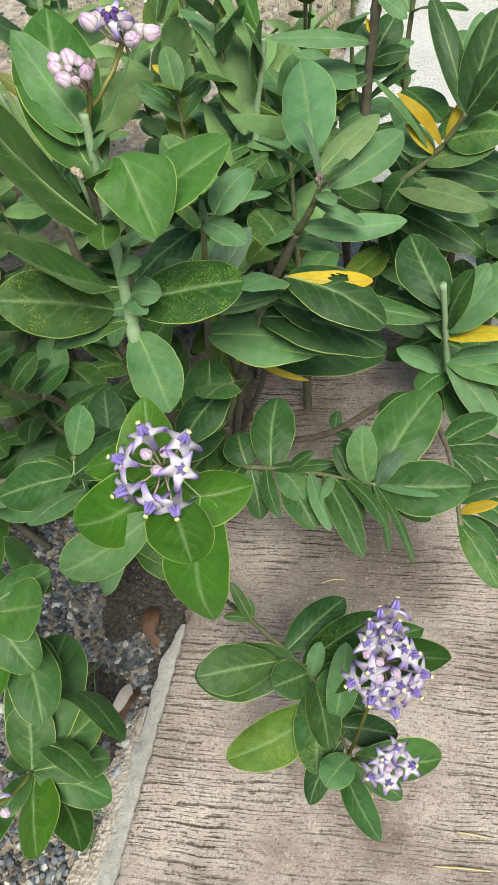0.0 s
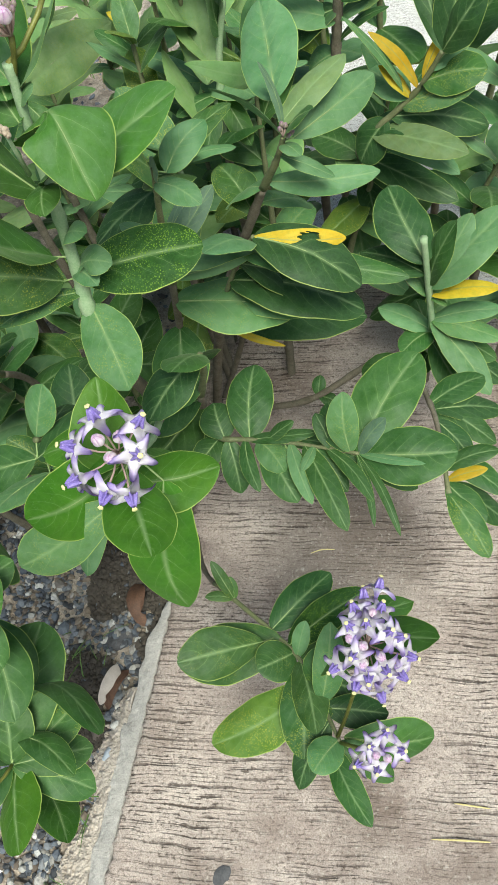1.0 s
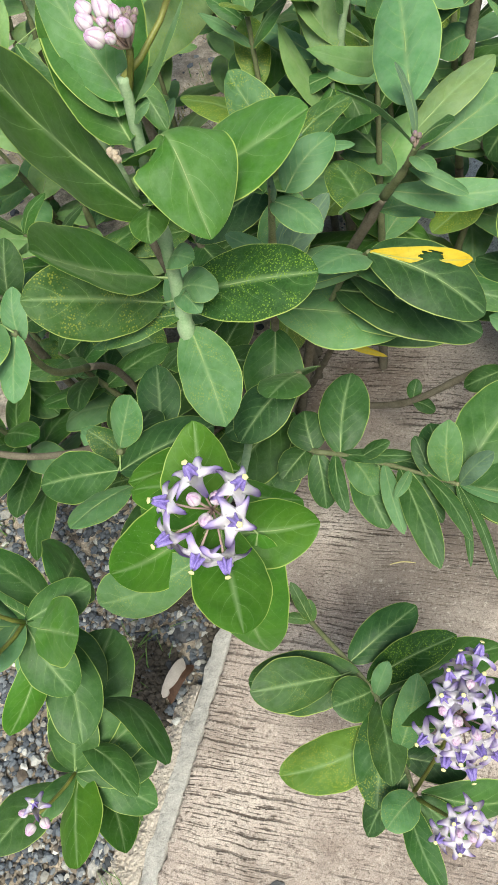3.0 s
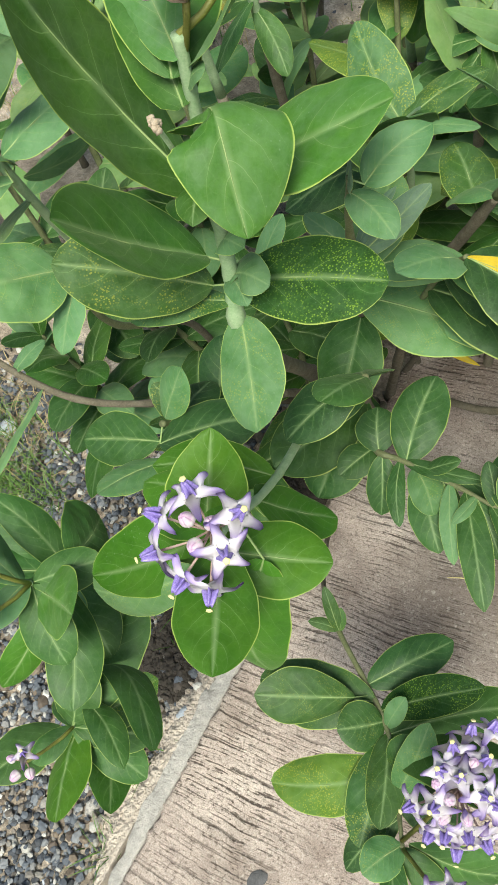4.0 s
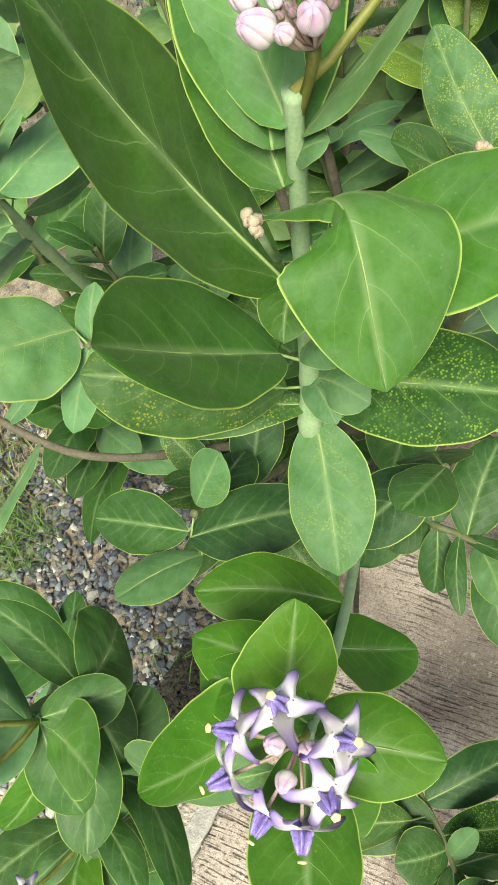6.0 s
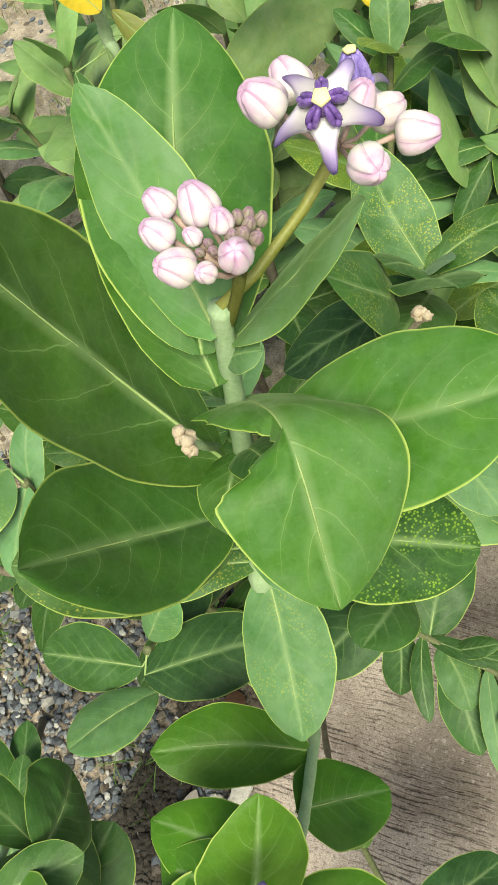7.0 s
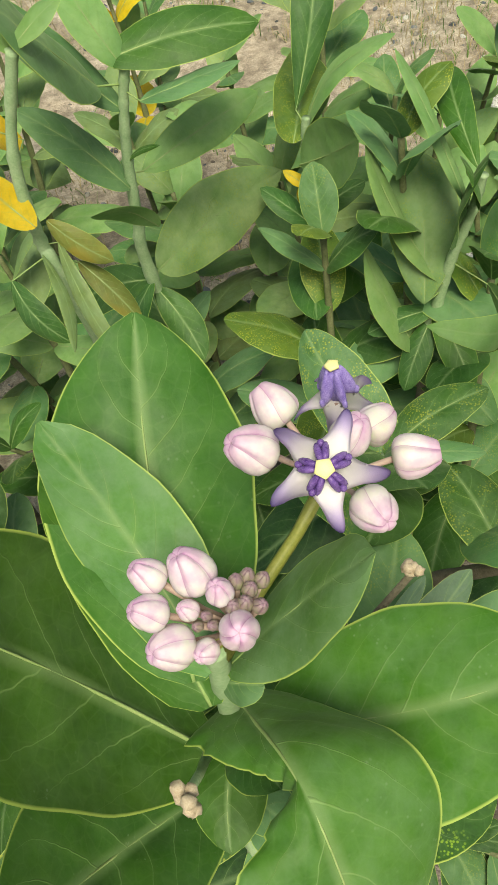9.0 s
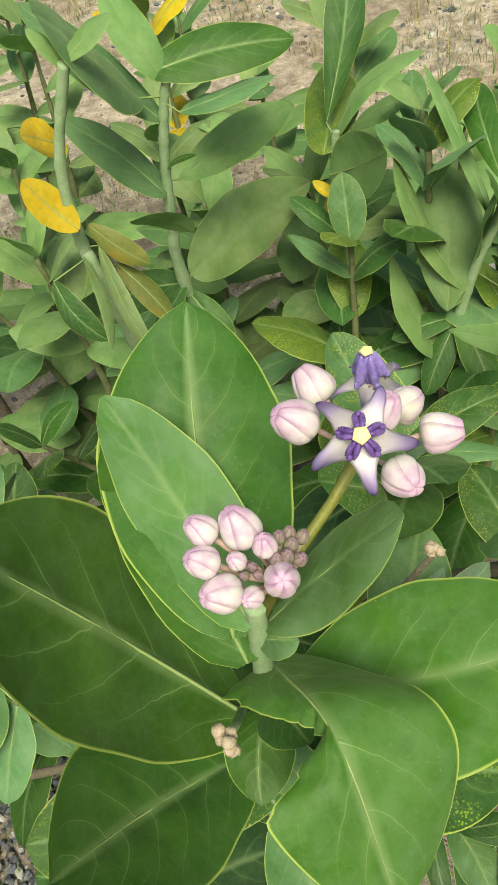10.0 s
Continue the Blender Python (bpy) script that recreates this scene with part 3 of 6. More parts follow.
def revolve(profile, sides):
    bm = bmesh.new()
    uvl = bm.loops.layers.uv.new("UVMap")
    rings = []
    for i, (r, z) in enumerate(profile):
        ring = []
        for k in range(sides):
            a = 2 * math.pi * k / sides
            ring.append(bm.verts.new((r * math.cos(a), r * math.sin(a), z)))
        rings.append(ring)
    n = len(profile) - 1
    for i in range(n):
        for k in range(sides):
            k2 = (k + 1) % sides
            f = bm.faces.new((rings[i][k], rings[i][k2], rings[i + 1][k2], rings[i + 1][k]))
            for loop, (uu, vv) in zip(f.loops, ((k, i), (k + 1, i), (k + 1, i + 1), (k, i + 1))):
                loop[uvl].uv = (uu / sides, vv / n)
    bm.faces.new(rings[0][::-1])
    bm.faces.new(rings[-1])
    return bm


def mesh_of(name, bm, mat):
    me = bpy.data.meshes.new(name)
    bm.to_mesh(me)
    bm.free()
    me.materials.append(mat)
    me.polygons.foreach_set("use_smooth", [True] * len(me.polygons))
    return me


def corona_mesh(mat):
    """The crown: five fleshy, laterally flattened lobes round a short column."""
    bm = bmesh.new()
    for k in range(5):
        a = 2 * math.pi * (k + 0.5) / 5
        out = Matrix.Rotation(a, 4, "Z")
        r = bmesh.ops.create_icosphere(bm, subdivisions=2, radius=1.0)
        for v in r["verts"]:
            x, y, z = v.co
            zz = 0.36 + 0.34 * z
            swell = 0.17 * (1 - 0.40 * (zz / 0.7)) + 0.02
            v.co = out @ Vector((0.20 - 0.10 * (zz - 0.1) + 0.20 * x * (1.15 - 0.75 * zz), y * swell * 0.56, zz - 0.10 * max(x, 0)))
        r = bmesh.ops.create_icosphere(bm, subdivisions=1, radius=1.0)
        for v in r["verts"]:
            v.co = out @ Vector((0.34 + 0.075 * v.co.x, 0.055 * v.co.y, 0.09 + 0.11 * v.co.z))
    r = bmesh.ops.create_cone(bm, segments=10, radius1=0.16, radius2=0.13, depth=0.62, cap_ends=True)
    for v in r["verts"]:
        v.co.z += 0.33
    return mesh_of("corona", bm, mat)


def open_corona_mesh(mat):
    """The crown seen from above: five separate fleshy lobes spread outwards, each with two ridges and a spur at its end."""
    bm = bmesh.new()
    for k in range(5):
        out = Matrix.Rotation(2 * math.pi * (k + 0.5) / 5, 4, "Z")
        for side in (-1, 1):
            r = bmesh.ops.create_icosphere(bm, subdivisions=2, radius=1.0)
            for v in r["verts"]:
                x, y, z = v.co
                v.co = out @ Vector((0.24 + 0.155 * x, side * (0.050 + 0.020 * x) + 0.062 * y, 0.20 + 0.15 * z - 0.10 * x))
        r = bmesh.ops.create_icosphere(bm, subdivisions=2, radius=1.0)
        for v in r["verts"]:
            x, y, z = v.co
            v.co = out @ Vector((0.37 + 0.065 * x, 0.060 * y, 0.10 + 0.085 * z))
    r = bmesh.ops.create_cone(bm, segments=10, radius1=0.17, radius2=0.13, depth=0.40, cap_ends=True)
    for v in r["verts"]:
        v.co.z += 0.21
    return mesh_of("corona", bm, mat)


def stigma_mesh():
    bm = revolve([(0.12, 0.0), (0.165, 0.02), (0.165, 0.07), (0.12, 0.095), (0.05, 0.10)], 5)
    return mesh_of("stigma", bm, STIGMA)


def bud_mesh(name, mat):
    """A blunt five-sided bud: broad low down, flat flanks, creased seams, five small humps round its tip."""
    prof = [(0.12, 0.0), (0.31, 0.035), (0.42, 0.11), (0.475, 0.22), (0.49, 0.34), (0.475, 0.47), (0.44, 0.60), (0.39, 0.71), (0.335, 0.80), (0.29, 0.87), (0.25, 0.93), (0.18, 0.975), (0.09, 0.975), (0.03, 0.95)]
    bm = revolve(prof, 60)
    for v in bm.verts:
        a = math.atan2(v.co.y, v.co.x)
        z = min(max(v.co.z, 0), 1)
        off = abs((a * 5 / (2 * math.pi) + 0.5) % 1 - 0.5)
        k = 1 - (0.045 + 0.20 * z ** 3) * math.exp(-(off / 0.10) ** 2) - 0.05 * math.sin(math.pi * z) * (1 - 2 * off)
        turn = a + 0.55 * z
        r = math.hypot(v.co.x, v.co.y) * k
        v.co.x, v.co.y = r * math.cos(turn), r * math.sin(turn)
    return mesh_of(name, bm, mat)


PETAL_FLAT, PETAL_DROOP, STIGMA_ME = petal_mesh(0.55, 1.10), petal_mesh(0.34, 1.22), stigma_mesh()
CORONA_PALE, CORONA_OPEN = corona_mesh(CORONA_LIGHT), open_corona_mesh(CORONA)
BUD_ME, SMALLBUD_ME = bud_mesh("bud", BUD), bud_mesh("young_bud", SMALLBUD)


def toward(origin, d, roll=0.0):
    q = d.to_track_quat("Z", "Y").to_matrix().to_4x4()
    return Matrix.Translation(origin) @ q @ Matrix.Rotation(roll, 4, "Z")


bloom_count = 0


def bloom(stalk, centre, rows, peduncle=True):
    """A cluster: from its centre every flower or bud stands at (compass, rise) degrees on a pedicel of this length; size is a flower's radius or a bud's length."""
    global bloom_count
    points = POINTS[stalk.name]
    o = Vector(points[0])
    c = Vector(centre) - o
    top = min((along_curve(points, 0.5 + 0.005 * i) - o for i in range(101)), key=lambda p: (p - c + Vector((0, 0, 0.04))).length)
    if peduncle and (top - c).length > 0.012:
        bm = bmesh.new()
        mid = top.lerp(c, 0.5) + Vector((0, 0, -0.15 * (top - c).length))
        tube(bm, [top, top.lerp(mid, 0.6), mid.lerp(c, 0.4), c], [0.0030, 0.0027, 0.0025, 0.0029], 8)
        part("peduncle", bm, PEDUNCLE, stalk, "olive-green flower stem")
    for kind, az, el, length, size in rows:
        bloom_count += 1
        size *= 1.10 if kind == "flower" else 1.0
        rng = random.Random(bloom_count)
        d = Vector((math.cos(radians(el)) * math.cos(radians(az)), math.cos(radians(el)) * math.sin(radians(az)), math.sin(radians(el))))
        foot = c + d * length
        bm = bmesh.new()
        sag = Vector((0, 0, -0.10 * length))
        end = foot - d * (0.004 if "bud" not in kind else size * 0.5)
        tube(bm, [c, c.lerp(end, 0.5) + sag, end], [0.0011, 0.0010, 0.0013], 6)
        if "bud" in kind:
            ob = shared("bud", BUD_ME if kind == "bud" else SMALLBUD_ME, stalk, toward(end, d, rng.uniform(0, 6)) @ Matrix.Scale(0.88 * size, 4), "white and pink closed bud" if kind == "bud" else "small greenish bud")
            stem = part("pedicel", bm, PEDICEL, stalk)
            continue
        flower = part("flower", bm, PEDICEL, stalk, "open lilac crown flower with a purple corona")
        axis = d + Vector((0.0, -0.10, 0.25))
        if kind == "star":
            axis = Vector((0.05, -0.50, 0.86))
        if kind == "crown":
            axis = Vector((-0.06, 0.12, 0.98))
        m = toward(foot, axis.normalized(), rng.uniform(0, 6) if kind == "flower" else (-0.30 if kind == "star" else 0.9)) @ Matrix.Scale(size, 4)
        for k in range(5):
            shared("petal", PETAL_DROOP if kind == "flower" else PETAL_FLAT, flower, m @ Matrix.Rotation(2 * math.pi * k / 5, 4, "Z"))
        squat = Matrix.Diagonal((0.95, 0.95, 0.95, 1)) if kind == "star" else Matrix.Diagonal((1.05, 1.05, 1.12, 1)) if kind == "crown" else Matrix.Diagonal((0.68, 0.68, 0.76, 1))
        shared("corona", CORONA_OPEN if kind == "star" else CORONA_PALE, flower, m @ squat, "purple fleshy corona")
        shared("stigma", STIGMA_ME, flower, m @ Matrix.Translation((0, 0, 0.39 if kind == "star" else 0.76 if kind == "crown" else 0.61)) @ Matrix.Scale(0.7 if kind == "flower" else 0.9, 4), "pale yellow five-sided stigma")


# ---- ground ----
def sheet(x0, x1, y0, y1, nx, ny, height):
    bm = bmesh.new()
    g = [[bm.verts.new((x0 + (x1 - x0) * i / nx, y0 + (y1 - y0) * j / ny, height(x0 + (x1 - x0) * i / nx, y0 + (y1 - y0) * j / ny))) for i in range(nx + 1)] for j in range(ny + 1)]
    for j in range(ny):
        for i in range(nx):
            bm.faces.new((g[j][i], g[j][i + 1], g[j + 1][i + 1], g[j + 1][i]))
    return bm


def ground_height(x, y):
    near = max(0.0, 1 - max(abs(x) - 2, abs(y - 2) - 3, 0) / 6)
    return -0.068 + near * 0.016 * (noise.noise((x * 4, y * 4, 0)) + 0.4 * noise.noise((x * 15, y * 15, 3)))


bm = sheet(-4, 4, -2, 6, 220, 220, ground_height)
rim = {}
far = 60.0
ring = [((-4, -2), (4, -2)), ((4, -2), (4, 6)), ((4, 6), (-4, 6)), ((-4, 6), (-4, -2))]
for (ax, ay), (bx, by) in ring:
    qa = [bm.verts.new((ax, ay, -0.07)), bm.verts.new((bx, by, -0.07)), bm.verts.new((bx * far / 4, (by - 2) * far / 4 + 2, -0.07)), bm.verts.new((ax * far / 4, (ay - 2) * far / 4 + 2, -0.07))]
    bm.faces.new(qa[::-1])
ground = tagged(part("ground", bm, SOIL), "sandy soil with grit and dry patches", "ground", kind="structure")

# the slab's own axes: u along the broom strokes, v along its broken edge
EDGE = Vector((0.279, 0.960, 0)).normalized()
ACROSS = Vector((0.960, -0.279, 0)).normalized()
BROOM = Vector((0.985, -0.17, 0)).normalized()
CORNER = Vector((-0.556, 0.0, 0))


def slab_mesh(v0, v1, width, nu, nv, groove):
    bm = bmesh.new()
    top = []
    for j in range(nv + 1):
        v = v0 + (v1 - v0) * j / nv
        row = []
        for i in range(nu + 1):
            u = width * (i / nu) ** 1.25
            q = CORNER + EDGE * (v - 0.11 * u) + ACROSS * u
            ragged = 0.006 * noise.noise((v * 38, 0, 5)) + 0.003 * noise.noise((v * 120, 0, 9)) if i == 0 else 0
            q = q + ACROSS * ragged
            w = v + 0.006 * noise.noise((q.x * 5, q.y * 5, 1)) + 0.0022 * noise.noise((q.x * 26, q.y * 26, 2))
            depth = groove * (0.55 * abs(noise.noise((w * 95, u * 7, 7))) + 0.8 * max(noise.noise((w * 60, u * 4, 11)), 0))
            wave = 0.003 * noise.noise((q.x * 3, q.y * 3, 4))
            edge_wear = 0.007 * max(0, 1 - u / 0.012) * (0.6 + noise.noise((v * 60, 2, 2)))
            row.append(bm.verts.new((q.x, q.y, wave - depth - edge_wear)))
        top.append(row)
    for j in range(nv):
        for i in range(nu):
            bm.faces.new((top[j][i], top[j][i + 1], top[j + 1][i + 1], top[j + 1][i]))
    under = [[bm.verts.new((r[k].co.x + (0.004 if k == 0 else 0), r[k].co.y, -0.12)) for k in (0, -1)] for r in top]
    for j in range(nv):
        bm.faces.new((top[j][0], top[j + 1][0], under[j + 1][0], under[j][0]))
        bm.faces.new((top[j + 1][-1], top[j][-1], under[j][1], under[j + 1][1]))
    bm.faces.new([v for v in top[0]][::-1] + [under[0][0], under[0][1]])
    bm.faces.new([v for v in top[-1]] + [under[-1][1], under[-1][0]])
    return bm


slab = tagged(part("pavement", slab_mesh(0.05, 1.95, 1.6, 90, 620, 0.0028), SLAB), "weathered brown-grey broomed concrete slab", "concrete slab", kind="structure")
# far stretch of the same strip, its brightness painted, not lit
far_slab = tagged(part("pavement_far", slab_mesh(1.958, 9.0, 3.5, 40, 260, 0.002), PALE), "pale concrete pavement, bright daylight painted into its colour", "pavement", kind="structure")


# ---- the shrub, stalk by stalk ----
# tall flowering stalk with big waxy green leaves and lilac buds
stalk = shoot([(-0.180, 1.400, -0.030), (-0.200, 1.200, 0.420), (-0.160, 1.004, 0.800), (-0.150, 1.006, 0.920), (-0.140, 1.019, 1.050), (-0.130, 1.022, 1.150)], 0.014, 0.0048, 0.42, "tall flowering stalk with big waxy green leaves and lilac buds")
TALL = stalk
# how much of the eaten half is left, from foot to tip
BITE = ((0.0, 1.0), (0.08, 1.30), (0.14, 1.60), (0.185, 1.60), (0.205, 1.18), (0.30, 0.76), (0.35, 0.45), (0.40, 0.30), (0.47, 0.05), (0.51, 0.03), (0.535, 0.20), (0.57, 0.44), (0.60, 0.52), (0.64, 0.85), (0.67, 1.0), (1.0, 1.0))
grow(stalk, [
    (0.917, 98, 31, 0.153, 0.088, 15, 0.021, 0.52, 0.5, 'g', shape(at=(-0.144, 1.018, 1.118), lean=0.034, fold=0.101, drop=0.018, blunt=0.66)),
    (0.953, 128, 40, 0.115, 0.047, -23, -0.111, 0.47, 0.5, 'H', shape(at=(-0.133, 1.017, 1.134), lean=0.019, fold=0.098, drop=-0.017, blunt=0.57)),
    (0.878, 130, 47, 0.121, 0.062, -27, -0.08, 0.44, 0.5, 'g', shape(at=(-0.141, 1.014, 1.097), lean=-0.009, fold=0.076, drop=0.008, blunt=0.73)),
    (0.748, 173, 65, 0.209, 0.113, 191, 0.084, 0.54, 0.5, 'g', shape(at=(-0.151, 1.01, 1.02), lean=0.064, fold=0.259, drop=-0.003, blunt=0.76)),
    (0.623, -119, 57, 0.18, 0.094, -27, -0.065, 0.57, 0.5, 'g', shape(at=(-0.17, 1.011, 0.936), lean=-0.023, fold=0.689, drop=0.037, blunt=0.62)),
    (0.8, -43, 52, 0.1845, 0.086, -23, 0.0, 0.62, 0.5, 'h', shape(at=(-0.14, 1.033, 1.054), lean=-0.044, fold=0.057, drop=0.0, blunt=0.67, lop=0.129, knee=(-109, 0.551, 0.134), eaten=BITE)),
])
grow(stalk, [
    (0.755, 3, 28, 0.15, 0.095, 6, 0.026, 0.54, 0.5, 'h', shape(at=(-0.129, 1.026, 1.02), lean=-0.047, fold=0.333, drop=0.028, blunt=0.6)),
    (0.927, 13, 50, 0.095, 0.047, -18, -0.022, 0.52, 0.5, 'H', shape(at=(-0.13, 1.023, 1.123), lean=0.053, fold=0.13, drop=0.011, blunt=0.63)),
    (0.76, -91, 3, 0.05, 0.037, 0, 0.1, 0.5, 0.5, 'g'),
    (0.76, -47, 41, 0.05, 0.035, 0, 0.1, 0.5, 0.5, 'd'),
    (0.575, -154, 37, 0.148, 0.08, -42, 0.058, 0.55, 0.5, 's', shape(at=(-0.167, 0.998, 0.91), lean=-0.009, fold=0.061, drop=0.016, blunt=0.53)),
    (0.535, -158, 5, 0.1, 0.042, 0, 0.06, 0.55, 0.5, 's'),
    (0.573, 1, 4, 0.149, 0.084, 17, 0.016, 0.56, 0.5, 'S', shape(at=(-0.157, 1.009, 0.904), lean=0.017, fold=0.101, drop=0.016, blunt=0.5)),
])
grow(stalk, [
    (0.49, -72, -18, 0.115, 0.066, 11, -0.004, 0.49, 0.5, 'p', shape(at=(-0.15, 0.994, 0.871), lean=0.01, fold=0.049, drop=0.008, blunt=0.56)),
    (0.59, -29, 26, 0.062, 0.045, 21, 0.16, 0.4, 0.5, 'w', 'bite'),
    (0.66, -41, 32, 0.05, 0.03, 18, 0.15, 0.45, 0.5, 'w'),
    (0.59, -54, 10, 0.045, 0.027, 4, 0.12, 0.45, 0.5, 'w'),
    (0.905, -22, 43, 0.03, 0.018, 30, 0.1, 0.5, 0.5, 'w'),
])
bloom(stalk, (-0.084, 1.075, 1.183), [
    ('star', -89, 59, 0.045, 0.0225),
    ('crown', 85, -2, 0.034, 0.0205),
    ('bud', 4, 7, 0.032, 0.0197),
    ('bud', -59, 26, 0.034, 0.0185),
    ('bud', -161, 49, 0.041, 0.0202),
    ('bud', 137, 32, 0.033, 0.0197),
    ('bud', 50, -3, 0.028, 0.0185),
    ('bud', 20, 64, 0.022, 0.0175),
])
bloom(stalk, (-0.117, 1.022, 1.172), [
    ('bud', 148, 66, 0.034, 0.0185),
    ('bud', -137, 44, 0.034, 0.0175),
    ('bud', -68, 63, 0.028, 0.0155),
    ('bud', -163, 51, 0.04, 0.0145),
    ('bud', 170, 53, 0.042, 0.014),
    ('bud', -177, 87, 0.03, 0.011),
    ('bud', -157, 64, 0.03, 0.0085),
    ('bud', -111, 49, 0.028, 0.01),
    ('smallbud', 60, 77, 0.026, 0.0065),
    ('smallbud', 49, 68, 0.026, 0.0065),
    ('smallbud', 31, 60, 0.026, 0.0065),
    ('smallbud', -14, 64, 0.026, 0.0065),
])
bloom(stalk, (-0.117, 1.022, 1.172), [
    ('smallbud', -20, 75, 0.026, 0.0065),
    ('smallbud', -136, 60, 0.026, 0.0045),
    ('smallbud', -135, 70, 0.026, 0.0045),
    ('smallbud', -114, 67, 0.026, 0.0045),
    ('smallbud', -56, 80, 0.026, 0.0065),
    ('smallbud', 18, 72, 0.026, 0.0065),
])
# leafy shoot with a round cluster of lilac crown flowers
stalk = shoot([(-0.180, 1.400, -0.030), (-0.160, 1.160, 0.420), (-0.123, 0.902, 0.714), (-0.113, 0.810, 0.830), (-0.109, 0.776, 0.878)], 0.007, 0.0032, 0.4, "leafy shoot with a round cluster of lilac crown flowers")
grow(stalk, [
    (0.838, 85, 45, 0.097, 0.071, 34, 0.04, 0.4, 0.5, 'f', shape(at=(-0.133, 0.782, 0.849), lean=0.003, fold=0.045, drop=0.01, blunt=0.69)),
    (0.835, 6, -11, 0.112, 0.072, 5, -0.171, 0.57, 0.5, 'f', shape(at=(-0.134, 0.772, 0.84), lean=0.028, fold=-0.012, drop=-0.006, blunt=0.61)),
    (0.758, -133, 28, 0.123, 0.079, -49, -0.08, 0.4, 0.5, 'f', shape(at=(-0.131, 0.799, 0.827), lean=0.096, fold=-0.131, drop=0.003, blunt=0.55)),
    (0.907, -75, 11, 0.117, 0.071, -17, -0.026, 0.54, 0.5, 'f', shape(at=(-0.114, 0.773, 0.86), lean=0.001, fold=0.014, drop=0.002, blunt=0.61)),
    (0.603, 26, -56, 0.128, 0.071, -7, -0.065, 0.5, 0.5, 'f', shape(at=(-0.123, 0.848, 0.776), lean=0.025, fold=0.055, drop=0.014, blunt=0.49)),
])
grow(stalk, [
    (0.787, -109, -71, 0.215, 0.079, -22, 0.091, 0.45, 0.5, 'f', shape(at=(-0.085, 0.776, 0.821), lean=-0.064, fold=0.119, drop=0.024, blunt=0.72)),
    (0.86, -170, -28, 0.158, 0.062, -49, 0.091, 0.61, 0.5, 'p', shape(at=(-0.128, 0.755, 0.836), lean=0.012, fold=0.088, drop=0.027, blunt=0.6)),
    (0.8, 164, -6, 0.107, 0.059, 10, 0.08, 0.52, 0.5, 'f'),
    (0.91, 168, -18, 0.097, 0.054, 0, 0.08, 0.5, 0.5, 'f'),
    (0.51, -170, 17, 0.131, 0.065, 0, 0.08, 0.55, 0.5, 'f'),
])
bloom(stalk, (-0.111, 0.770, 0.898), [
    ('flower', 120, 66, 0.043, 0.0240),
    ('flower', -176, 35, 0.043, 0.0240),
    ('flower', 11, 47, 0.043, 0.0240),
    ('flower', -143, 9, 0.046, 0.0240),
    ('flower', -44, 37, 0.043, 0.0240),
    ('flower', -106, -3, 0.044, 0.0240),
    ('flower', -77, -10, 0.047, 0.0240),
    ('bud', -152, 73, 0.036, 0.0150),
    ('bud', -21, 69, 0.036, 0.0150),
    ('bud', -88, 49, 0.036, 0.0150),
])
# low shoot with two lilac flower clusters hanging over the concrete
stalk = shoot([(-0.220, 1.150, -0.040), (-0.165, 0.950, 0.190), (-0.098, 0.835, 0.326), (-0.008, 0.720, 0.370), (0.021, 0.645, 0.390), (0.042, 0.577, 0.410)], 0.005, 0.0028, 0.3, "low shoot with two lilac flower clusters hanging over the concrete", STEM_OLD)
grow(stalk, [
    (0.41, 117, 47, 0.077, 0.021, -1, 0.07, 0.52, 0.5, 'c'),
    (0.41, 90, 46, 0.04, 0.016, 2, 0.07, 0.52, 0.5, 'c'),
    (0.405, -179, 33, 0.048, 0.018, -7, 0.07, 0.52, 0.5, 'c'),
    (0.525, 39, -4, 0.133, 0.06, 5, 0.07, 0.52, 0.5, 'D'),
    (0.58, 20, 23, 0.147, 0.053, 5, 0.07, 0.52, 0.5, 'S'),
    (0.64, 24, -11, 0.204, 0.066, 5, 0.07, 0.52, 0.5, 'g'),
    (0.71, -12, 48, 0.248, 0.081, -22, 0.09, 0.54, 0.5, 'g', shape(at=(0.017, 0.681, 0.395), lean=0.027, fold=0.116, drop=0.018, blunt=0.48)),
    (0.56, 180, -4, 0.167, 0.091, -8, 0.07, 0.52, 0.5, 'c'),
])
grow(stalk, [
    (0.545, 195, 25, 0.136, 0.075, -26, 0.051, 0.61, 0.5, 'c', shape(at=(-0.048, 0.738, 0.38), lean=-0.01, fold=0.109, drop=0.018, blunt=0.62)),
    (0.605, -154, 28, 0.068, 0.064, -10, 0.07, 0.52, 0.5, 'c'),
    (0.62, 58, 49, 0.062, 0.027, 2, 0.07, 0.52, 0.5, 'w'),
    (0.76, -164, -18, 0.177, 0.076, -7, 0.07, 0.52, 0.5, 'o3'),
    (0.655, -96, 9, 0.133, 0.071, -1, 0.07, 0.52, 0.5, 's'),
    (0.635, -84, 19, 0.121, 0.051, 0, 0.07, 0.52, 0.5, 'c'),
    (0.765, 64, 45, 0.067, 0.042, 3, 0.07, 0.52, 0.5, 'c'),
    (0.825, 67, 51, 0.132, 0.045, 3, 0.07, 0.52, 0.5, 'p'),
    (0.895, -129, -29, 0.107, 0.042, -3, 0.07, 0.52, 0.5, 'D'),
])
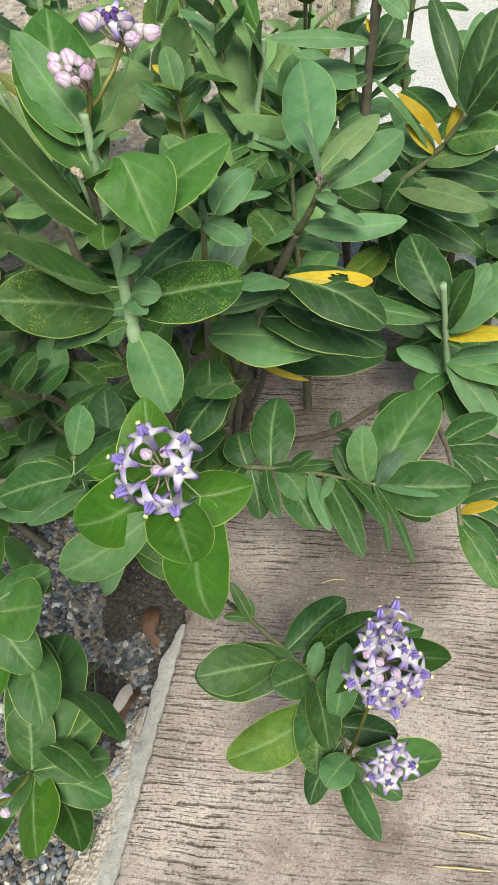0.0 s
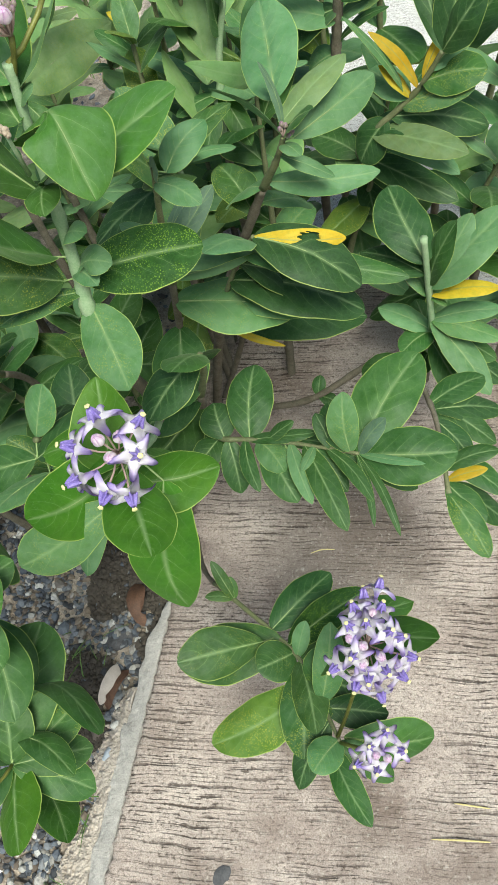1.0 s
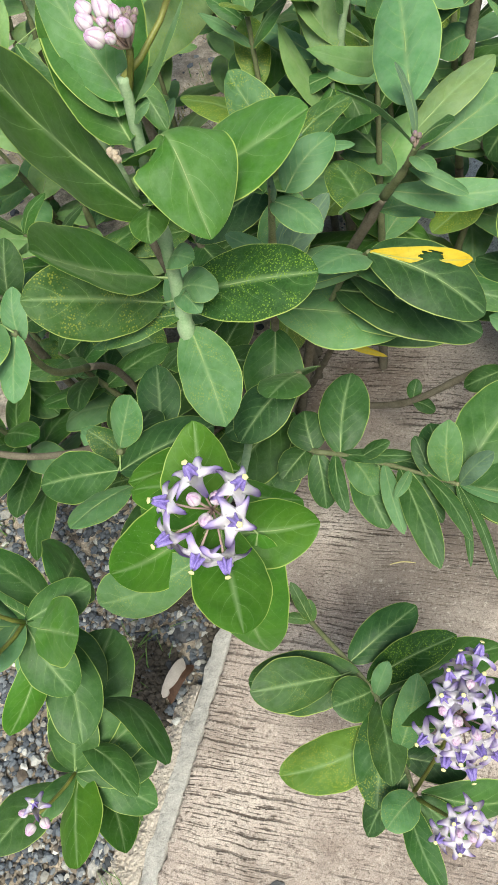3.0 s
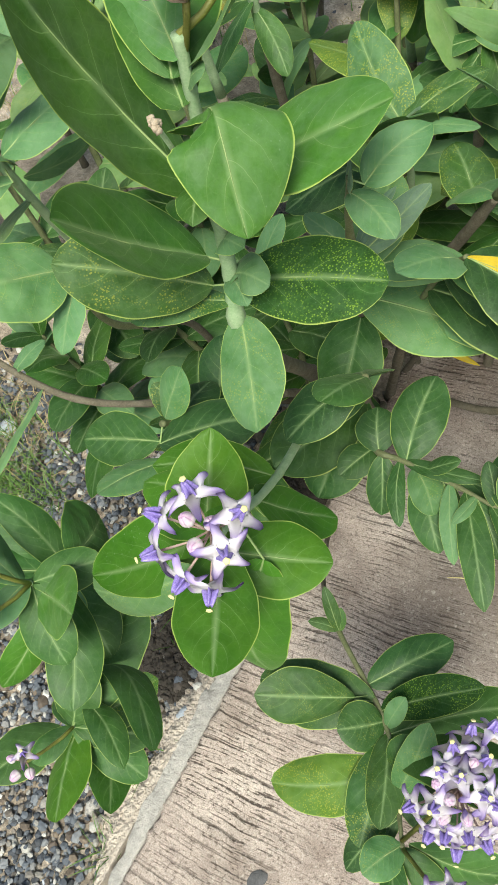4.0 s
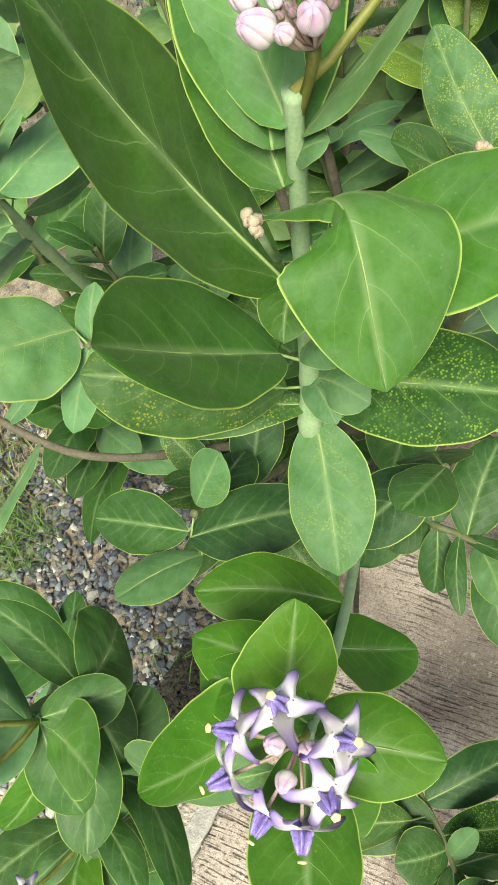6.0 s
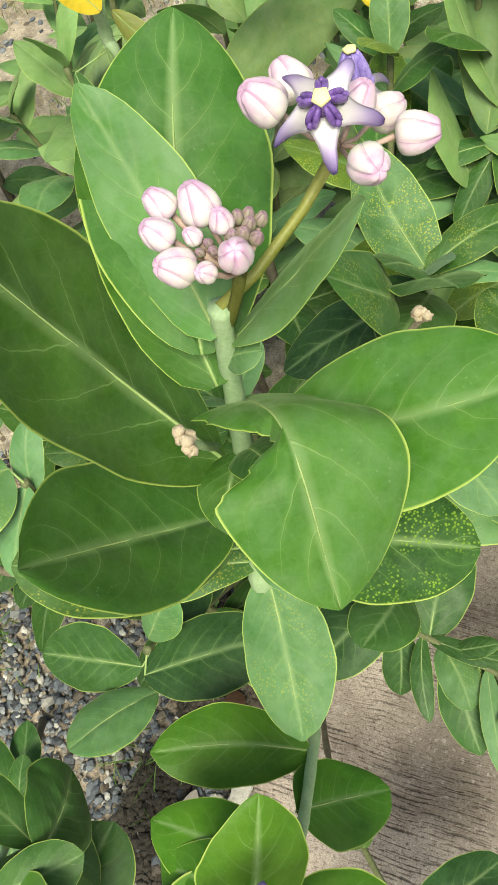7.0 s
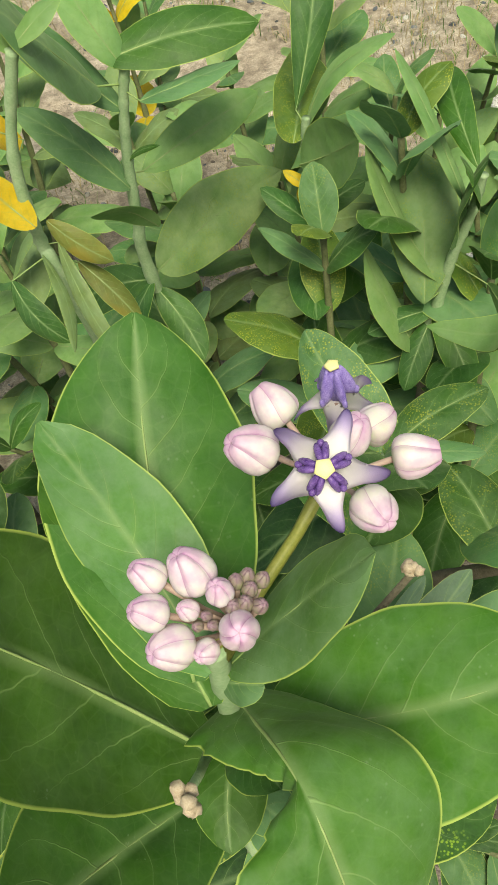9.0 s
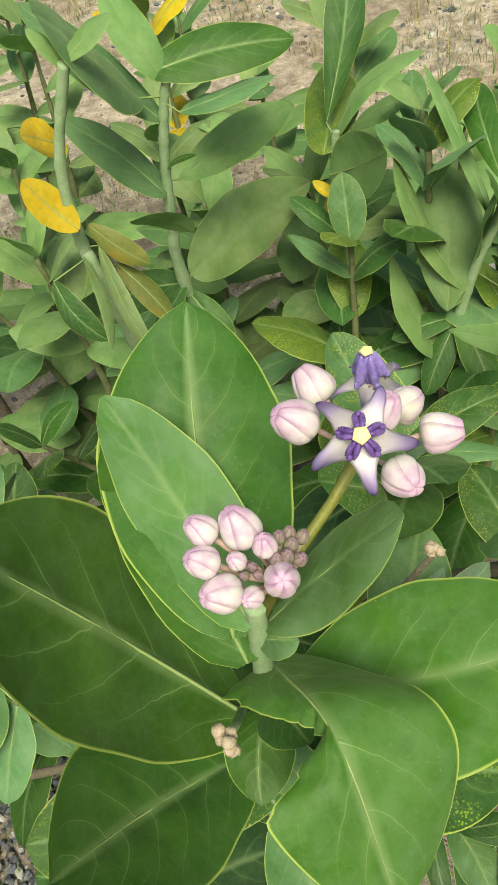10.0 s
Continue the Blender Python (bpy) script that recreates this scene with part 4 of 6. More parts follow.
grow(stalk, [
    (0.98, -133, 25, 0.06, 0.048, -4, 0.07, 0.52, 0.5, 'p'),
    (0.983, -71, 6, 0.112, 0.039, 17, 0.074, 0.53, 0.5, 'd', shape(at=(0.029, 0.576, 0.406), lean=-0.023, fold=0.121, drop=0.021, blunt=0.56)),
    (0.978, -3, -25, 0.135, 0.076, 52, 0.091, 0.57, 0.5, 'd', shape(at=(0.048, 0.584, 0.407), lean=0.007, fold=0.136, drop=0.022, blunt=0.58)),
    (0.845, -9, -16, 0.092, 0.048, 4, 0.07, 0.52, 0.5, 'D'),
    (0.995, -39, -24, 0.088, 0.039, 3, 0.07, 0.52, 0.5, 'd'),
    (0.8, -88, 13, 0.038, 0.036, 0, 0.07, 0.52, 0.5, 'c'),
    (0.72, -16, -25, 0.068, 0.054, 6, 0.07, 0.52, 0.5, 'D'),
])
bloom(stalk, (0.097, 0.645, 0.590), [
    ('flower', 67, 21, 0.068, 0.022),
    ('flower', 84, 20, 0.054, 0.022),
    ('flower', 154, 70, 0.052, 0.022),
    ('flower', 76, 82, 0.052, 0.022),
    ('flower', -8, 62, 0.052, 0.022),
    ('flower', -13, 47, 0.052, 0.022),
    ('flower', -29, 18, 0.052, 0.022),
    ('flower', -53, 10, 0.052, 0.022),
    ('flower', -84, -13, 0.055, 0.022),
    ('flower', -113, 17, 0.052, 0.022),
    ('flower', -146, 24, 0.052, 0.022),
    ('flower', 105, 54, 0.052, 0.022),
])
bloom(stalk, (0.097, 0.645, 0.590), [
    ('flower', 51, 50, 0.052, 0.022),
    ('flower', -127, 56, 0.052, 0.022),
    ('flower', -70, 37, 0.052, 0.022),
    ('flower', -97, 32, 0.052, 0.022),
    ('bud', 63, 59, 0.05, 0.0145),
    ('bud', -170, 67, 0.05, 0.0145),
    ('bud', -106, 48, 0.05, 0.0145),
    ('bud', -66, 52, 0.05, 0.0145),
    ('bud', -112, 71, 0.05, 0.0145),
])
bloom(stalk, (0.089, 0.544, 0.500), [
    ('flower', 40, 69, 0.042, 0.0195),
    ('flower', -158, 79, 0.042, 0.0195),
    ('flower', -21, 51, 0.042, 0.0195),
    ('flower', -145, 46, 0.042, 0.0195),
    ('flower', -100, 51, 0.042, 0.0195),
    ('bud', -62, 63, 0.045, 0.0125),
    ('bud', -106, 72, 0.045, 0.0125),
])
# low leafy shoot with pale lilac flowers over gravel
stalk = shoot([(-0.640, 0.660, -0.060), (-0.560, 0.640, 0.100), (-0.480, 0.625, 0.270), (-0.439, 0.617, 0.359)], 0.007, 0.003, 0.3, "low leafy shoot with pale lilac flowers over gravel")
grow(stalk, [
    (0.5, -51, 29, 0.171, 0.073, -39, 0.076, 0.53, 0.5, 'g', shape(at=(-0.483, 0.635, 0.174), lean=0.036, fold=0.14, drop=0.016, blunt=0.58)),
    (0.98, 123, -45, 0.12, 0.074, 11, 0.07, 0.58, 0.5, 'd'),
    (0.97, -20, -20, 0.129, 0.064, 1, 0.07, 0.58, 0.5, 'd'),
    (0.998, -19, 31, 0.236, 0.062, -63, 0.225, 0.61, 0.5, 'd', shape(at=(-0.452, 0.684, 0.371), lean=0.016, fold=0.163, drop=0.035, blunt=0.41)),
    (1.0, -35, 17, 0.132, 0.048, -27, 0.115, 0.56, 0.5, 'd', shape(at=(-0.431, 0.656, 0.365), lean=0.034, fold=0.141, drop=0.026, blunt=0.6)),
    (0.93, 42, -3, 0.138, 0.069, 8, 0.07, 0.58, 0.5, 's'),
    (0.9, 73, 15, 0.212, 0.127, 9, 0.07, 0.58, 0.5, 'd'),
])
grow(stalk, [
    (0.99, 9, -16, 0.118, 0.059, 5, 0.07, 0.58, 0.5, 'd'),
    (0.878, -78, 16, 0.141, 0.087, 26, 0.02, 0.56, 0.5, 'f', shape(at=(-0.444, 0.628, 0.335), lean=-0.018, fold=-0.026, drop=0.014, blunt=0.53)),
    (0.9, -124, 7, 0.074, 0.041, -9, 0.07, 0.58, 0.5, 'd'),
    (0.95, 83, 40, 0.11, 0.077, 9, 0.07, 0.58, 0.5, 'd'),
    (0.54, 234, 26, 0.14, 0.084, -2, 0.093, 0.53, 0.5, 'd', shape(at=(-0.522, 0.615, 0.217), lean=-0.016, fold=0.129, drop=0.023, blunt=0.65)),
])
bloom(stalk, (-0.460, 0.559, 0.420), [
    ('flower', 62, 66, 0.025, 0.0195),
    ('bud', -176, 61, 0.025, 0.014),
    ('bud', -97, 31, 0.025, 0.017),
    ('bud', -36, 26, 0.025, 0.017),
])
# leafy shoot with small lilac flowers beside the gravel
stalk = shoot([(-0.720, 0.950, -0.060), (-0.580, 0.870, 0.250), (-0.440, 0.780, 0.560), (-0.389, 0.744, 0.677)], 0.008, 0.003, 0.3, "leafy shoot with small lilac flowers beside the gravel")
grow(stalk, [
    (1.0, 152, 23, 0.146, 0.091, 55, 0.025, 0.57, 0.5, 'w', shape(at=(-0.394, 0.741, 0.68), lean=0.029, fold=0.07, drop=0.012, blunt=0.58)),
    (0.485, 156, 36, 0.148, 0.081, 0, 0.08, 0.55, 0.5, 'd'),
    (0.485, -162, 34, 0.195, 0.117, 0, 0.08, 0.55, 0.5, 'd'),
    (0.475, 95, 16, 0.084, 0.042, 0, 0.08, 0.55, 0.5, 'd'),
    (0.615, -67, -13, 0.105, 0.084, 0, 0.06, 0.5, 0.5, 'w'),
    (0.95, -99, 21, 0.073, 0.046, 0, 0.078, 0.56, 0.5, 'w', shape(at=(-0.397, 0.749, 0.67), lean=-0.002, fold=0.119, drop=0.02, blunt=0.6)),
    (0.52, -45, -18, 0.145, 0.08, 0, 0.08, 0.55, 0.5, 'd'),
])
grow(stalk, [
    (0.67, -68, -7, 0.165, 0.072, -18, 0.074, 0.64, 0.5, 'd', shape(at=(-0.421, 0.782, 0.555), lean=0.053, fold=0.118, drop=0.018, blunt=0.54)),
    (0.515, 96, 9, 0.053, 0.032, 0, 0.06, 0.5, 0.5, 'd'),
    (1.0, 96, -71, 0.13, 0.065, 0, 0.06, 0.5, 0.5, 'd'),
    (0.735, 149, 42, 0.135, 0.051, 12, 0.074, 0.49, 0.5, 'd', shape(at=(-0.397, 0.787, 0.592), lean=-0.047, fold=0.128, drop=0.02, blunt=0.59)),
    (0.97, 31, -4, 0.087, 0.052, 14, 0.06, 0.55, 0.5, 'd'),
    (0.873, -19, 35, 0.137, 0.08, 21, -0.042, 0.55, 0.5, 'h', shape(at=(-0.405, 0.747, 0.649), lean=0.007, fold=0.059, drop=0.01, blunt=0.61)),
    (0.95, -56, -29, 0.103, 0.062, -2, 0.06, 0.55, 0.5, 'd'),
])
grow(stalk, [
    (0.897, -120, -29, 0.139, 0.047, -52, 0.079, 0.58, 0.5, 'f', shape(at=(-0.377, 0.738, 0.643), lean=0.011, fold=0.129, drop=0.026, blunt=0.59)),
    (0.943, 98, -38, 0.097, 0.102, 67, 0.07, 0.55, 0.5, 'd', shape(at=(-0.359, 0.782, 0.662), lean=-0.014, fold=0.15, drop=0.024, blunt=0.6)),
])
bloom(stalk, (-0.395, 0.728, 0.800), [
    ('flower', 43, 44, 0.034, 0.022),
    ('flower', 169, 35, 0.018, 0.02),
    ('bud', 89, 50, 0.028, 0.016),
    ('bud', 4, 70, 0.02, 0.016),
    ('bud', -32, 17, 0.025, 0.017),
    ('bud', -68, 53, 0.028, 0.017),
    ('bud', 12, 21, 0.035, 0.014),
])
bloom(stalk, (-0.403, 0.675, 0.740), [
    ('flower', 149, 69, 0.028, 0.02),
    ('flower', 3, 56, 0.025, 0.02),
    ('bud', -28, 20, 0.028, 0.017),
])
# drooping leafy side branch hanging over the slab
stalk = shoot([(-0.160, 1.400, -0.030), (-0.110, 1.240, 0.240), (-0.084, 1.097, 0.395), (-0.037, 1.071, 0.415), (0.048, 1.030, 0.440), (0.138, 0.982, 0.460)], 0.007, 0.003, 0.3, "drooping leafy side branch hanging over the slab", STEM_OLD)
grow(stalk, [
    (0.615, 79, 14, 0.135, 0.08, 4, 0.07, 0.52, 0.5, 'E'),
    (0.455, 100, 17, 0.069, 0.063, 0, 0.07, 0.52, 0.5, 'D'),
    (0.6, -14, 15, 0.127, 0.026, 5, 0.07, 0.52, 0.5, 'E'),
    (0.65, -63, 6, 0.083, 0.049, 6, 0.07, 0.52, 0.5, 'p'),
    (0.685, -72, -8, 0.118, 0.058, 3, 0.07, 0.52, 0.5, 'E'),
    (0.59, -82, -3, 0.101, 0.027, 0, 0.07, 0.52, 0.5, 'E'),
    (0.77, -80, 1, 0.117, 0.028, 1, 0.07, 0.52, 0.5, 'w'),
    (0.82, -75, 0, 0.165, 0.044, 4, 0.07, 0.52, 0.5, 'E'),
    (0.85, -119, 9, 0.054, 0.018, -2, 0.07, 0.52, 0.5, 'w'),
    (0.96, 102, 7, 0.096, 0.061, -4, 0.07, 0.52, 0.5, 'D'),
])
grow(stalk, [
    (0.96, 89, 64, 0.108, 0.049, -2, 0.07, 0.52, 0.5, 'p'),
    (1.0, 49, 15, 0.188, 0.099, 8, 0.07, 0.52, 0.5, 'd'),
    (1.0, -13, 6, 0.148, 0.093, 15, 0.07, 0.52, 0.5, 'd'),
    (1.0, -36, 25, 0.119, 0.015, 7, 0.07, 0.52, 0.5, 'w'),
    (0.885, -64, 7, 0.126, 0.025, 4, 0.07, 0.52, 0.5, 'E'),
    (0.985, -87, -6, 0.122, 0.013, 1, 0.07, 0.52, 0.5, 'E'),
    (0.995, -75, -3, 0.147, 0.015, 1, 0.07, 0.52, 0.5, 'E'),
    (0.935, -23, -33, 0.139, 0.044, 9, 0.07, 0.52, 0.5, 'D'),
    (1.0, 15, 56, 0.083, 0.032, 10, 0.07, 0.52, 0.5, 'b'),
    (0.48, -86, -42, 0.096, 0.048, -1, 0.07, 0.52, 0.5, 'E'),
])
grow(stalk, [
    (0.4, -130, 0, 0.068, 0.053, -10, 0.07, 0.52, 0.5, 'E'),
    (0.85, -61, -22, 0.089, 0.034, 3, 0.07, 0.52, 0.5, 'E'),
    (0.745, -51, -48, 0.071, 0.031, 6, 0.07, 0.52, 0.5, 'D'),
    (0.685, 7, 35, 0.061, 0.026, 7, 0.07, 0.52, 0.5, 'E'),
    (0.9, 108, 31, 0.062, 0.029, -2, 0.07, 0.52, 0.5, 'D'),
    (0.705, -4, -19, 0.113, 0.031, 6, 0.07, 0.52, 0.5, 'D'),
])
# drooping side branch with a few yellowing leaves
stalk = shoot([(-0.120, 1.450, -0.030), (0.069, 1.306, 0.160), (0.240, 1.278, 0.300), (0.269, 1.077, 0.420), (0.258, 0.900, 0.440)], 0.008, 0.004, 0.9, "drooping side branch with a few yellowing leaves", STEM_OLD)
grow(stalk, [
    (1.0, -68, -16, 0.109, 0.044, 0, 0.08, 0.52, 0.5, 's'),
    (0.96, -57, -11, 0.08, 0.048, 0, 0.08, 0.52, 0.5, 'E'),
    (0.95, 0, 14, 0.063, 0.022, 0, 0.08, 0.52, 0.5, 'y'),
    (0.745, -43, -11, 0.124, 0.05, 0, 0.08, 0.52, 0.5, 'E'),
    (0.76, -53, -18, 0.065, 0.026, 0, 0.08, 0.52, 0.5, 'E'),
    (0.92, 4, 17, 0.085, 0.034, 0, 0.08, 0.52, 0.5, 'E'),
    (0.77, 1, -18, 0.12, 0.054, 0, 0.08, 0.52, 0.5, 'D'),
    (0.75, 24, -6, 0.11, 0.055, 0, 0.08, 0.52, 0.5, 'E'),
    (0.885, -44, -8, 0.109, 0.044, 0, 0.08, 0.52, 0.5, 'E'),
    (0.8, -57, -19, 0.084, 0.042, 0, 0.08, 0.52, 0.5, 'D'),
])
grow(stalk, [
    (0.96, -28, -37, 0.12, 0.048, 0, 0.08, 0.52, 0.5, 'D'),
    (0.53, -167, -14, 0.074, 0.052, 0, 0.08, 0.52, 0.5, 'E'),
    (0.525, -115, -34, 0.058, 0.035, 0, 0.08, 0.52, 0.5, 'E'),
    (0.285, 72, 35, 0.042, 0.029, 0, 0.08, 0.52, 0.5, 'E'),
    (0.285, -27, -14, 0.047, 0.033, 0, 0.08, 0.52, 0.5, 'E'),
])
# upright stalk with whorled grey-green leaves and purple buds
stalk = shoot([(-0.150, 1.420, -0.030), (-0.060, 1.340, 0.420), (0.045, 1.230, 0.750), (0.085, 1.185, 0.860), (0.100, 1.173, 0.905)], 0.011, 0.0036, 0.6, "upright stalk with whorled grey-green leaves and purple buds", STEM_OLD)
grow(stalk, [
    (1.0, 90, 12, 0.17, 0.081, -21, 0.018, 0.49, 0.5, 'w', shape(at=(0.098, 1.21, 0.931), lean=-0.013, fold=0.17, drop=0.022, blunt=0.57)),
    (1.0, 34, 18, 0.116, 0.044, 3, 0.059, 0.52, 0.5, 'o2', shape(at=(0.097, 1.182, 0.915), lean=-0.013, fold=0.118, drop=0.017, blunt=0.6)),
    (1.0, 153, 37, 0.104, 0.021, 60, 0.08, 0.52, 0.5, 'w'),
    (0.938, 42, -3, 0.162, 0.051, 39, 0.072, 0.54, 0.5, 'w', shape(at=(0.111, 1.181, 0.895), lean=-0.014, fold=0.117, drop=0.02, blunt=0.59)),
    (1.0, 106, 56, 0.088, 0.022, 50, 0.08, 0.52, 0.5, 'b'),
    (0.81, -25, -20, 0.075, 0.026, 0, 0.08, 0.52, 0.5, 'w'),
    (0.62, -10, 1, 0.148, 0.038, 40, 0.08, 0.52, 0.5, 'w'),
])
grow(stalk, [
    (1.0, -27, 49, 0.06, 0.036, 0, 0.08, 0.52, 0.5, 'd'),
    (0.9, -64, 14, 0.045, 0.023, 0, 0.08, 0.52, 0.5, 'w'),
    (0.59, 126, -42, 0.11, 0.066, 0, 0.08, 0.52, 0.5, 'p'),
    (0.525, 32, -33, 0.11, 0.055, 0, 0.08, 0.52, 0.5, 'p'),
    (0.495, 112, 9, 0.11, 0.06, 0, 0.08, 0.52, 0.5, 's'),
])
bloom(stalk, (0.100, 1.173, 0.905), [
    ('smallbud', 0, 75, 0.017, 0.0075),
    ('smallbud', 90, 83, 0.018, 0.0075),
    ('smallbud', -34, 29, 0.009, 0.0075),
    ('smallbud', -11, 30, 0.013, 0.0075),
    ('smallbud', -135, 73, 0.016, 0.0075),
])
# slender young shoot with small folded leaves
stalk = shoot([(-0.200, 1.420, -0.030), (-0.120, 1.250, 0.500), (-0.060, 1.085, 0.880), (-0.043, 1.059, 0.985)], 0.009, 0.003, 0.5, "slender young shoot with small folded leaves", STEM_OLD)
grow(stalk, [
    (0.98, 42, 19, 0.07, 0.044, 12, 0.113, 0.46, 0.5, 'w', shape(at=(-0.031, 1.057, 0.979), lean=0.028, fold=0.136, drop=0.026, blunt=0.55)),
    (0.88, -44, -2, 0.065, 0.036, 0, 0.08, 0.52, 0.5, 'w'),
    (0.885, 20, 80, 0.03, 0.027, 0, 0.08, 0.52, 0.5, 'b'),
    (0.575, 41, 26, 0.109, 0.033, 30, 0.08, 0.52, 0.5, 'b'),
    (0.575, 57, 34, 0.086, 0.017, 0, 0.08, 0.52, 0.5, 'b'),
    (0.53, 9, 2, 0.124, 0.056, 0, 0.08, 0.52, 0.5, 'w'),
    (0.53, 74, 26, 0.12, 0.072, 0, 0.08, 0.52, 0.5, 'p'),
    (0.605, 159, 33, 0.063, 0.031, 0, 0.08, 0.52, 0.5, 'w'),
    (0.51, 9, 2, 0.128, 0.026, 50, 0.08, 0.52, 0.5, 'w'),
])
grow(stalk, [
    (0.44, -10, -9, 0.185, 0.111, 0, 0.08, 0.52, 0.5, 'p'),
    (0.36, -98, -26, 0.137, 0.096, 0, 0.08, 0.52, 0.5, 'd'),
    (0.27, 154, -79, 0.09, 0.072, 0, 0.08, 0.52, 0.5, 'd'),
])
# inner shoot with broad dark leaves
stalk = shoot([(-0.210, 1.380, -0.030), (-0.240, 1.200, 0.350), (-0.290, 1.020, 0.580), (-0.300, 0.970, 0.660)], 0.009, 0.004, 0.4, "inner shoot with broad dark leaves", STEM_OLD)
grow(stalk, [
    (0.888, 46, 55, 0.084, 0.053, 13, 0.033, 0.56, 0.5, 'p', shape(at=(-0.305, 0.984, 0.647), lean=-0.013, fold=0.105, drop=0.017, blunt=0.6)),
    (0.87, -136, 17, 0.099, 0.077, 27, 0.052, 0.56, 0.5, 'p', shape(at=(-0.293, 0.939, 0.621), lean=-0.013, fold=0.117, drop=0.018, blunt=0.58)),
    (0.99, 22, 5, 0.137, 0.084, -5, 0.077, 0.51, 0.5, 'D', shape(at=(-0.302, 0.949, 0.646), lean=-0.017, fold=0.184, drop=0.023, blunt=0.56)),
    (0.87, -183, -17, 0.137, 0.073, -27, 0.033, 0.56, 0.5, 'd', shape(at=(-0.311, 0.959, 0.63), lean=-0.015, fold=0.103, drop=0.019, blunt=0.59)),
    (0.825, 81, -24, 0.1, 0.06, 0, 0.06, 0.55, 0.5, 'D'),
    (0.6, 89, 30, 0.111, 0.067, 0, 0.06, 0.55, 0.5, 'D'),
])
# inner shoot with rounded dark leaves
stalk = shoot([(-0.170, 1.370, -0.030), (-0.120, 1.200, 0.350), (-0.070, 1.080, 0.600), (-0.060, 1.050, 0.680)], 0.009, 0.004, 0.45, "inner shoot with rounded dark leaves", STEM_OLD)
grow(stalk, [
    (1.0, -112, 42, 0.1, 0.06, 0, 0.06, 0.58, 0.5, 'd'),
    (1.0, 109, -56, 0.1, 0.08, 0, 0.06, 0.58, 0.5, 'D'),
    (0.34, -109, -15, 0.175, 0.114, 0, 0.06, 0.58, 0.5, 'd'),
    (0.34, -135, -4, 0.183, 0.128, 0, 0.06, 0.58, 0.5, 'd'),
    (1.0, -133, -7, 0.116, 0.07, 0, 0.06, 0.58, 0.5, 'D'),
    (0.4, -156, 4, 0.118, 0.083, 0, 0.06, 0.58, 0.5, 'D'),
    (0.27, -130, -8, 0.166, 0.091, 0, 0.06, 0.58, 0.5, 'y'),
])
# grey-green leafy stalk beside the flowering stalk
stalk = shoot([(-0.620, 1.450, -0.050), (-0.560, 1.320, 0.400), (-0.491, 1.180, 0.842), (-0.499, 1.180, 0.934), (-0.526, 1.200, 0.983)], 0.009, 0.004, 0.35, "grey-green leafy stalk beside the flowering stalk")
grow(stalk, [
    (0.75, 64, 38, 0.117, 0.073, 21, 0.08, 0.52, 0.5, 'w'),
    (0.75, -159, 25, 0.118, 0.039, -22, 0.079, 0.53, 0.5, 'w', shape(at=(-0.507, 1.173, 0.933), lean=0.002, fold=0.174, drop=0.02, blunt=0.6)),
    (0.575, 48, 12, 0.11, 0.085, 0, 0.046, 0.52, 0.5, 'w', shape(at=(-0.477, 1.169, 0.897), lean=-0.014, fold=0.042, drop=0.013, blunt=0.57)),
    (0.542, -163, 0, 0.121, 0.082, 8, -0.001, 0.56, 0.5, 'w', shape(at=(-0.468, 1.152, 0.874), lean=0.041, fold=0.073, drop=0.013, blunt=0.6)),
    (0.512, -110, 44, 0.178, 0.082, -2, 0.126, 0.52, 0.5, 'w', shape(at=(-0.492, 1.194, 0.858), lean=-0.008, fold=0.147, drop=0.025, blunt=0.59)),
    (0.505, -149, 23, 0.149, 0.072, -38, 0.076, 0.55, 0.5, 'd', shape(at=(-0.505, 1.165, 0.845), lean=0.014, fold=0.117, drop=0.018, blunt=0.59)),
])
grow(stalk, [
    (1.0, -148, 28, 0.06, 0.027, -23, 0.08, 0.52, 0.5, 'w'),
    (0.965, 60, 32, 0.065, 0.029, 23, 0.08, 0.52, 0.5, 'd'),
    (0.775, -11, 40, 0.177, 0.068, -91, 0.057, 0.47, 0.5, 'w', shape(at=(-0.5, 1.183, 0.941), lean=-0.095, fold=0.081, drop=0.012, blunt=0.66)),
    (0.497, 80, -25, 0.15, 0.042, 111, 0.073, 0.52, 0.5, 'w', shape(at=(-0.488, 1.191, 0.842), lean=0.002, fold=0.119, drop=0.02, blunt=0.6)),
    (0.47, -119, -12, 0.086, 0.038, 20, 0.08, 0.52, 0.5, 'o2'),
])
# stalk with a broad speckled leaf
stalk = shoot([(-0.450, 1.380, -0.050), (-0.420, 1.280, 0.400), (-0.407, 1.105, 0.664), (-0.407, 1.085, 0.784)], 0.008, 0.004, 0.5, "stalk with a broad speckled leaf", STEM_OLD)
grow(stalk, [
    (1.0, -129, 28, 0.134, 0.11, -21, 0.05, 0.44, 0.5, 'p', shape(at=(-0.423, 1.096, 0.79), lean=0.006, fold=0.089, drop=0.021, blunt=0.52)),
    (0.97, -96, -26, 0.087, 0.044, 0, 0.06, 0.5, 0.5, 'w'),
    (0.9, 92, 40, 0.072, 0.036, 0, 0.06, 0.5, 0.5, 'w'),
])
# bare slanting branch with hanging yellow leaf
stalk = shoot([(-0.230, 1.400, -0.030), (-0.380, 1.200, 0.300), (-0.550, 1.080, 0.480), (-0.741, 1.117, 0.620)], 0.008, 0.005, 0.96, "bare slanting branch with hanging yellow leaf", STEM_OLD)
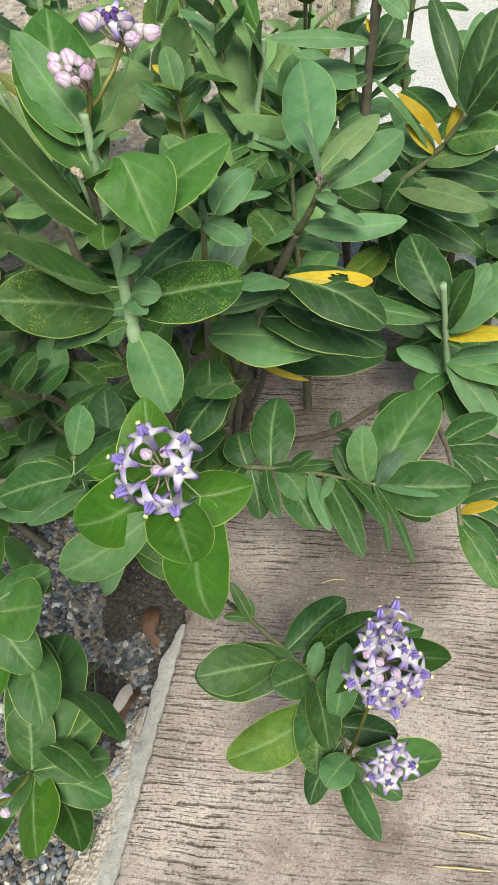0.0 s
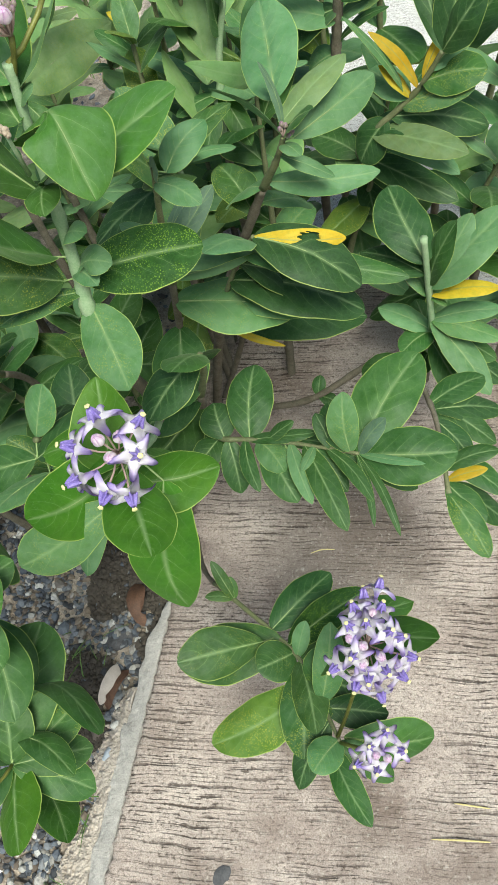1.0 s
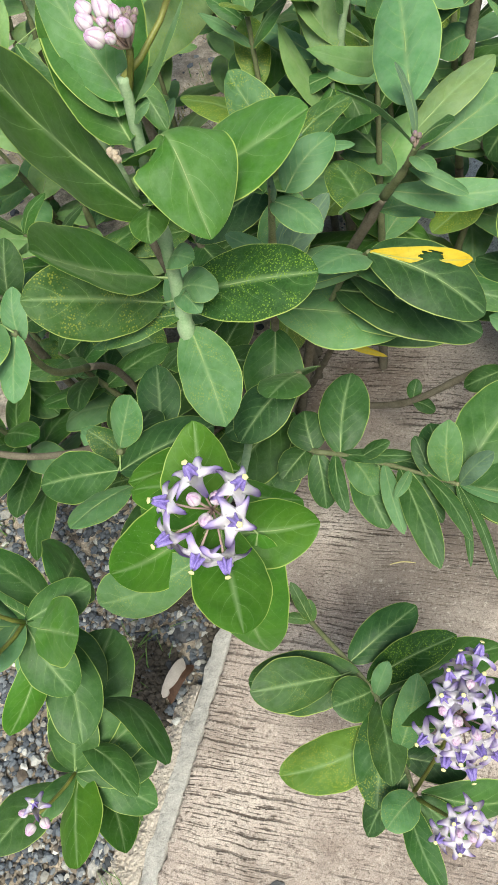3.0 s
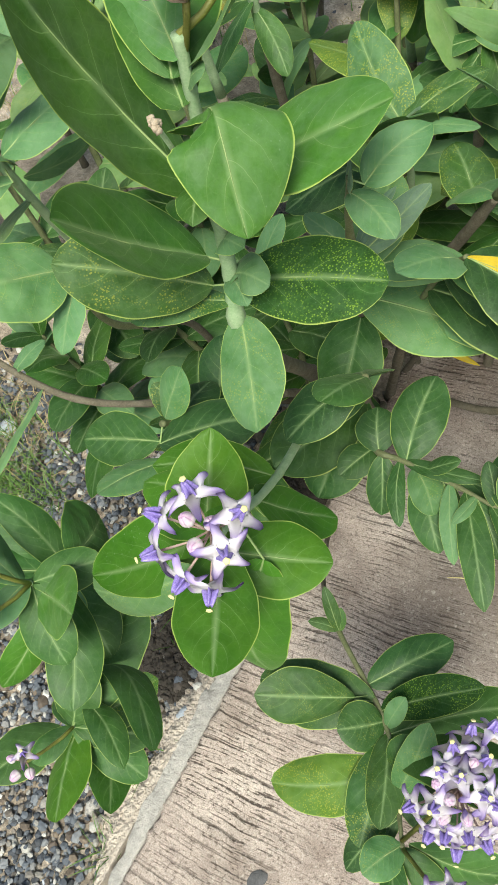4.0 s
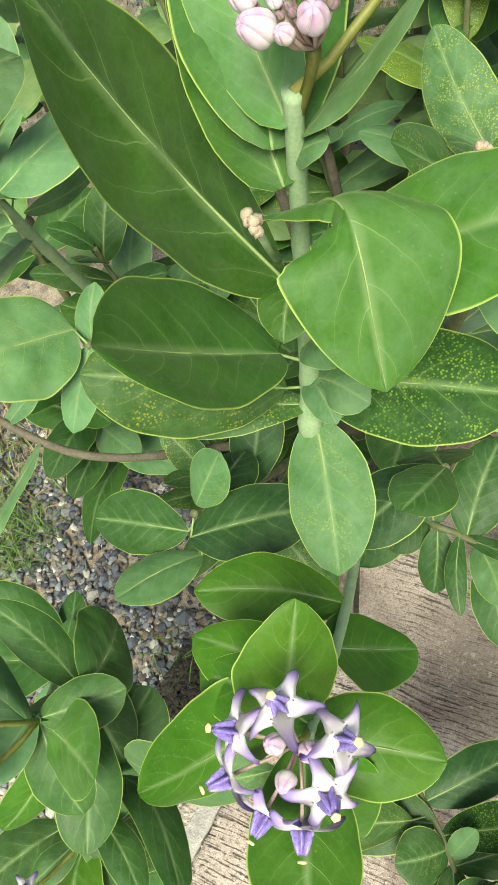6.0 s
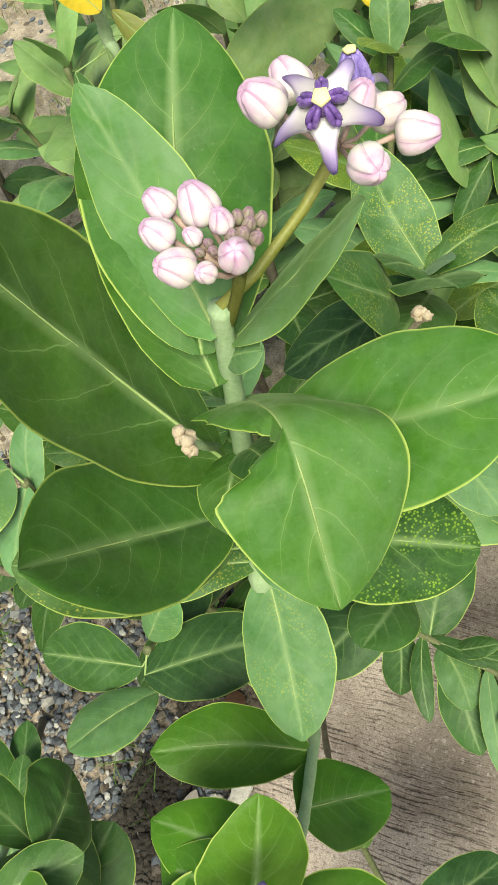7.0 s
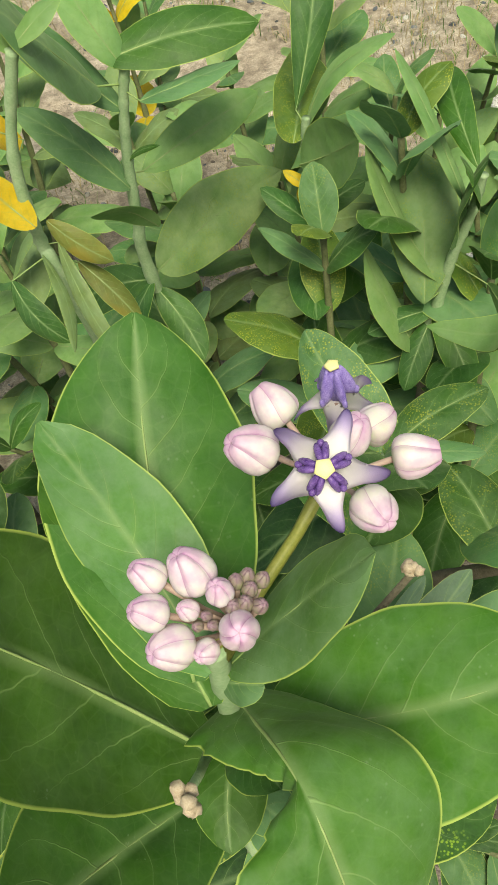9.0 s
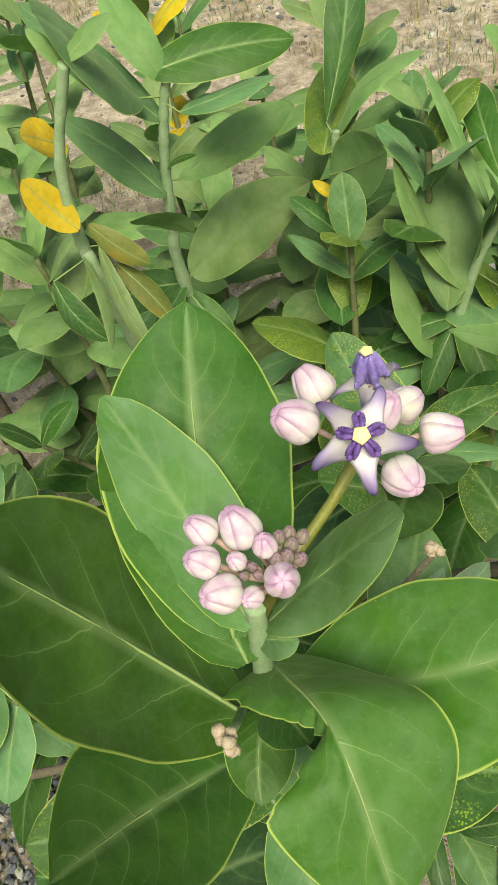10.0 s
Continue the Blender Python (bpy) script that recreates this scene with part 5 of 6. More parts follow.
grow(stalk, [
    (0.925, -78, -29, 0.124, 0.042, 0, 0.03, 0.5, 0.5, 'y'),
    (0.97, -86, -24, 0.123, 0.032, 40, 0.03, 0.5, 0.5, 'w'),
    (0.825, -94, -10, 0.238, 0.048, 50, 0.03, 0.5, 0.5, 'w'),
    (0.73, -103, -6, 0.182, 0.051, 40, 0.03, 0.5, 0.5, 'w'),
    (0.93, 68, 16, 0.083, 0.033, 0, 0.03, 0.5, 0.5, 'y'),
    (0.79, 60, 7, 0.067, 0.034, 0, 0.03, 0.5, 0.5, 'w'),
])
# cut-topped side stalk with paired leaves
stalk = shoot([(0.348, 1.440, -0.050), (0.328, 1.350, 0.175), (0.318, 1.280, 0.351), (0.293, 1.260, 0.607)], 0.009, 0.0055, 0.4, "cut-topped side stalk with paired leaves")
grow(stalk, [
    (0.72, -61, -23, 0.17, 0.059, 0, 0.08, 0.52, 0.5, 'w'),
    (0.665, 150, 16, 0.107, 0.053, 0, 0.08, 0.52, 0.5, 'w'),
    (0.665, -145, 7, 0.08, 0.056, 0, 0.08, 0.52, 0.5, 'd'),
    (0.8, 122, 35, 0.081, 0.045, 0, 0.08, 0.52, 0.5, 'p'),
    (0.72, -37, 5, 0.13, 0.052, 0, 0.08, 0.52, 0.5, 'p'),
    (0.72, -10, 11, 0.121, 0.048, 0, 0.08, 0.52, 0.5, 'w'),
    (0.8, 39, 42, 0.143, 0.057, 0, 0.08, 0.52, 0.5, 'p'),
    (0.825, 37, 42, 0.137, 0.055, 0, 0.08, 0.52, 0.5, 'w'),
    (0.825, 21, 36, 0.174, 0.087, 0, 0.08, 0.52, 0.5, 'w'),
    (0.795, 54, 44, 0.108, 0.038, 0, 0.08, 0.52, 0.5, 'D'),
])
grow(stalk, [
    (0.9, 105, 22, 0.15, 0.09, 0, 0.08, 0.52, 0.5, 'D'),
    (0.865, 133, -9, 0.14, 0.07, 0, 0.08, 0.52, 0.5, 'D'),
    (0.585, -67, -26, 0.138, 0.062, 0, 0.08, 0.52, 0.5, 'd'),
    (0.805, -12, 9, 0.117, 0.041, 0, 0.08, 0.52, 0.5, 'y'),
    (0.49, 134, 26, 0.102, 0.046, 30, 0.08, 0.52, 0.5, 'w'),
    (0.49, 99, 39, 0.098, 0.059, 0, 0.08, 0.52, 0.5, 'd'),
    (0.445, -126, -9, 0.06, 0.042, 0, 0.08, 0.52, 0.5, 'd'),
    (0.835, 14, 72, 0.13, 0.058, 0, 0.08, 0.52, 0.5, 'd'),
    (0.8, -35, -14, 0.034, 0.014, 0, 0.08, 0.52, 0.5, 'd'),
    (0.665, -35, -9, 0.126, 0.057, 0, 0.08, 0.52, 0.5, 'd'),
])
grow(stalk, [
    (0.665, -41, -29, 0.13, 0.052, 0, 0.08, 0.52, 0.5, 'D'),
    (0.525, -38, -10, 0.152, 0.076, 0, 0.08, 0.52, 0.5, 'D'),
])
# tall stalk with long paired leaves and yellow ones
stalk = shoot([(0.300, 1.900, 0.000), (0.270, 1.680, 0.400), (0.238, 1.520, 0.593), (0.320, 1.480, 0.701), (0.360, 1.460, 0.781)], 0.008, 0.004, 0.6, "tall stalk with long paired leaves and yellow ones", STEM_OLD)
grow(stalk, [
    (0.815, -27, 19, 0.103, 0.069, 32, 0.07, 0.52, 0.5, 's'),
    (0.695, -31, 24, 0.129, 0.054, 30, 0.07, 0.52, 0.5, 'S2'),
    (0.65, -7, -14, 0.167, 0.07, 27, 0.07, 0.52, 0.5, 'D'),
    (0.575, -47, 10, 0.191, 0.055, 25, 0.07, 0.52, 0.5, 'o2'),
    (0.575, -46, 14, 0.123, 0.018, 11, 0.07, 0.52, 0.5, 'D'),
    (0.545, -42, -2, 0.178, 0.045, 19, 0.07, 0.52, 0.5, 'w'),
    (0.24, -8, -23, 0.077, 0.073, 26, 0.07, 0.52, 0.5, 'D'),
    (0.41, -45, -4, 0.209, 0.06, 22, 0.07, 0.52, 0.5, 'D'),
    (0.73, 170, 57, 0.179, 0.019, -21, 0.07, 0.52, 0.5, 'p'),
    (0.785, 159, 51, 0.122, 0.023, -30, 0.07, 0.52, 0.5, 'y'),
])
grow(stalk, [
    (0.815, 14, 65, 0.089, 0.021, 25, 0.07, 0.52, 0.5, 'y'),
    (0.74, 169, 50, 0.079, 0.024, -33, 0.07, 0.52, 0.5, 'y'),
    (1.0, 104, 42, 0.191, 0.043, -10, 0.07, 0.52, 0.5, 'D'),
    (1.0, 46, 60, 0.154, 0.07, 12, 0.07, 0.52, 0.5, 'D'),
    (1.0, -14, 61, 0.11, 0.062, 36, 0.07, 0.52, 0.5, 'D'),
    (0.73, 127, 14, 0.089, 0.055, -21, 0.07, 0.52, 0.5, 'w'),
    (1.0, 70, 38, 0.158, 0.051, 2, 0.07, 0.52, 0.5, 'w'),
    (0.64, -174, -56, 0.088, 0.069, -28, 0.07, 0.52, 0.5, 'D'),
    (0.87, 35, 23, 0.108, 0.042, 14, 0.07, 0.52, 0.5, 'w'),
    (0.505, 27, 9, 0.102, 0.047, 17, 0.07, 0.52, 0.5, 'd'),
])
grow(stalk, [
    (0.395, 137, 6, 0.108, 0.063, -22, 0.07, 0.52, 0.5, 'd'),
    (0.24, -90, -22, 0.097, 0.055, 4, 0.07, 0.52, 0.5, 'D'),
])
# grey-brown bare stalk with scattered leaves
stalk = shoot([(0.200, 1.950, -0.030), (0.190, 1.780, 0.400), (0.211, 1.640, 0.578), (0.220, 1.620, 0.724), (0.230, 1.600, 0.839), (0.241, 1.580, 0.956)], 0.011, 0.008, 0.97, "grey-brown bare stalk with scattered leaves", STEM_OLD)
grow(stalk, [
    (0.68, -21, 33, 0.064, 0.029, 28, 0.07, 0.52, 0.5, 'w'),
    (0.76, 41, 34, 0.083, 0.058, 18, 0.07, 0.52, 0.5, 'D'),
    (0.75, -21, 19, 0.068, 0.036, 32, 0.07, 0.52, 0.5, 'D'),
    (0.72, 174, -28, 0.133, 0.063, -31, 0.07, 0.52, 0.5, 'D'),
    (0.815, -169, 17, 0.182, 0.035, -26, 0.07, 0.52, 0.5, 'w'),
    (0.8, 107, 34, 0.042, 0.04, -9, 0.07, 0.52, 0.5, 'w'),
    (0.835, 170, 69, 0.03, 0.015, -31, 0.07, 0.52, 0.5, 'y'),
    (0.68, -174, 23, 0.124, 0.055, -32, 0.07, 0.52, 0.5, 'w'),
    (0.6, -20, 38, 0.11, 0.022, 21, 0.07, 0.52, 0.5, 'd'),
    (0.58, 166, -33, 0.061, 0.058, -32, 0.07, 0.52, 0.5, 'p'),
])
grow(stalk, [
    (0.94, -46, -22, 0.061, 0.026, 20, 0.07, 0.52, 0.5, 'w'),
    (0.94, 165, 22, 0.102, 0.04, -25, 0.07, 0.52, 0.5, 'w'),
])
# thin inner stem with yellowing leaves
stalk = shoot([(-0.130, 1.480, -0.030), (-0.030, 1.360, 0.340), (-0.043, 1.220, 0.545), (0.007, 1.180, 0.707), (0.041, 1.145, 0.784)], 0.007, 0.003, 0.6, "thin inner stem with yellowing leaves", STEM_OLD)
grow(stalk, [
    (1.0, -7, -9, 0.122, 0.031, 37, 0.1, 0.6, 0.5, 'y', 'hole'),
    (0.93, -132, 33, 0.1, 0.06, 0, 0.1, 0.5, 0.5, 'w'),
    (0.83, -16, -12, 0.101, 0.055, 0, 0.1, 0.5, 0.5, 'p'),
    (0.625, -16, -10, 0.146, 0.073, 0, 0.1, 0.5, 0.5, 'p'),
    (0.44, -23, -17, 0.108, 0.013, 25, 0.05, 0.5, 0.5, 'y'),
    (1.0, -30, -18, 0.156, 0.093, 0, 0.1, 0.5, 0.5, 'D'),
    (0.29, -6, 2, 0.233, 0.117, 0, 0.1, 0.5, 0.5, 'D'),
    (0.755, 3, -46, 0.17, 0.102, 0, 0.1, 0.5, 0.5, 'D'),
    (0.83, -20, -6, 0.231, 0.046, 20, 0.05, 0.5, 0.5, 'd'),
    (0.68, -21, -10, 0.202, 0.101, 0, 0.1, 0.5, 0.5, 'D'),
])
# grey-green stalk with paired leaves among other shrubs
stalk = shoot([(-0.322, 1.740, -0.050), (-0.322, 1.670, 0.384), (-0.322, 1.620, 0.767), (-0.315, 1.620, 0.848), (-0.304, 1.620, 0.926), (-0.289, 1.620, 0.992), (-0.277, 1.620, 1.028)], 0.009, 0.005, 0.3, "grey-green stalk with paired leaves among other shrubs")
grow(stalk, [
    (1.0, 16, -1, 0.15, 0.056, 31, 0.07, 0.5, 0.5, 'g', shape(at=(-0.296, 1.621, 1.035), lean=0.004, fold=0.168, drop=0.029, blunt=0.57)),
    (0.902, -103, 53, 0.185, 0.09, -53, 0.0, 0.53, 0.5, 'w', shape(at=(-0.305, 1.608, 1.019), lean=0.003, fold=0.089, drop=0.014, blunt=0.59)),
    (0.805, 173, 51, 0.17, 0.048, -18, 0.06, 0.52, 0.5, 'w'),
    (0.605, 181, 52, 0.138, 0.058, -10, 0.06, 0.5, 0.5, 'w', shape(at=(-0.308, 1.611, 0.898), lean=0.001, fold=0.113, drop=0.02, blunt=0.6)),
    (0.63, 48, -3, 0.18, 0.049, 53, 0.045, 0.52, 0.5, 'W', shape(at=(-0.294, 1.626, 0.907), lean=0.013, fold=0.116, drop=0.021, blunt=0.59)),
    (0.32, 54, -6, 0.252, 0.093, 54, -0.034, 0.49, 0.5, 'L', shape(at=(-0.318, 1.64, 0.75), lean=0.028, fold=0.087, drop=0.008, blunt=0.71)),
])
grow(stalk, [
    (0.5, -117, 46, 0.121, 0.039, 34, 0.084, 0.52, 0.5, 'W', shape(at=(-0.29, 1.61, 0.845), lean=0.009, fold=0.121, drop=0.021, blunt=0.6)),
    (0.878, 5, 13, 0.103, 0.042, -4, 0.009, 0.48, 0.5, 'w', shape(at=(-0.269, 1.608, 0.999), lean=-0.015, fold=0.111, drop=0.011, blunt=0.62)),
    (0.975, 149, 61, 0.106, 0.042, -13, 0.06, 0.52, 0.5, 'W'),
    (0.325, -119, -29, 0.116, 0.046, 20, 0.06, 0.52, 0.5, 'd'),
    (0.315, -51, -39, 0.107, 0.043, 20, 0.06, 0.52, 0.5, 'd'),
    (0.665, -35, 33, 0.07, 0.008, 40, 0.06, 0.52, 0.5, 'g'),
    (0.325, 169, -28, 0.17, 0.068, -20, 0.06, 0.52, 0.5, 'd'),
])
# sickly stalk with yellow and wilted leaves
stalk = shoot([(-0.367, 1.620, -0.050), (-0.367, 1.550, 0.432), (-0.367, 1.500, 0.863), (-0.373, 1.500, 0.936), (-0.361, 1.500, 1.029), (-0.323, 1.500, 1.122)], 0.009, 0.005, 0.3, "sickly stalk with yellow and wilted leaves")
grow(stalk, [
    (0.693, -224, 7, 0.101, 0.036, -23, 0.029, 0.5, 0.5, 'y', shape(at=(-0.355, 1.469, 0.977), lean=0.009, fold=0.107, drop=0.021, blunt=0.56)),
    (0.777, -222, -15, 0.116, 0.04, -80, 0.011, 0.51, 0.5, 'y', shape(at=(-0.364, 1.538, 1.019), lean=-0.025, fold=0.106, drop=0.016, blunt=0.62)),
    (0.635, -14, -40, 0.073, 0.026, 50, 0.068, 0.54, 0.5, 'o', shape(at=(-0.363, 1.509, 0.951), lean=-0.026, fold=0.12, drop=0.021, blunt=0.6)),
    (0.497, -39, -40, 0.081, 0.031, 44, 0.105, 0.54, 0.5, 'd', shape(at=(-0.405, 1.47, 0.915), lean=-0.044, fold=0.137, drop=0.026, blunt=0.6)),
    (0.438, -32, -42, 0.087, 0.027, 6, 0.063, 0.53, 0.5, 'o', shape(at=(-0.349, 1.506, 0.9), lean=0.005, fold=0.122, drop=0.02, blunt=0.6)),
])
grow(stalk, [
    (0.583, -59, -42, 0.136, 0.021, 36, 0.06, 0.53, 0.5, 'o2', shape(at=(-0.358, 1.502, 0.93), lean=-0.001, fold=0.119, drop=0.021, blunt=0.6)),
    (0.985, 165, 55, 0.039, 0.016, -16, 0.06, 0.52, 0.5, 'W'),
    (1.0, 30, 25, 0.054, 0.022, 22, 0.06, 0.52, 0.5, 'W'),
    (0.52, -69, -26, 0.103, 0.021, -59, 0.075, 0.52, 0.5, 'o2', shape(at=(-0.373, 1.49, 0.926), lean=0.009, fold=0.12, drop=0.02, blunt=0.6)),
])
# stalk with rounded olive leaves
stalk = shoot([(-0.128, 1.870, -0.050), (-0.128, 1.800, 0.338), (-0.128, 1.750, 0.676), (-0.128, 1.750, 0.781), (-0.127, 1.750, 0.840), (-0.124, 1.750, 0.863)], 0.009, 0.005, 0.3, "stalk with rounded olive leaves")
grow(stalk, [
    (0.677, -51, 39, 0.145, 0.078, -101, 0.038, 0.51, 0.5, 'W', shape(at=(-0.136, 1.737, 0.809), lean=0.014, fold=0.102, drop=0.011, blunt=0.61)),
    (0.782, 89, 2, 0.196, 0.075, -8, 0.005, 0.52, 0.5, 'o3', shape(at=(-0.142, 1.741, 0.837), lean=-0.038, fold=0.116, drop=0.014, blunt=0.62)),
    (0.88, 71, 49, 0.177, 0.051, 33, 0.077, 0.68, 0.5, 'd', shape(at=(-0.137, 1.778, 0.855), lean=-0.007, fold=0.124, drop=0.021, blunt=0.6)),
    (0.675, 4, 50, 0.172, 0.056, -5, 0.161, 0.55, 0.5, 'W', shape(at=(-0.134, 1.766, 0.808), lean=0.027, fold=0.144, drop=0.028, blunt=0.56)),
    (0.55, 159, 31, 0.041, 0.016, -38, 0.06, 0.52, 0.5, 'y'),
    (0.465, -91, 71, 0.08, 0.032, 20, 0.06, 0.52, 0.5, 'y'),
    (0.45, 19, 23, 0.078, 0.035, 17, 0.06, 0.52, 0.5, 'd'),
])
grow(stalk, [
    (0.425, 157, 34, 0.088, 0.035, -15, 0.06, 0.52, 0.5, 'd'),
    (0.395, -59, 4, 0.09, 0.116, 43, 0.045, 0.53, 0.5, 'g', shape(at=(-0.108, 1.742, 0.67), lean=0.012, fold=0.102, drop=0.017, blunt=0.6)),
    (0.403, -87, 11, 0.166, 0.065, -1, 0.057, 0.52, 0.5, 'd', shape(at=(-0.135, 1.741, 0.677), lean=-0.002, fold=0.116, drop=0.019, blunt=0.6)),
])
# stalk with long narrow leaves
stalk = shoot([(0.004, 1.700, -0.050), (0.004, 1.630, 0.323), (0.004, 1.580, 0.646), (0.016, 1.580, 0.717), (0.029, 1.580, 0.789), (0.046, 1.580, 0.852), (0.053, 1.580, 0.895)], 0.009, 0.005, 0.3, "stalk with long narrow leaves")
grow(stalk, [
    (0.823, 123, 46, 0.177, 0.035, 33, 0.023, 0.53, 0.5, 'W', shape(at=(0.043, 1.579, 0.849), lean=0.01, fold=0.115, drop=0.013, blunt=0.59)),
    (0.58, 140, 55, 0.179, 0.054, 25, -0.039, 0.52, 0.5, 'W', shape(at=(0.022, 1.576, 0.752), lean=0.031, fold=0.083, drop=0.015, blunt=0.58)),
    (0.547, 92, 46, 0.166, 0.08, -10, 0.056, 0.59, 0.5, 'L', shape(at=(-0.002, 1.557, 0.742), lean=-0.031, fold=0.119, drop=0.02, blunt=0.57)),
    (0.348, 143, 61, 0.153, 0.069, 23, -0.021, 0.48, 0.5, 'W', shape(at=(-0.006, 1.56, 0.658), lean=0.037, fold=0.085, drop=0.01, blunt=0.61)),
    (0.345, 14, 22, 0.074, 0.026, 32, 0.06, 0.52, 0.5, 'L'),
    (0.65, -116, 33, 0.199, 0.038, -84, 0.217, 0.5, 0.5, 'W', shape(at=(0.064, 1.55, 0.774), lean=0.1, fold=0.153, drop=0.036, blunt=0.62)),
])
grow(stalk, [
    (0.983, 96, 7, 0.158, 0.036, -17, 0.12, 0.6, 0.5, 'g', shape(at=(0.05, 1.59, 0.893), lean=0.024, fold=0.134, drop=0.031, blunt=0.6)),
    (0.855, -118, 63, 0.1, 0.04, -51, 0.06, 0.52, 0.5, 'g'),
    (0.475, -168, -11, 0.084, 0.033, -14, 0.06, 0.52, 0.5, 'd'),
    (0.4, -119, -35, 0.089, 0.036, -5, 0.06, 0.52, 0.5, 'd'),
    (0.475, -65, -32, 0.105, 0.042, 7, 0.06, 0.52, 0.5, 'g'),
    (0.71, -72, 75, 0.14, 0.07, 50, 0.06, 0.52, 0.5, 'd'),
])
# shoot with pale spotted leaves behind the flowers
stalk = shoot([(-0.100, 1.500, -0.030), (-0.100, 1.420, 0.450), (-0.051, 1.330, 0.694), (-0.058, 1.330, 0.786)], 0.008, 0.004, 0.4, "shoot with pale spotted leaves behind the flowers")
grow(stalk, [
    (0.958, 124, 24, 0.15, 0.071, -31, 0.028, 0.46, 0.5, 'S2', shape(at=(-0.052, 1.331, 0.78), lean=0.027, fold=0.046, drop=0.017, blunt=0.55)),
    (0.985, -127, 50, 0.09, 0.054, 0, 0.06, 0.5, 0.5, 'd'),
    (1.0, -34, 54, 0.05, 0.03, 0, 0.06, 0.5, 0.5, 'b'),
    (0.865, -175, 4, 0.075, 0.037, 0, 0.06, 0.5, 0.5, 'd'),
    (0.89, -114, 57, 0.183, 0.086, -48, 0.103, 0.49, 0.5, 's', shape(at=(-0.089, 1.315, 0.762), lean=0.081, fold=0.207, drop=0.005, blunt=0.6)),
    (0.855, -150, -8, 0.162, 0.081, 0, 0.06, 0.5, 0.5, 'D'),
    (1.0, 22, 24, 0.112, 0.05, 0, 0.06, 0.5, 0.5, 's'),
    (0.95, -2, 8, 0.091, 0.027, 0, 0.06, 0.5, 0.5, 'w'),
])
grow(stalk, [
    (0.9, -74, 50, 0.15, 0.082, 0, 0.06, 0.5, 0.5, 'd'),
    (0.85, -103, 33, 0.14, 0.07, 0, 0.06, 0.5, 0.5, 'd'),
])

# ---- wilder growth behind and between, seeded ----
def wild_stalk(x, y, height, lean, az, seed, kinds, label, first=0.30, pairs=9, size=0.155):
    """A stalk with crosswise pairs of leaves, the lower ones larger and hanging."""
    rng = random.Random(seed)
    dx, dy = math.cos(radians(az)) * lean, math.sin(radians(az)) * lean
    pts = [(x, y, -0.06)]
    for k in (0.35, 0.7, 1.0):
        pts.append((x + dx * k ** 1.3 + rng.uniform(-0.02, 0.02), y + dy * k ** 1.3 + rng.uniform(-0.02, 0.02), height * k))
    stalk = shoot(pts, 0.008 + 0.004 * height, 0.0038, 0.35, label, STEM_OLD, "stalks of other shrubs")
    turn = rng.uniform(0, 180)
    rows = []
    for i in range(pairs):
        s = first + (1 - first) * i / (pairs - 1)
        young = i / (pairs - 1)
        for side in (0, 180):
            if rng.random() < 0.12:
                continue
            ln = size * (1.05 - 0.45 * young ** 2) * rng.uniform(0.85, 1.15)
            rows.append((s, turn + 90 * i + side + rng.uniform(-18, 18), -12 + 62 * young ** 1.2 + rng.uniform(-14, 14), ln, ln * rng.uniform(0.42, 0.58), rng.uniform(-18, 18), rng.uniform(0.03, 0.12), 0.52, 0.5, rng.choice(kinds)))
    grow(stalk, rows)
    return stalk


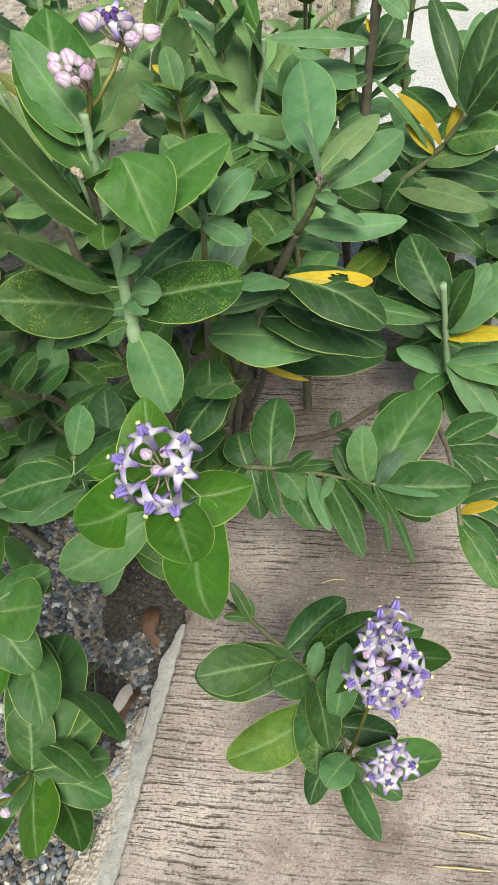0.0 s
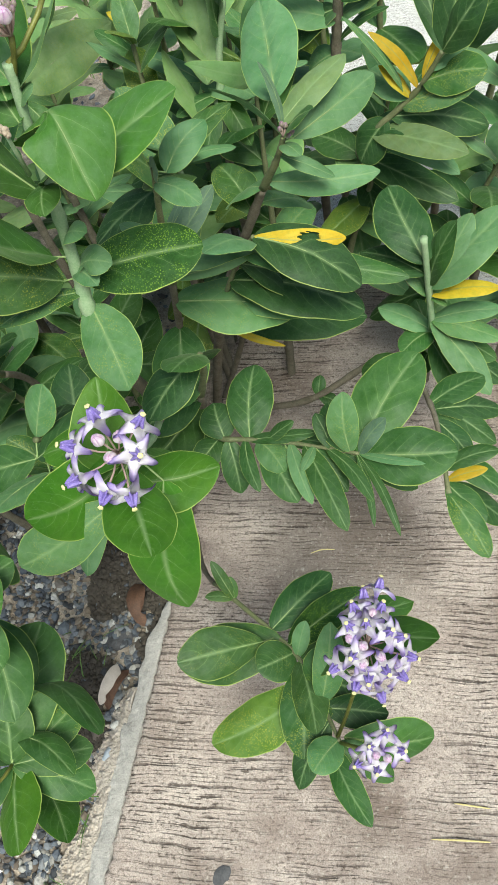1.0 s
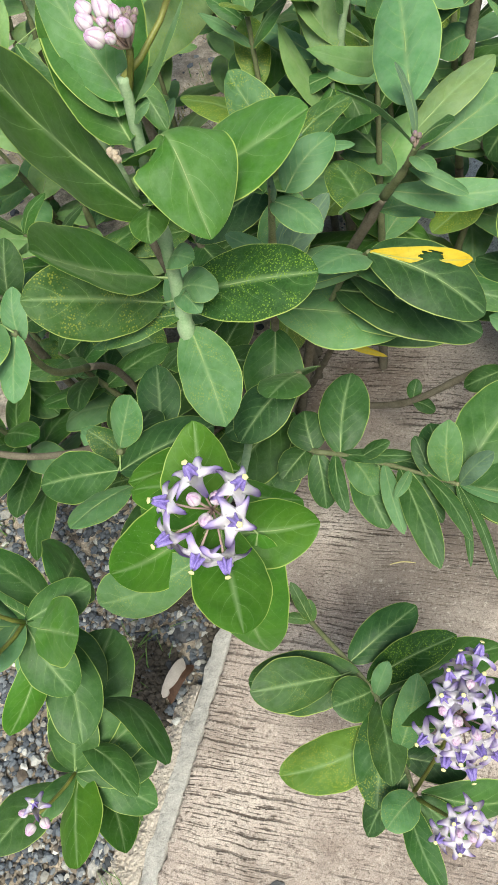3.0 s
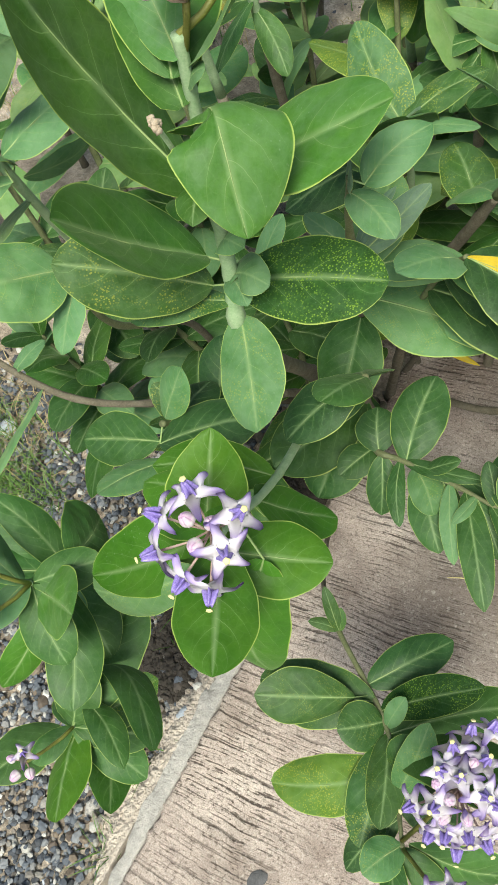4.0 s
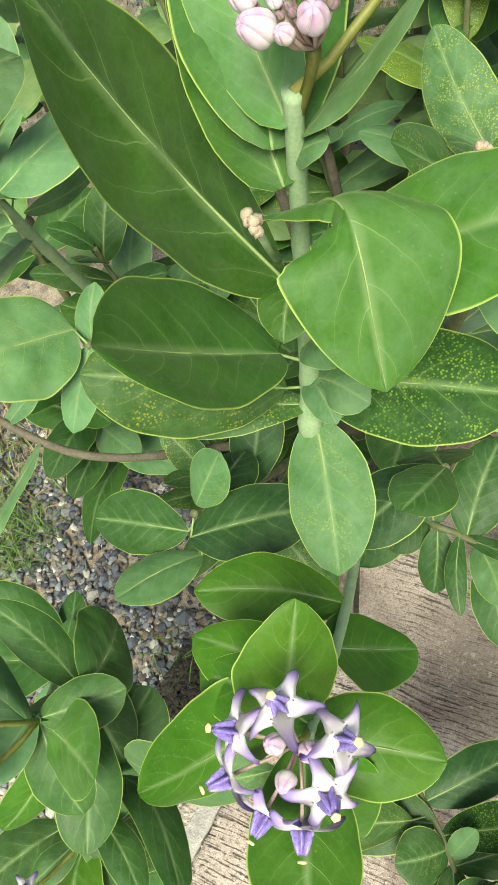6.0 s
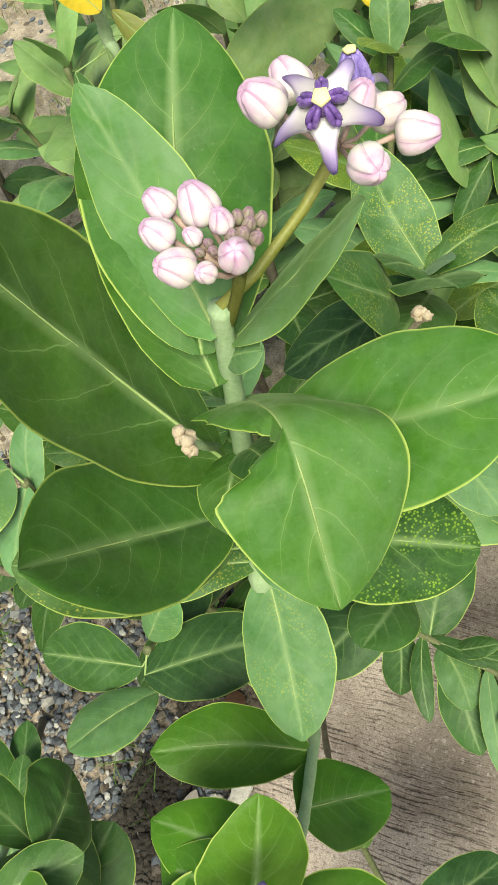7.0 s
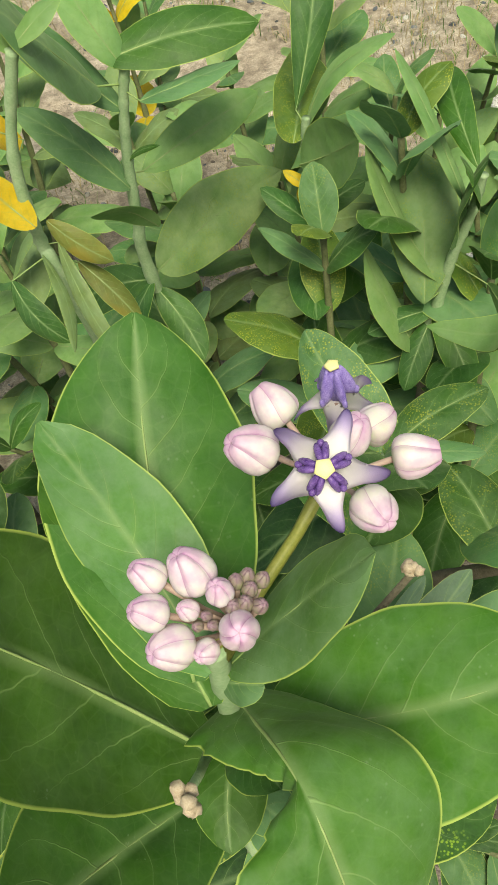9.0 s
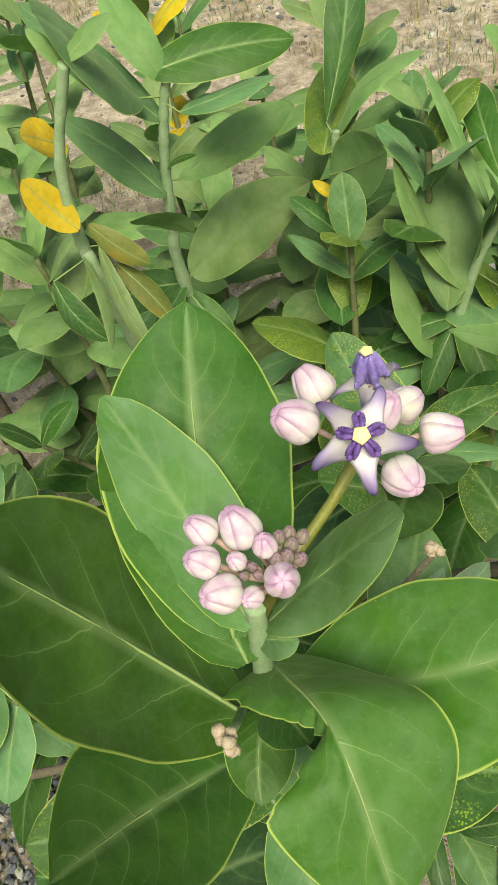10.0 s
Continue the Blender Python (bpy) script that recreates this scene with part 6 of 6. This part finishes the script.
MID_KINDS = ["d", "w", "W", "g", "p", "w", "o3"]
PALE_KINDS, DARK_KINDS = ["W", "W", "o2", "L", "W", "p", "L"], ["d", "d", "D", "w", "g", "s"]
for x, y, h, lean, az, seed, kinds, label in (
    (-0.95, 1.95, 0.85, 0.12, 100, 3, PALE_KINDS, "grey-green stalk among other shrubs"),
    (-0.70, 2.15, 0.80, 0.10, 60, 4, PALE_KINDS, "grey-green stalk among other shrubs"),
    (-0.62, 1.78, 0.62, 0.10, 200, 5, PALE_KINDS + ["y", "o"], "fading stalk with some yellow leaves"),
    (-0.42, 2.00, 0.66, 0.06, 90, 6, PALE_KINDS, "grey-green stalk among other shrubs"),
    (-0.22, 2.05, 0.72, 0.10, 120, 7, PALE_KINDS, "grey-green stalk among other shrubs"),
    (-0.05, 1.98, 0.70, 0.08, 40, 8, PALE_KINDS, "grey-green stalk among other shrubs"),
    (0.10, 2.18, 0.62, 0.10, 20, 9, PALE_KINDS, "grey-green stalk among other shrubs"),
    (-0.30, 1.70, 0.50, 0.08, 160, 10, DARK_KINDS, "dark leafy stalk in the shade of the shrub"),
    (-0.08, 1.68, 0.55, 0.10, 80, 11, MID_KINDS, "dark leafy stalk in the shade of the shrub"),
    (0.06, 1.72, 0.66, 0.10, 60, 12, MID_KINDS, "dark leafy stalk in the shade of the shrub"),
    (-0.48, 1.58, 0.48, 0.12, 180, 13, DARK_KINDS, "dark leafy stalk in the shade of the shrub"),
    (0.20, 1.62, 0.60, 0.12, 10, 14, MID_KINDS, "dark leafy stalk in the shade of the shrub"),
    (0.36, 1.55, 0.62, 0.14, -30, 15, DARK_KINDS, "dark leafy stalk leaning over the slab"),
    (0.42, 1.75, 0.80, 0.12, 30, 16, MID_KINDS, "tall leafy stalk over the pale pavement"),
    (0.50, 1.42, 0.58, 0.10, -20, 17, DARK_KINDS, "leafy stalk leaning over the slab"),
    (-0.10, 1.56, 0.80, 0.06, 100, 18, MID_KINDS, "leafy inner stalk of the shrub"),
    (0.04, 1.50, 0.74, 0.08, 60, 19, MID_KINDS, "leafy inner stalk of the shrub"),
    (-1.25, 1.60, 0.70, 0.12, 170, 20, PALE_KINDS, "grey-green stalk beside the gravel"),
    (-0.72, 1.40, 0.75, 0.08, 150, 21, ["w", "w", "d", "g"], "grey-green stalk beside the gravel"),
    (-1.05, 2.60, 0.80, 0.10, 70, 22, PALE_KINDS, "grey-green stalk among other shrubs"),
    (-0.55, 2.60, 0.55, 0.10, 70, 23, PALE_KINDS, "low grey-green stalk on sandy soil"),
    (-0.42, 1.30, 0.46, 0.08, 190, 24, DARK_KINDS, "low dark leafy stalk under the shrub"),
    (-0.54, 1.38, 0.50, 0.10, 170, 25, DARK_KINDS, "low dark leafy stalk under the shrub"),
    (-0.36, 1.16, 0.36, 0.06, 250, 26, DARK_KINDS, "low dark leafy stalk under the shrub"),
    (-0.26, 1.28, 0.48, 0.06, 120, 27, DARK_KINDS, "low dark leafy stalk under the shrub"),
    (-0.62, 1.24, 0.40, 0.08, 180, 28, ["w", "d", "g"], "low leafy stalk beside the gravel"),
    (-0.52, 1.66, 0.74, 0.06, 120, 29, PALE_KINDS, "grey-green stalk among other shrubs"),
    (-0.80, 1.72, 0.78, 0.06, 100, 30, PALE_KINDS + ["o"], "grey-green stalk among other shrubs"),
    (-0.14, 1.84, 0.66, 0.08, 110, 31, PALE_KINDS, "grey-green stalk among other shrubs"),
    (0.02, 1.82, 0.74, 0.08, 70, 32, PALE_KINDS, "grey-green stalk among other shrubs"),
    (-0.36, 1.88, 0.60, 0.08, 100, 33, PALE_KINDS, "grey-green stalk among other shrubs"),
    (-0.85, 2.35, 0.76, 0.10, 60, 34, PALE_KINDS, "grey-green stalk among other shrubs"),
    (-0.50, 2.30, 0.70, 0.10, 90, 35, PALE_KINDS + ["o3", "y"], "fading stalk among other shrubs"),
    (-0.18, 2.42, 0.66, 0.10, 80, 36, PALE_KINDS, "grey-green stalk among other shrubs"),
    (-1.15, 2.10, 0.80, 0.10, 110, 37, PALE_KINDS, "grey-green stalk among other shrubs"),
    (-0.75, 1.95, 0.70, 0.08, 20, 38, PALE_KINDS, "grey-green stalk among other shrubs"),
    (-0.10, 2.10, 0.78, 0.06, 100, 39, PALE_KINDS, "grey-green stalk among other shrubs"),
    (0.34, 1.90, 0.90, 0.10, 60, 40, MID_KINDS, "tall leafy stalk over the pale pavement"),
    (0.24, 1.78, 0.84, 0.06, 100, 41, MID_KINDS, "tall leafy stalk over the pale pavement"),
    (0.50, 1.66, 0.80, 0.08, 20, 42, MID_KINDS, "tall leafy stalk over the pale pavement"),
    (0.14, 1.90, 0.86, 0.08, 80, 43, MID_KINDS, "tall leafy stalk over the pale pavement"),
    (0.56, 1.90, 0.92, 0.10, 20, 44, MID_KINDS, "tall leafy stalk with a yellow leaf"),
    (0.02, 1.62, 0.90, 0.05, 120, 45, MID_KINDS, "leafy inner stalk of the shrub"),
    (-1.12, 1.80, 0.78, 0.10, 150, 46, ["w", "w", "d", "W"], "grey-green stalk beside the gravel"),
):
    wild_stalk(x, y, h, lean, az, seed, kinds, label)


# ---- slab edge: mortar band, crumbled spill ----
def edge_band(v0, v1, u0, u1, z0, z1, rough, seed, nu=8, nv=120):
    """A strip along the slab's broken edge, u counted outwards from it."""
    bm = bmesh.new()
    rows = []
    for j in range(nv + 1):
        v = v0 + (v1 - v0) * j / nv
        taper = min(1.0, 6 * min(j, nv - j) / nv)
        row = []
        for i in range(nu + 1):
            k = i / nu
            u = u0 + (u1 - u0) * k * (0.70 + 0.45 * noise.noise((v * 9, seed, 0)) + 0.16 * noise.noise((v * 23, seed, 7))) * (0.4 + 0.6 * taper)
            q = CORNER + EDGE * v - ACROSS * u
            u += 0.012 * k * noise.noise((v * 45, seed, 3)) + 0.006 * k * noise.noise((v * 130, seed, 5))
            z = z0 + (z1 - z0) * k ** 1.6 + rough * (noise.noise((q.x * 40, q.y * 40, seed)) + 0.8 * noise.noise((q.x * 130, q.y * 130, seed)) + 0.4 * noise.noise((q.x * 300, q.y * 300, seed))) * (0.3 + k)
            row.append(bm.verts.new((q.x + (0.002 * noise.noise((v * 70, k, seed)) if i == 0 else 0), q.y, z)))
        rows.append(row)
    for j in range(nv):
        for i in range(nu):
            bm.faces.new((rows[j][i + 1], rows[j][i], rows[j + 1][i], rows[j + 1][i + 1]))
    low = [[bm.verts.new((r[k].co.x, r[k].co.y, -0.10)) for k in (0, -1)] for r in rows]
    for j in range(nv):
        bm.faces.new((rows[j][0], low[j][0], low[j + 1][0], rows[j + 1][0]))
        bm.faces.new((rows[j][-1], rows[j + 1][-1], low[j + 1][1], low[j][1]))
    return bm


tagged(part("mortar_band", edge_band(0.38, 1.02, 0.0035, 0.052, -0.007, -0.014, 0.0022, 1, 16, 300), MORTAR), "grey cracked mortar band along the slab edge", "mortar", kind="structure")
tagged(part("concrete_spill", edge_band(0.38, 0.84, 0.036, 0.125, -0.014, -0.060, 0.010, 2, 40, 300), SPILL, smooth=False), "crumbled pale concrete spill beside the slab", "concrete spill", kind="structure")


# ---- gravel ----
def pebbles(name, count, place, sizes, mat, label, seed, flat=0.6):
    rng = np.random.default_rng(seed)
    phi = (1 + 5 ** 0.5) / 2
    ico = np.array([(-1, phi, 0), (1, phi, 0), (-1, -phi, 0), (1, -phi, 0), (0, -1, phi), (0, 1, phi), (0, -1, -phi), (0, 1, -phi), (phi, 0, -1), (phi, 0, 1), (-phi, 0, -1), (-phi, 0, 1)]) / 1.9
    tri = np.array([(0, 11, 5), (0, 5, 1), (0, 1, 7), (0, 7, 10), (0, 10, 11), (1, 5, 9), (5, 11, 4), (11, 10, 2), (10, 7, 6), (7, 1, 8), (3, 9, 4), (3, 4, 2), (3, 2, 6), (3, 6, 8), (3, 8, 9), (4, 9, 5), (2, 4, 11), (6, 2, 10), (8, 6, 7), (9, 8, 1)])
    verts, faces = [], []
    made = 0
    while made < count:
        spot = place(rng)
        if spot is None:
            continue
        x, y, lift = spot
        r = sizes(rng)
        shape = ico * (1 + rng.uniform(-0.28, 0.28, (12, 3))) * r * np.array([1, rng.uniform(0.6, 0.95), flat * rng.uniform(0.7, 1.2)])
        a, b = rng.uniform(0, 6.28), rng.normal(0, 0.35)
        ca, sa, cb, sb = math.cos(a), math.sin(a), math.cos(b), math.sin(b)
        rot = np.array([[ca, -sa, 0], [sa, ca, 0], [0, 0, 1]]) @ np.array([[1, 0, 0], [0, cb, -sb], [0, sb, cb]])
        verts.append(shape @ rot.T + (x, y, ground_height(x, y) + lift + r * 0.2))
        faces.append(tri + 12 * made)
        made += 1
    me = bpy.data.meshes.new(name)
    me.from_pydata(np.concatenate(verts).tolist(), [], np.concatenate(faces).tolist())
    me.materials.append(mat)
    return tagged(new(name, me), label, "gravel", kind="stuff")


def edge_x(y):
    return CORNER.x + 0.2906 * y


def near_gravel(rng):
    x, y = rng.uniform(-1.35, -0.2), rng.uniform(0.1, 1.5)
    if x > edge_x(y) - (0.05 if y < 0.8 else 0.03) or rng.random() < max(0, (y - 1.15) * 2.2) + max(0, noise.noise((x * 5, y * 5, 3)) * 0.5):
        return None
    return x, y, rng.uniform(-0.002, 0.012)


def far_gravel(rng):
    x, y = rng.uniform(-2.2, 0.7), rng.uniform(1.3, 4.5)
    if x > edge_x(y) - 0.02 or noise.noise((x * 2.2, y * 2.2, 6)) < -0.05 + rng.uniform(-0.3, 0.3):
        return None
    return x, y, -0.003


pebbles("gravel", 16000, near_gravel, lambda r: 0.0050 + 0.0062 * r.random() ** 2 + (0.006 if r.random() < 0.03 else 0), PEBBLE, "mixed blue-grey and brown crushed gravel", 1)
def crumb_place(rng):
    y = rng.uniform(0.66, 1.22)
    x = edge_x(y) - rng.uniform(0.028, 0.22)
    return (x, y, rng.uniform(0.006, 0.018)) if noise.noise((x * 9, y * 9, 5)) > -0.12 else None


pebbles("soil_crumbs", 4200, crumb_place, lambda r: 0.0035 + 0.007 * r.random() ** 2, HUMUS, "dark damp soil crumbs beside the slab edge", 8)
pebbles("grit", 5200, far_gravel, lambda r: 0.004 + 0.013 * r.random() ** 4, PEBBLE, "loose stones and grit on sandy soil", 2)


# ---- grass ----
def blades(name, count, place, lo, hi, mat, label, seed):
    rng = np.random.default_rng(seed)
    verts, faces, n = [], [], 0
    while n < count:
        spot = place(rng)
        if spot is None:
            continue
        x, y = spot
        h, a, bend, w = rng.uniform(lo, hi), rng.uniform(0, 6.28), rng.uniform(0.2, 1.1), rng.uniform(0.0008, 0.0020)
        z = ground_height(x, y)
        c, s = math.cos(a), math.sin(a)
        k0 = len(verts)
        for k in (0, 0.4, 0.75):
            o, zz, ww = bend * h * k * k, h * k * (1 - 0.35 * bend * k), w * (1 - 0.5 * k)
            verts += [(x + c * o - s * ww, y + s * o + c * ww, z + zz), (x + c * o + s * ww, y + s * o - c * ww, z + zz)]
        verts.append((x + c * bend * h, y + s * bend * h, z + h * (1 - 0.35 * bend)))
        faces += [(k0, k0 + 1, k0 + 3, k0 + 2), (k0 + 2, k0 + 3, k0 + 5, k0 + 4), (k0 + 4, k0 + 5, k0 + 6)]
        n += 1
    me = bpy.data.meshes.new(name)
    me.from_pydata(verts, [], faces)
    me.materials.append(mat)
    return tagged(new(name, me), label, "grass", kind="stuff")


def tufts(spots):
    def place(rng):
        cx, cy, r = spots[rng.integers(len(spots))]
        return cx + rng.normal(0, r), cy + rng.normal(0, r)
    return place


def dry_place(rng):
    x, y = rng.uniform(-1.8, 0.4), rng.uniform(2.2, 4.6)
    return None if x > edge_x(y) - 0.03 or noise.noise((x * 2.5, y * 2.5, 9)) < 0.0 else (x, y)


blades("grass", 1700, tufts([(-1.02, 1.14, 0.07), (-1.12, 1.22, 0.06), (-0.92, 1.06, 0.05), (-1.25, 1.05, 0.08), (-0.88, 0.35, 0.05), (-1.05, 0.95, 0.05)]), 0.03, 0.09, GRASS, "green grass tufts in the gravel", 3)
blades("grass_wisps", 60, tufts([(-0.49, 0.44, 0.02), (-0.45, 0.62, 0.03), (-0.50, 0.90, 0.04)]), 0.03, 0.09, GRASS, "thin grass wisps at the slab edge", 4)
blades("dry_grass", 600, tufts([(-1.15, 1.15, 0.10), (-1.3, 1.3, 0.1), (-1.0, 1.3, 0.1)]), 0.03, 0.08, DRYGRASS, "dry straw-coloured grass on the soil", 5)
blades("far_grass", 4200, dry_place, 0.02, 0.07, DRYGRASS, "sparse dry grass on the sandy ground", 6)
blades("far_green_grass", 2600, dry_place, 0.02, 0.06, GRASS, "sparse green grass on the sandy ground", 7)


# ---- single stones and litter ----
def rock(name, x, y, size, squash, mat, label, seed, turn=0.0, z=None, smooth=False):
    bm = bmesh.new()
    bmesh.ops.create_icosphere(bm, subdivisions=3, radius=1.0)
    for v in bm.verts:
        k = 1 + 0.30 * noise.noise(v.co * 1.3 + Vector((seed, 0, 0))) + 0.14 * noise.noise(v.co * 3.6 + Vector((0, seed, 0)))
        v.co = Vector((v.co.x, v.co.y * 0.72, v.co.z * squash)) * k * size
    ob = tagged(part(name, bm, mat, None, "", smooth), label, "stone")
    ob.matrix_world = pose(x, y, (ground_height(x, y) if z is None else z) + 0.35 * squash * size, 0, 0, turn)
    return ob


rock("white_stone", -0.875, 0.515, 0.026, 0.7, CHALK, "rough white stone lying in the gravel", 3, 20)
rock("white_stone", -0.84, 0.42, 0.017, 0.7, CHALK, "small white stone lying in the gravel", 5, 70)
rock("flat_rock", -1.066, 1.244, 0.038, 0.32, BLUESTONE, "flat pale blue-grey rock in the grass", 8, 15, None, True)
rock("dark_stone", -1.206, 1.369, 0.022, 0.8, DARKSTONE, "small dark stone on the sandy soil", 9, 0)
rock("slate_stone", -0.405, 0.938, 0.032, 0.3, DARKSTONE, "dark slate lump beside the slab edge", 12, 30)
rock("grey_stone", -0.414, 0.700, 0.017, 0.45, BLUESTONE, "angular grey stone by the broken slab edge", 14, 50, -0.03)
rock("grey_stone", -0.402, 0.752, 0.011, 0.5, CHALK, "pale chip of stone by the slab edge", 15, 10, -0.03)
rock("mortar_spot", -0.207, 0.47, 0.017, 0.09, DARKSTONE, "dark grey mortar spot stuck on the concrete", 31, 40, 0.0)
for i, (x, y) in enumerate(((-0.60, 0.36), (-0.72, 0.62), (-0.56, 0.50), (-0.66, 0.86), (-0.80, 0.80), (-0.58, 0.72))):
    rock("gravel_stone", x, y, 0.012 + 0.003 * (i % 3), 0.6, (BLUESTONE, SPILL, MORTAR)[i % 3], "larger loose stone lying in the gravel", 20 + i, 40 * i)


def curled_leaf(name, x, y, z, length, width, mat, label, turn, seed, pitch=0.0, roll=0.0):
    bm, centre = leaf_surface(length, width, 0.30, 0.5, 0.5, seed in (1, 3), 900 + seed, 12, 8)
    ob = tagged(part(name, bm, mat), label, "dead leaf")
    ob.matrix_world = pose(x, y, z, roll, pitch, turn)
    return ob


curled_leaf("dead_leaf", -0.440, 0.80, -0.045, 0.085, 0.036, WHITELEAF, "curled bleached dead leaf on the soil", 62, 1, -8, 35)
curled_leaf("dead_leaf", -0.425, 0.79, -0.050, 0.085, 0.045, BROWNLEAF, "dark brown dead leaf on the soil", 58, 2, -5, -20)
curled_leaf("dead_leaf", -0.345, 0.95, -0.045, 0.10, 0.05, BROWNLEAF, "dark brown dead leaf on the soil", 100, 3)
curled_leaf("dead_leaf", -0.47, 0.50, -0.055, 0.05, 0.03, BROWNLEAF, "crumbled brown leaf beside the slab edge", 20, 4)
curled_leaf("fallen_leaf", -1.12, 1.11, -0.05, 0.075, 0.035, LEAF["y"], "fallen yellow leaf in the grass", 150, 5)
curled_leaf("fallen_leaf", -1.0, 0.70, -0.045, 0.10, 0.045, LEAF["y"], "fallen yellow leaf on the gravel", 10, 6)


def stalk_bit(name, pts, r, mat, label, category):
    bm = bmesh.new()
    n = 14
    tube(bm, [along_curve(pts, i / n) for i in range(n + 1)], [r * (1 - 0.5 * abs(2 * i / n - 1) ** 3) for i in range(n + 1)], 6)
    return tagged(part(name, bm, mat), label, category)


stalk_bit("straw", [(0.205, 0.535, 0.004), (0.23, 0.528, 0.008), (0.262, 0.52, 0.004)], 0.0016, STRAW, "yellow curved straw on the concrete", "straw")
stalk_bit("straw", [(0.155, 0.485, 0.004), (0.20, 0.478, 0.009), (0.25, 0.47, 0.004)], 0.0017, STRAW, "yellow curved straw on the concrete", "straw")
stalk_bit("twig", [(0.025, 1.034, 0.004), (0.05, 1.037, 0.007), (0.075, 1.034, 0.004)], 0.0014, STRAW, "thin pale twig on the concrete", "twig")


# ---- small dried remains on the flowering stalk ----
def spent_cluster(stalk, top, foot, mat_stem, seed):
    """A short flower stem whose flowers have dropped, with a knot of dry scars at its end."""
    o = Vector(POINTS[stalk.name][0])
    a, b = Vector(foot) - o, Vector(top) - o
    bm = bmesh.new()
    tube(bm, [a, a.lerp(b, 0.5) + Vector((0, 0, -0.003)), b], [0.0027, 0.0021, 0.0020], 7)
    stem = part("spent_peduncle", bm, mat_stem, stalk, "short bare flower stem with dry scars")
    rng = random.Random(seed)
    bm = bmesh.new()
    for k in range(7):
        r = bmesh.ops.create_icosphere(bm, subdivisions=2, radius=1.0)
        off = b + Vector((rng.uniform(-1, 1), rng.uniform(-1, 1), rng.uniform(-0.6, 0.8))) * 0.0040
        for v in r["verts"]:
            v.co = off + v.co * 0.0030 * (1 + 0.4 * noise.noise(v.co * 2 + Vector((k, 0, 0))))
    part("dry_knot", bm, DRY, stem, "pale brown dried flower scars")


spent_cluster(TALL, (-0.144, 0.976, 1.118), (-0.152, 1.008, 1.046), STEM, 1)
spent_cluster(TALL, (-0.051, 1.100, 1.036), (-0.106, 1.070, 0.966), BARK, 3)
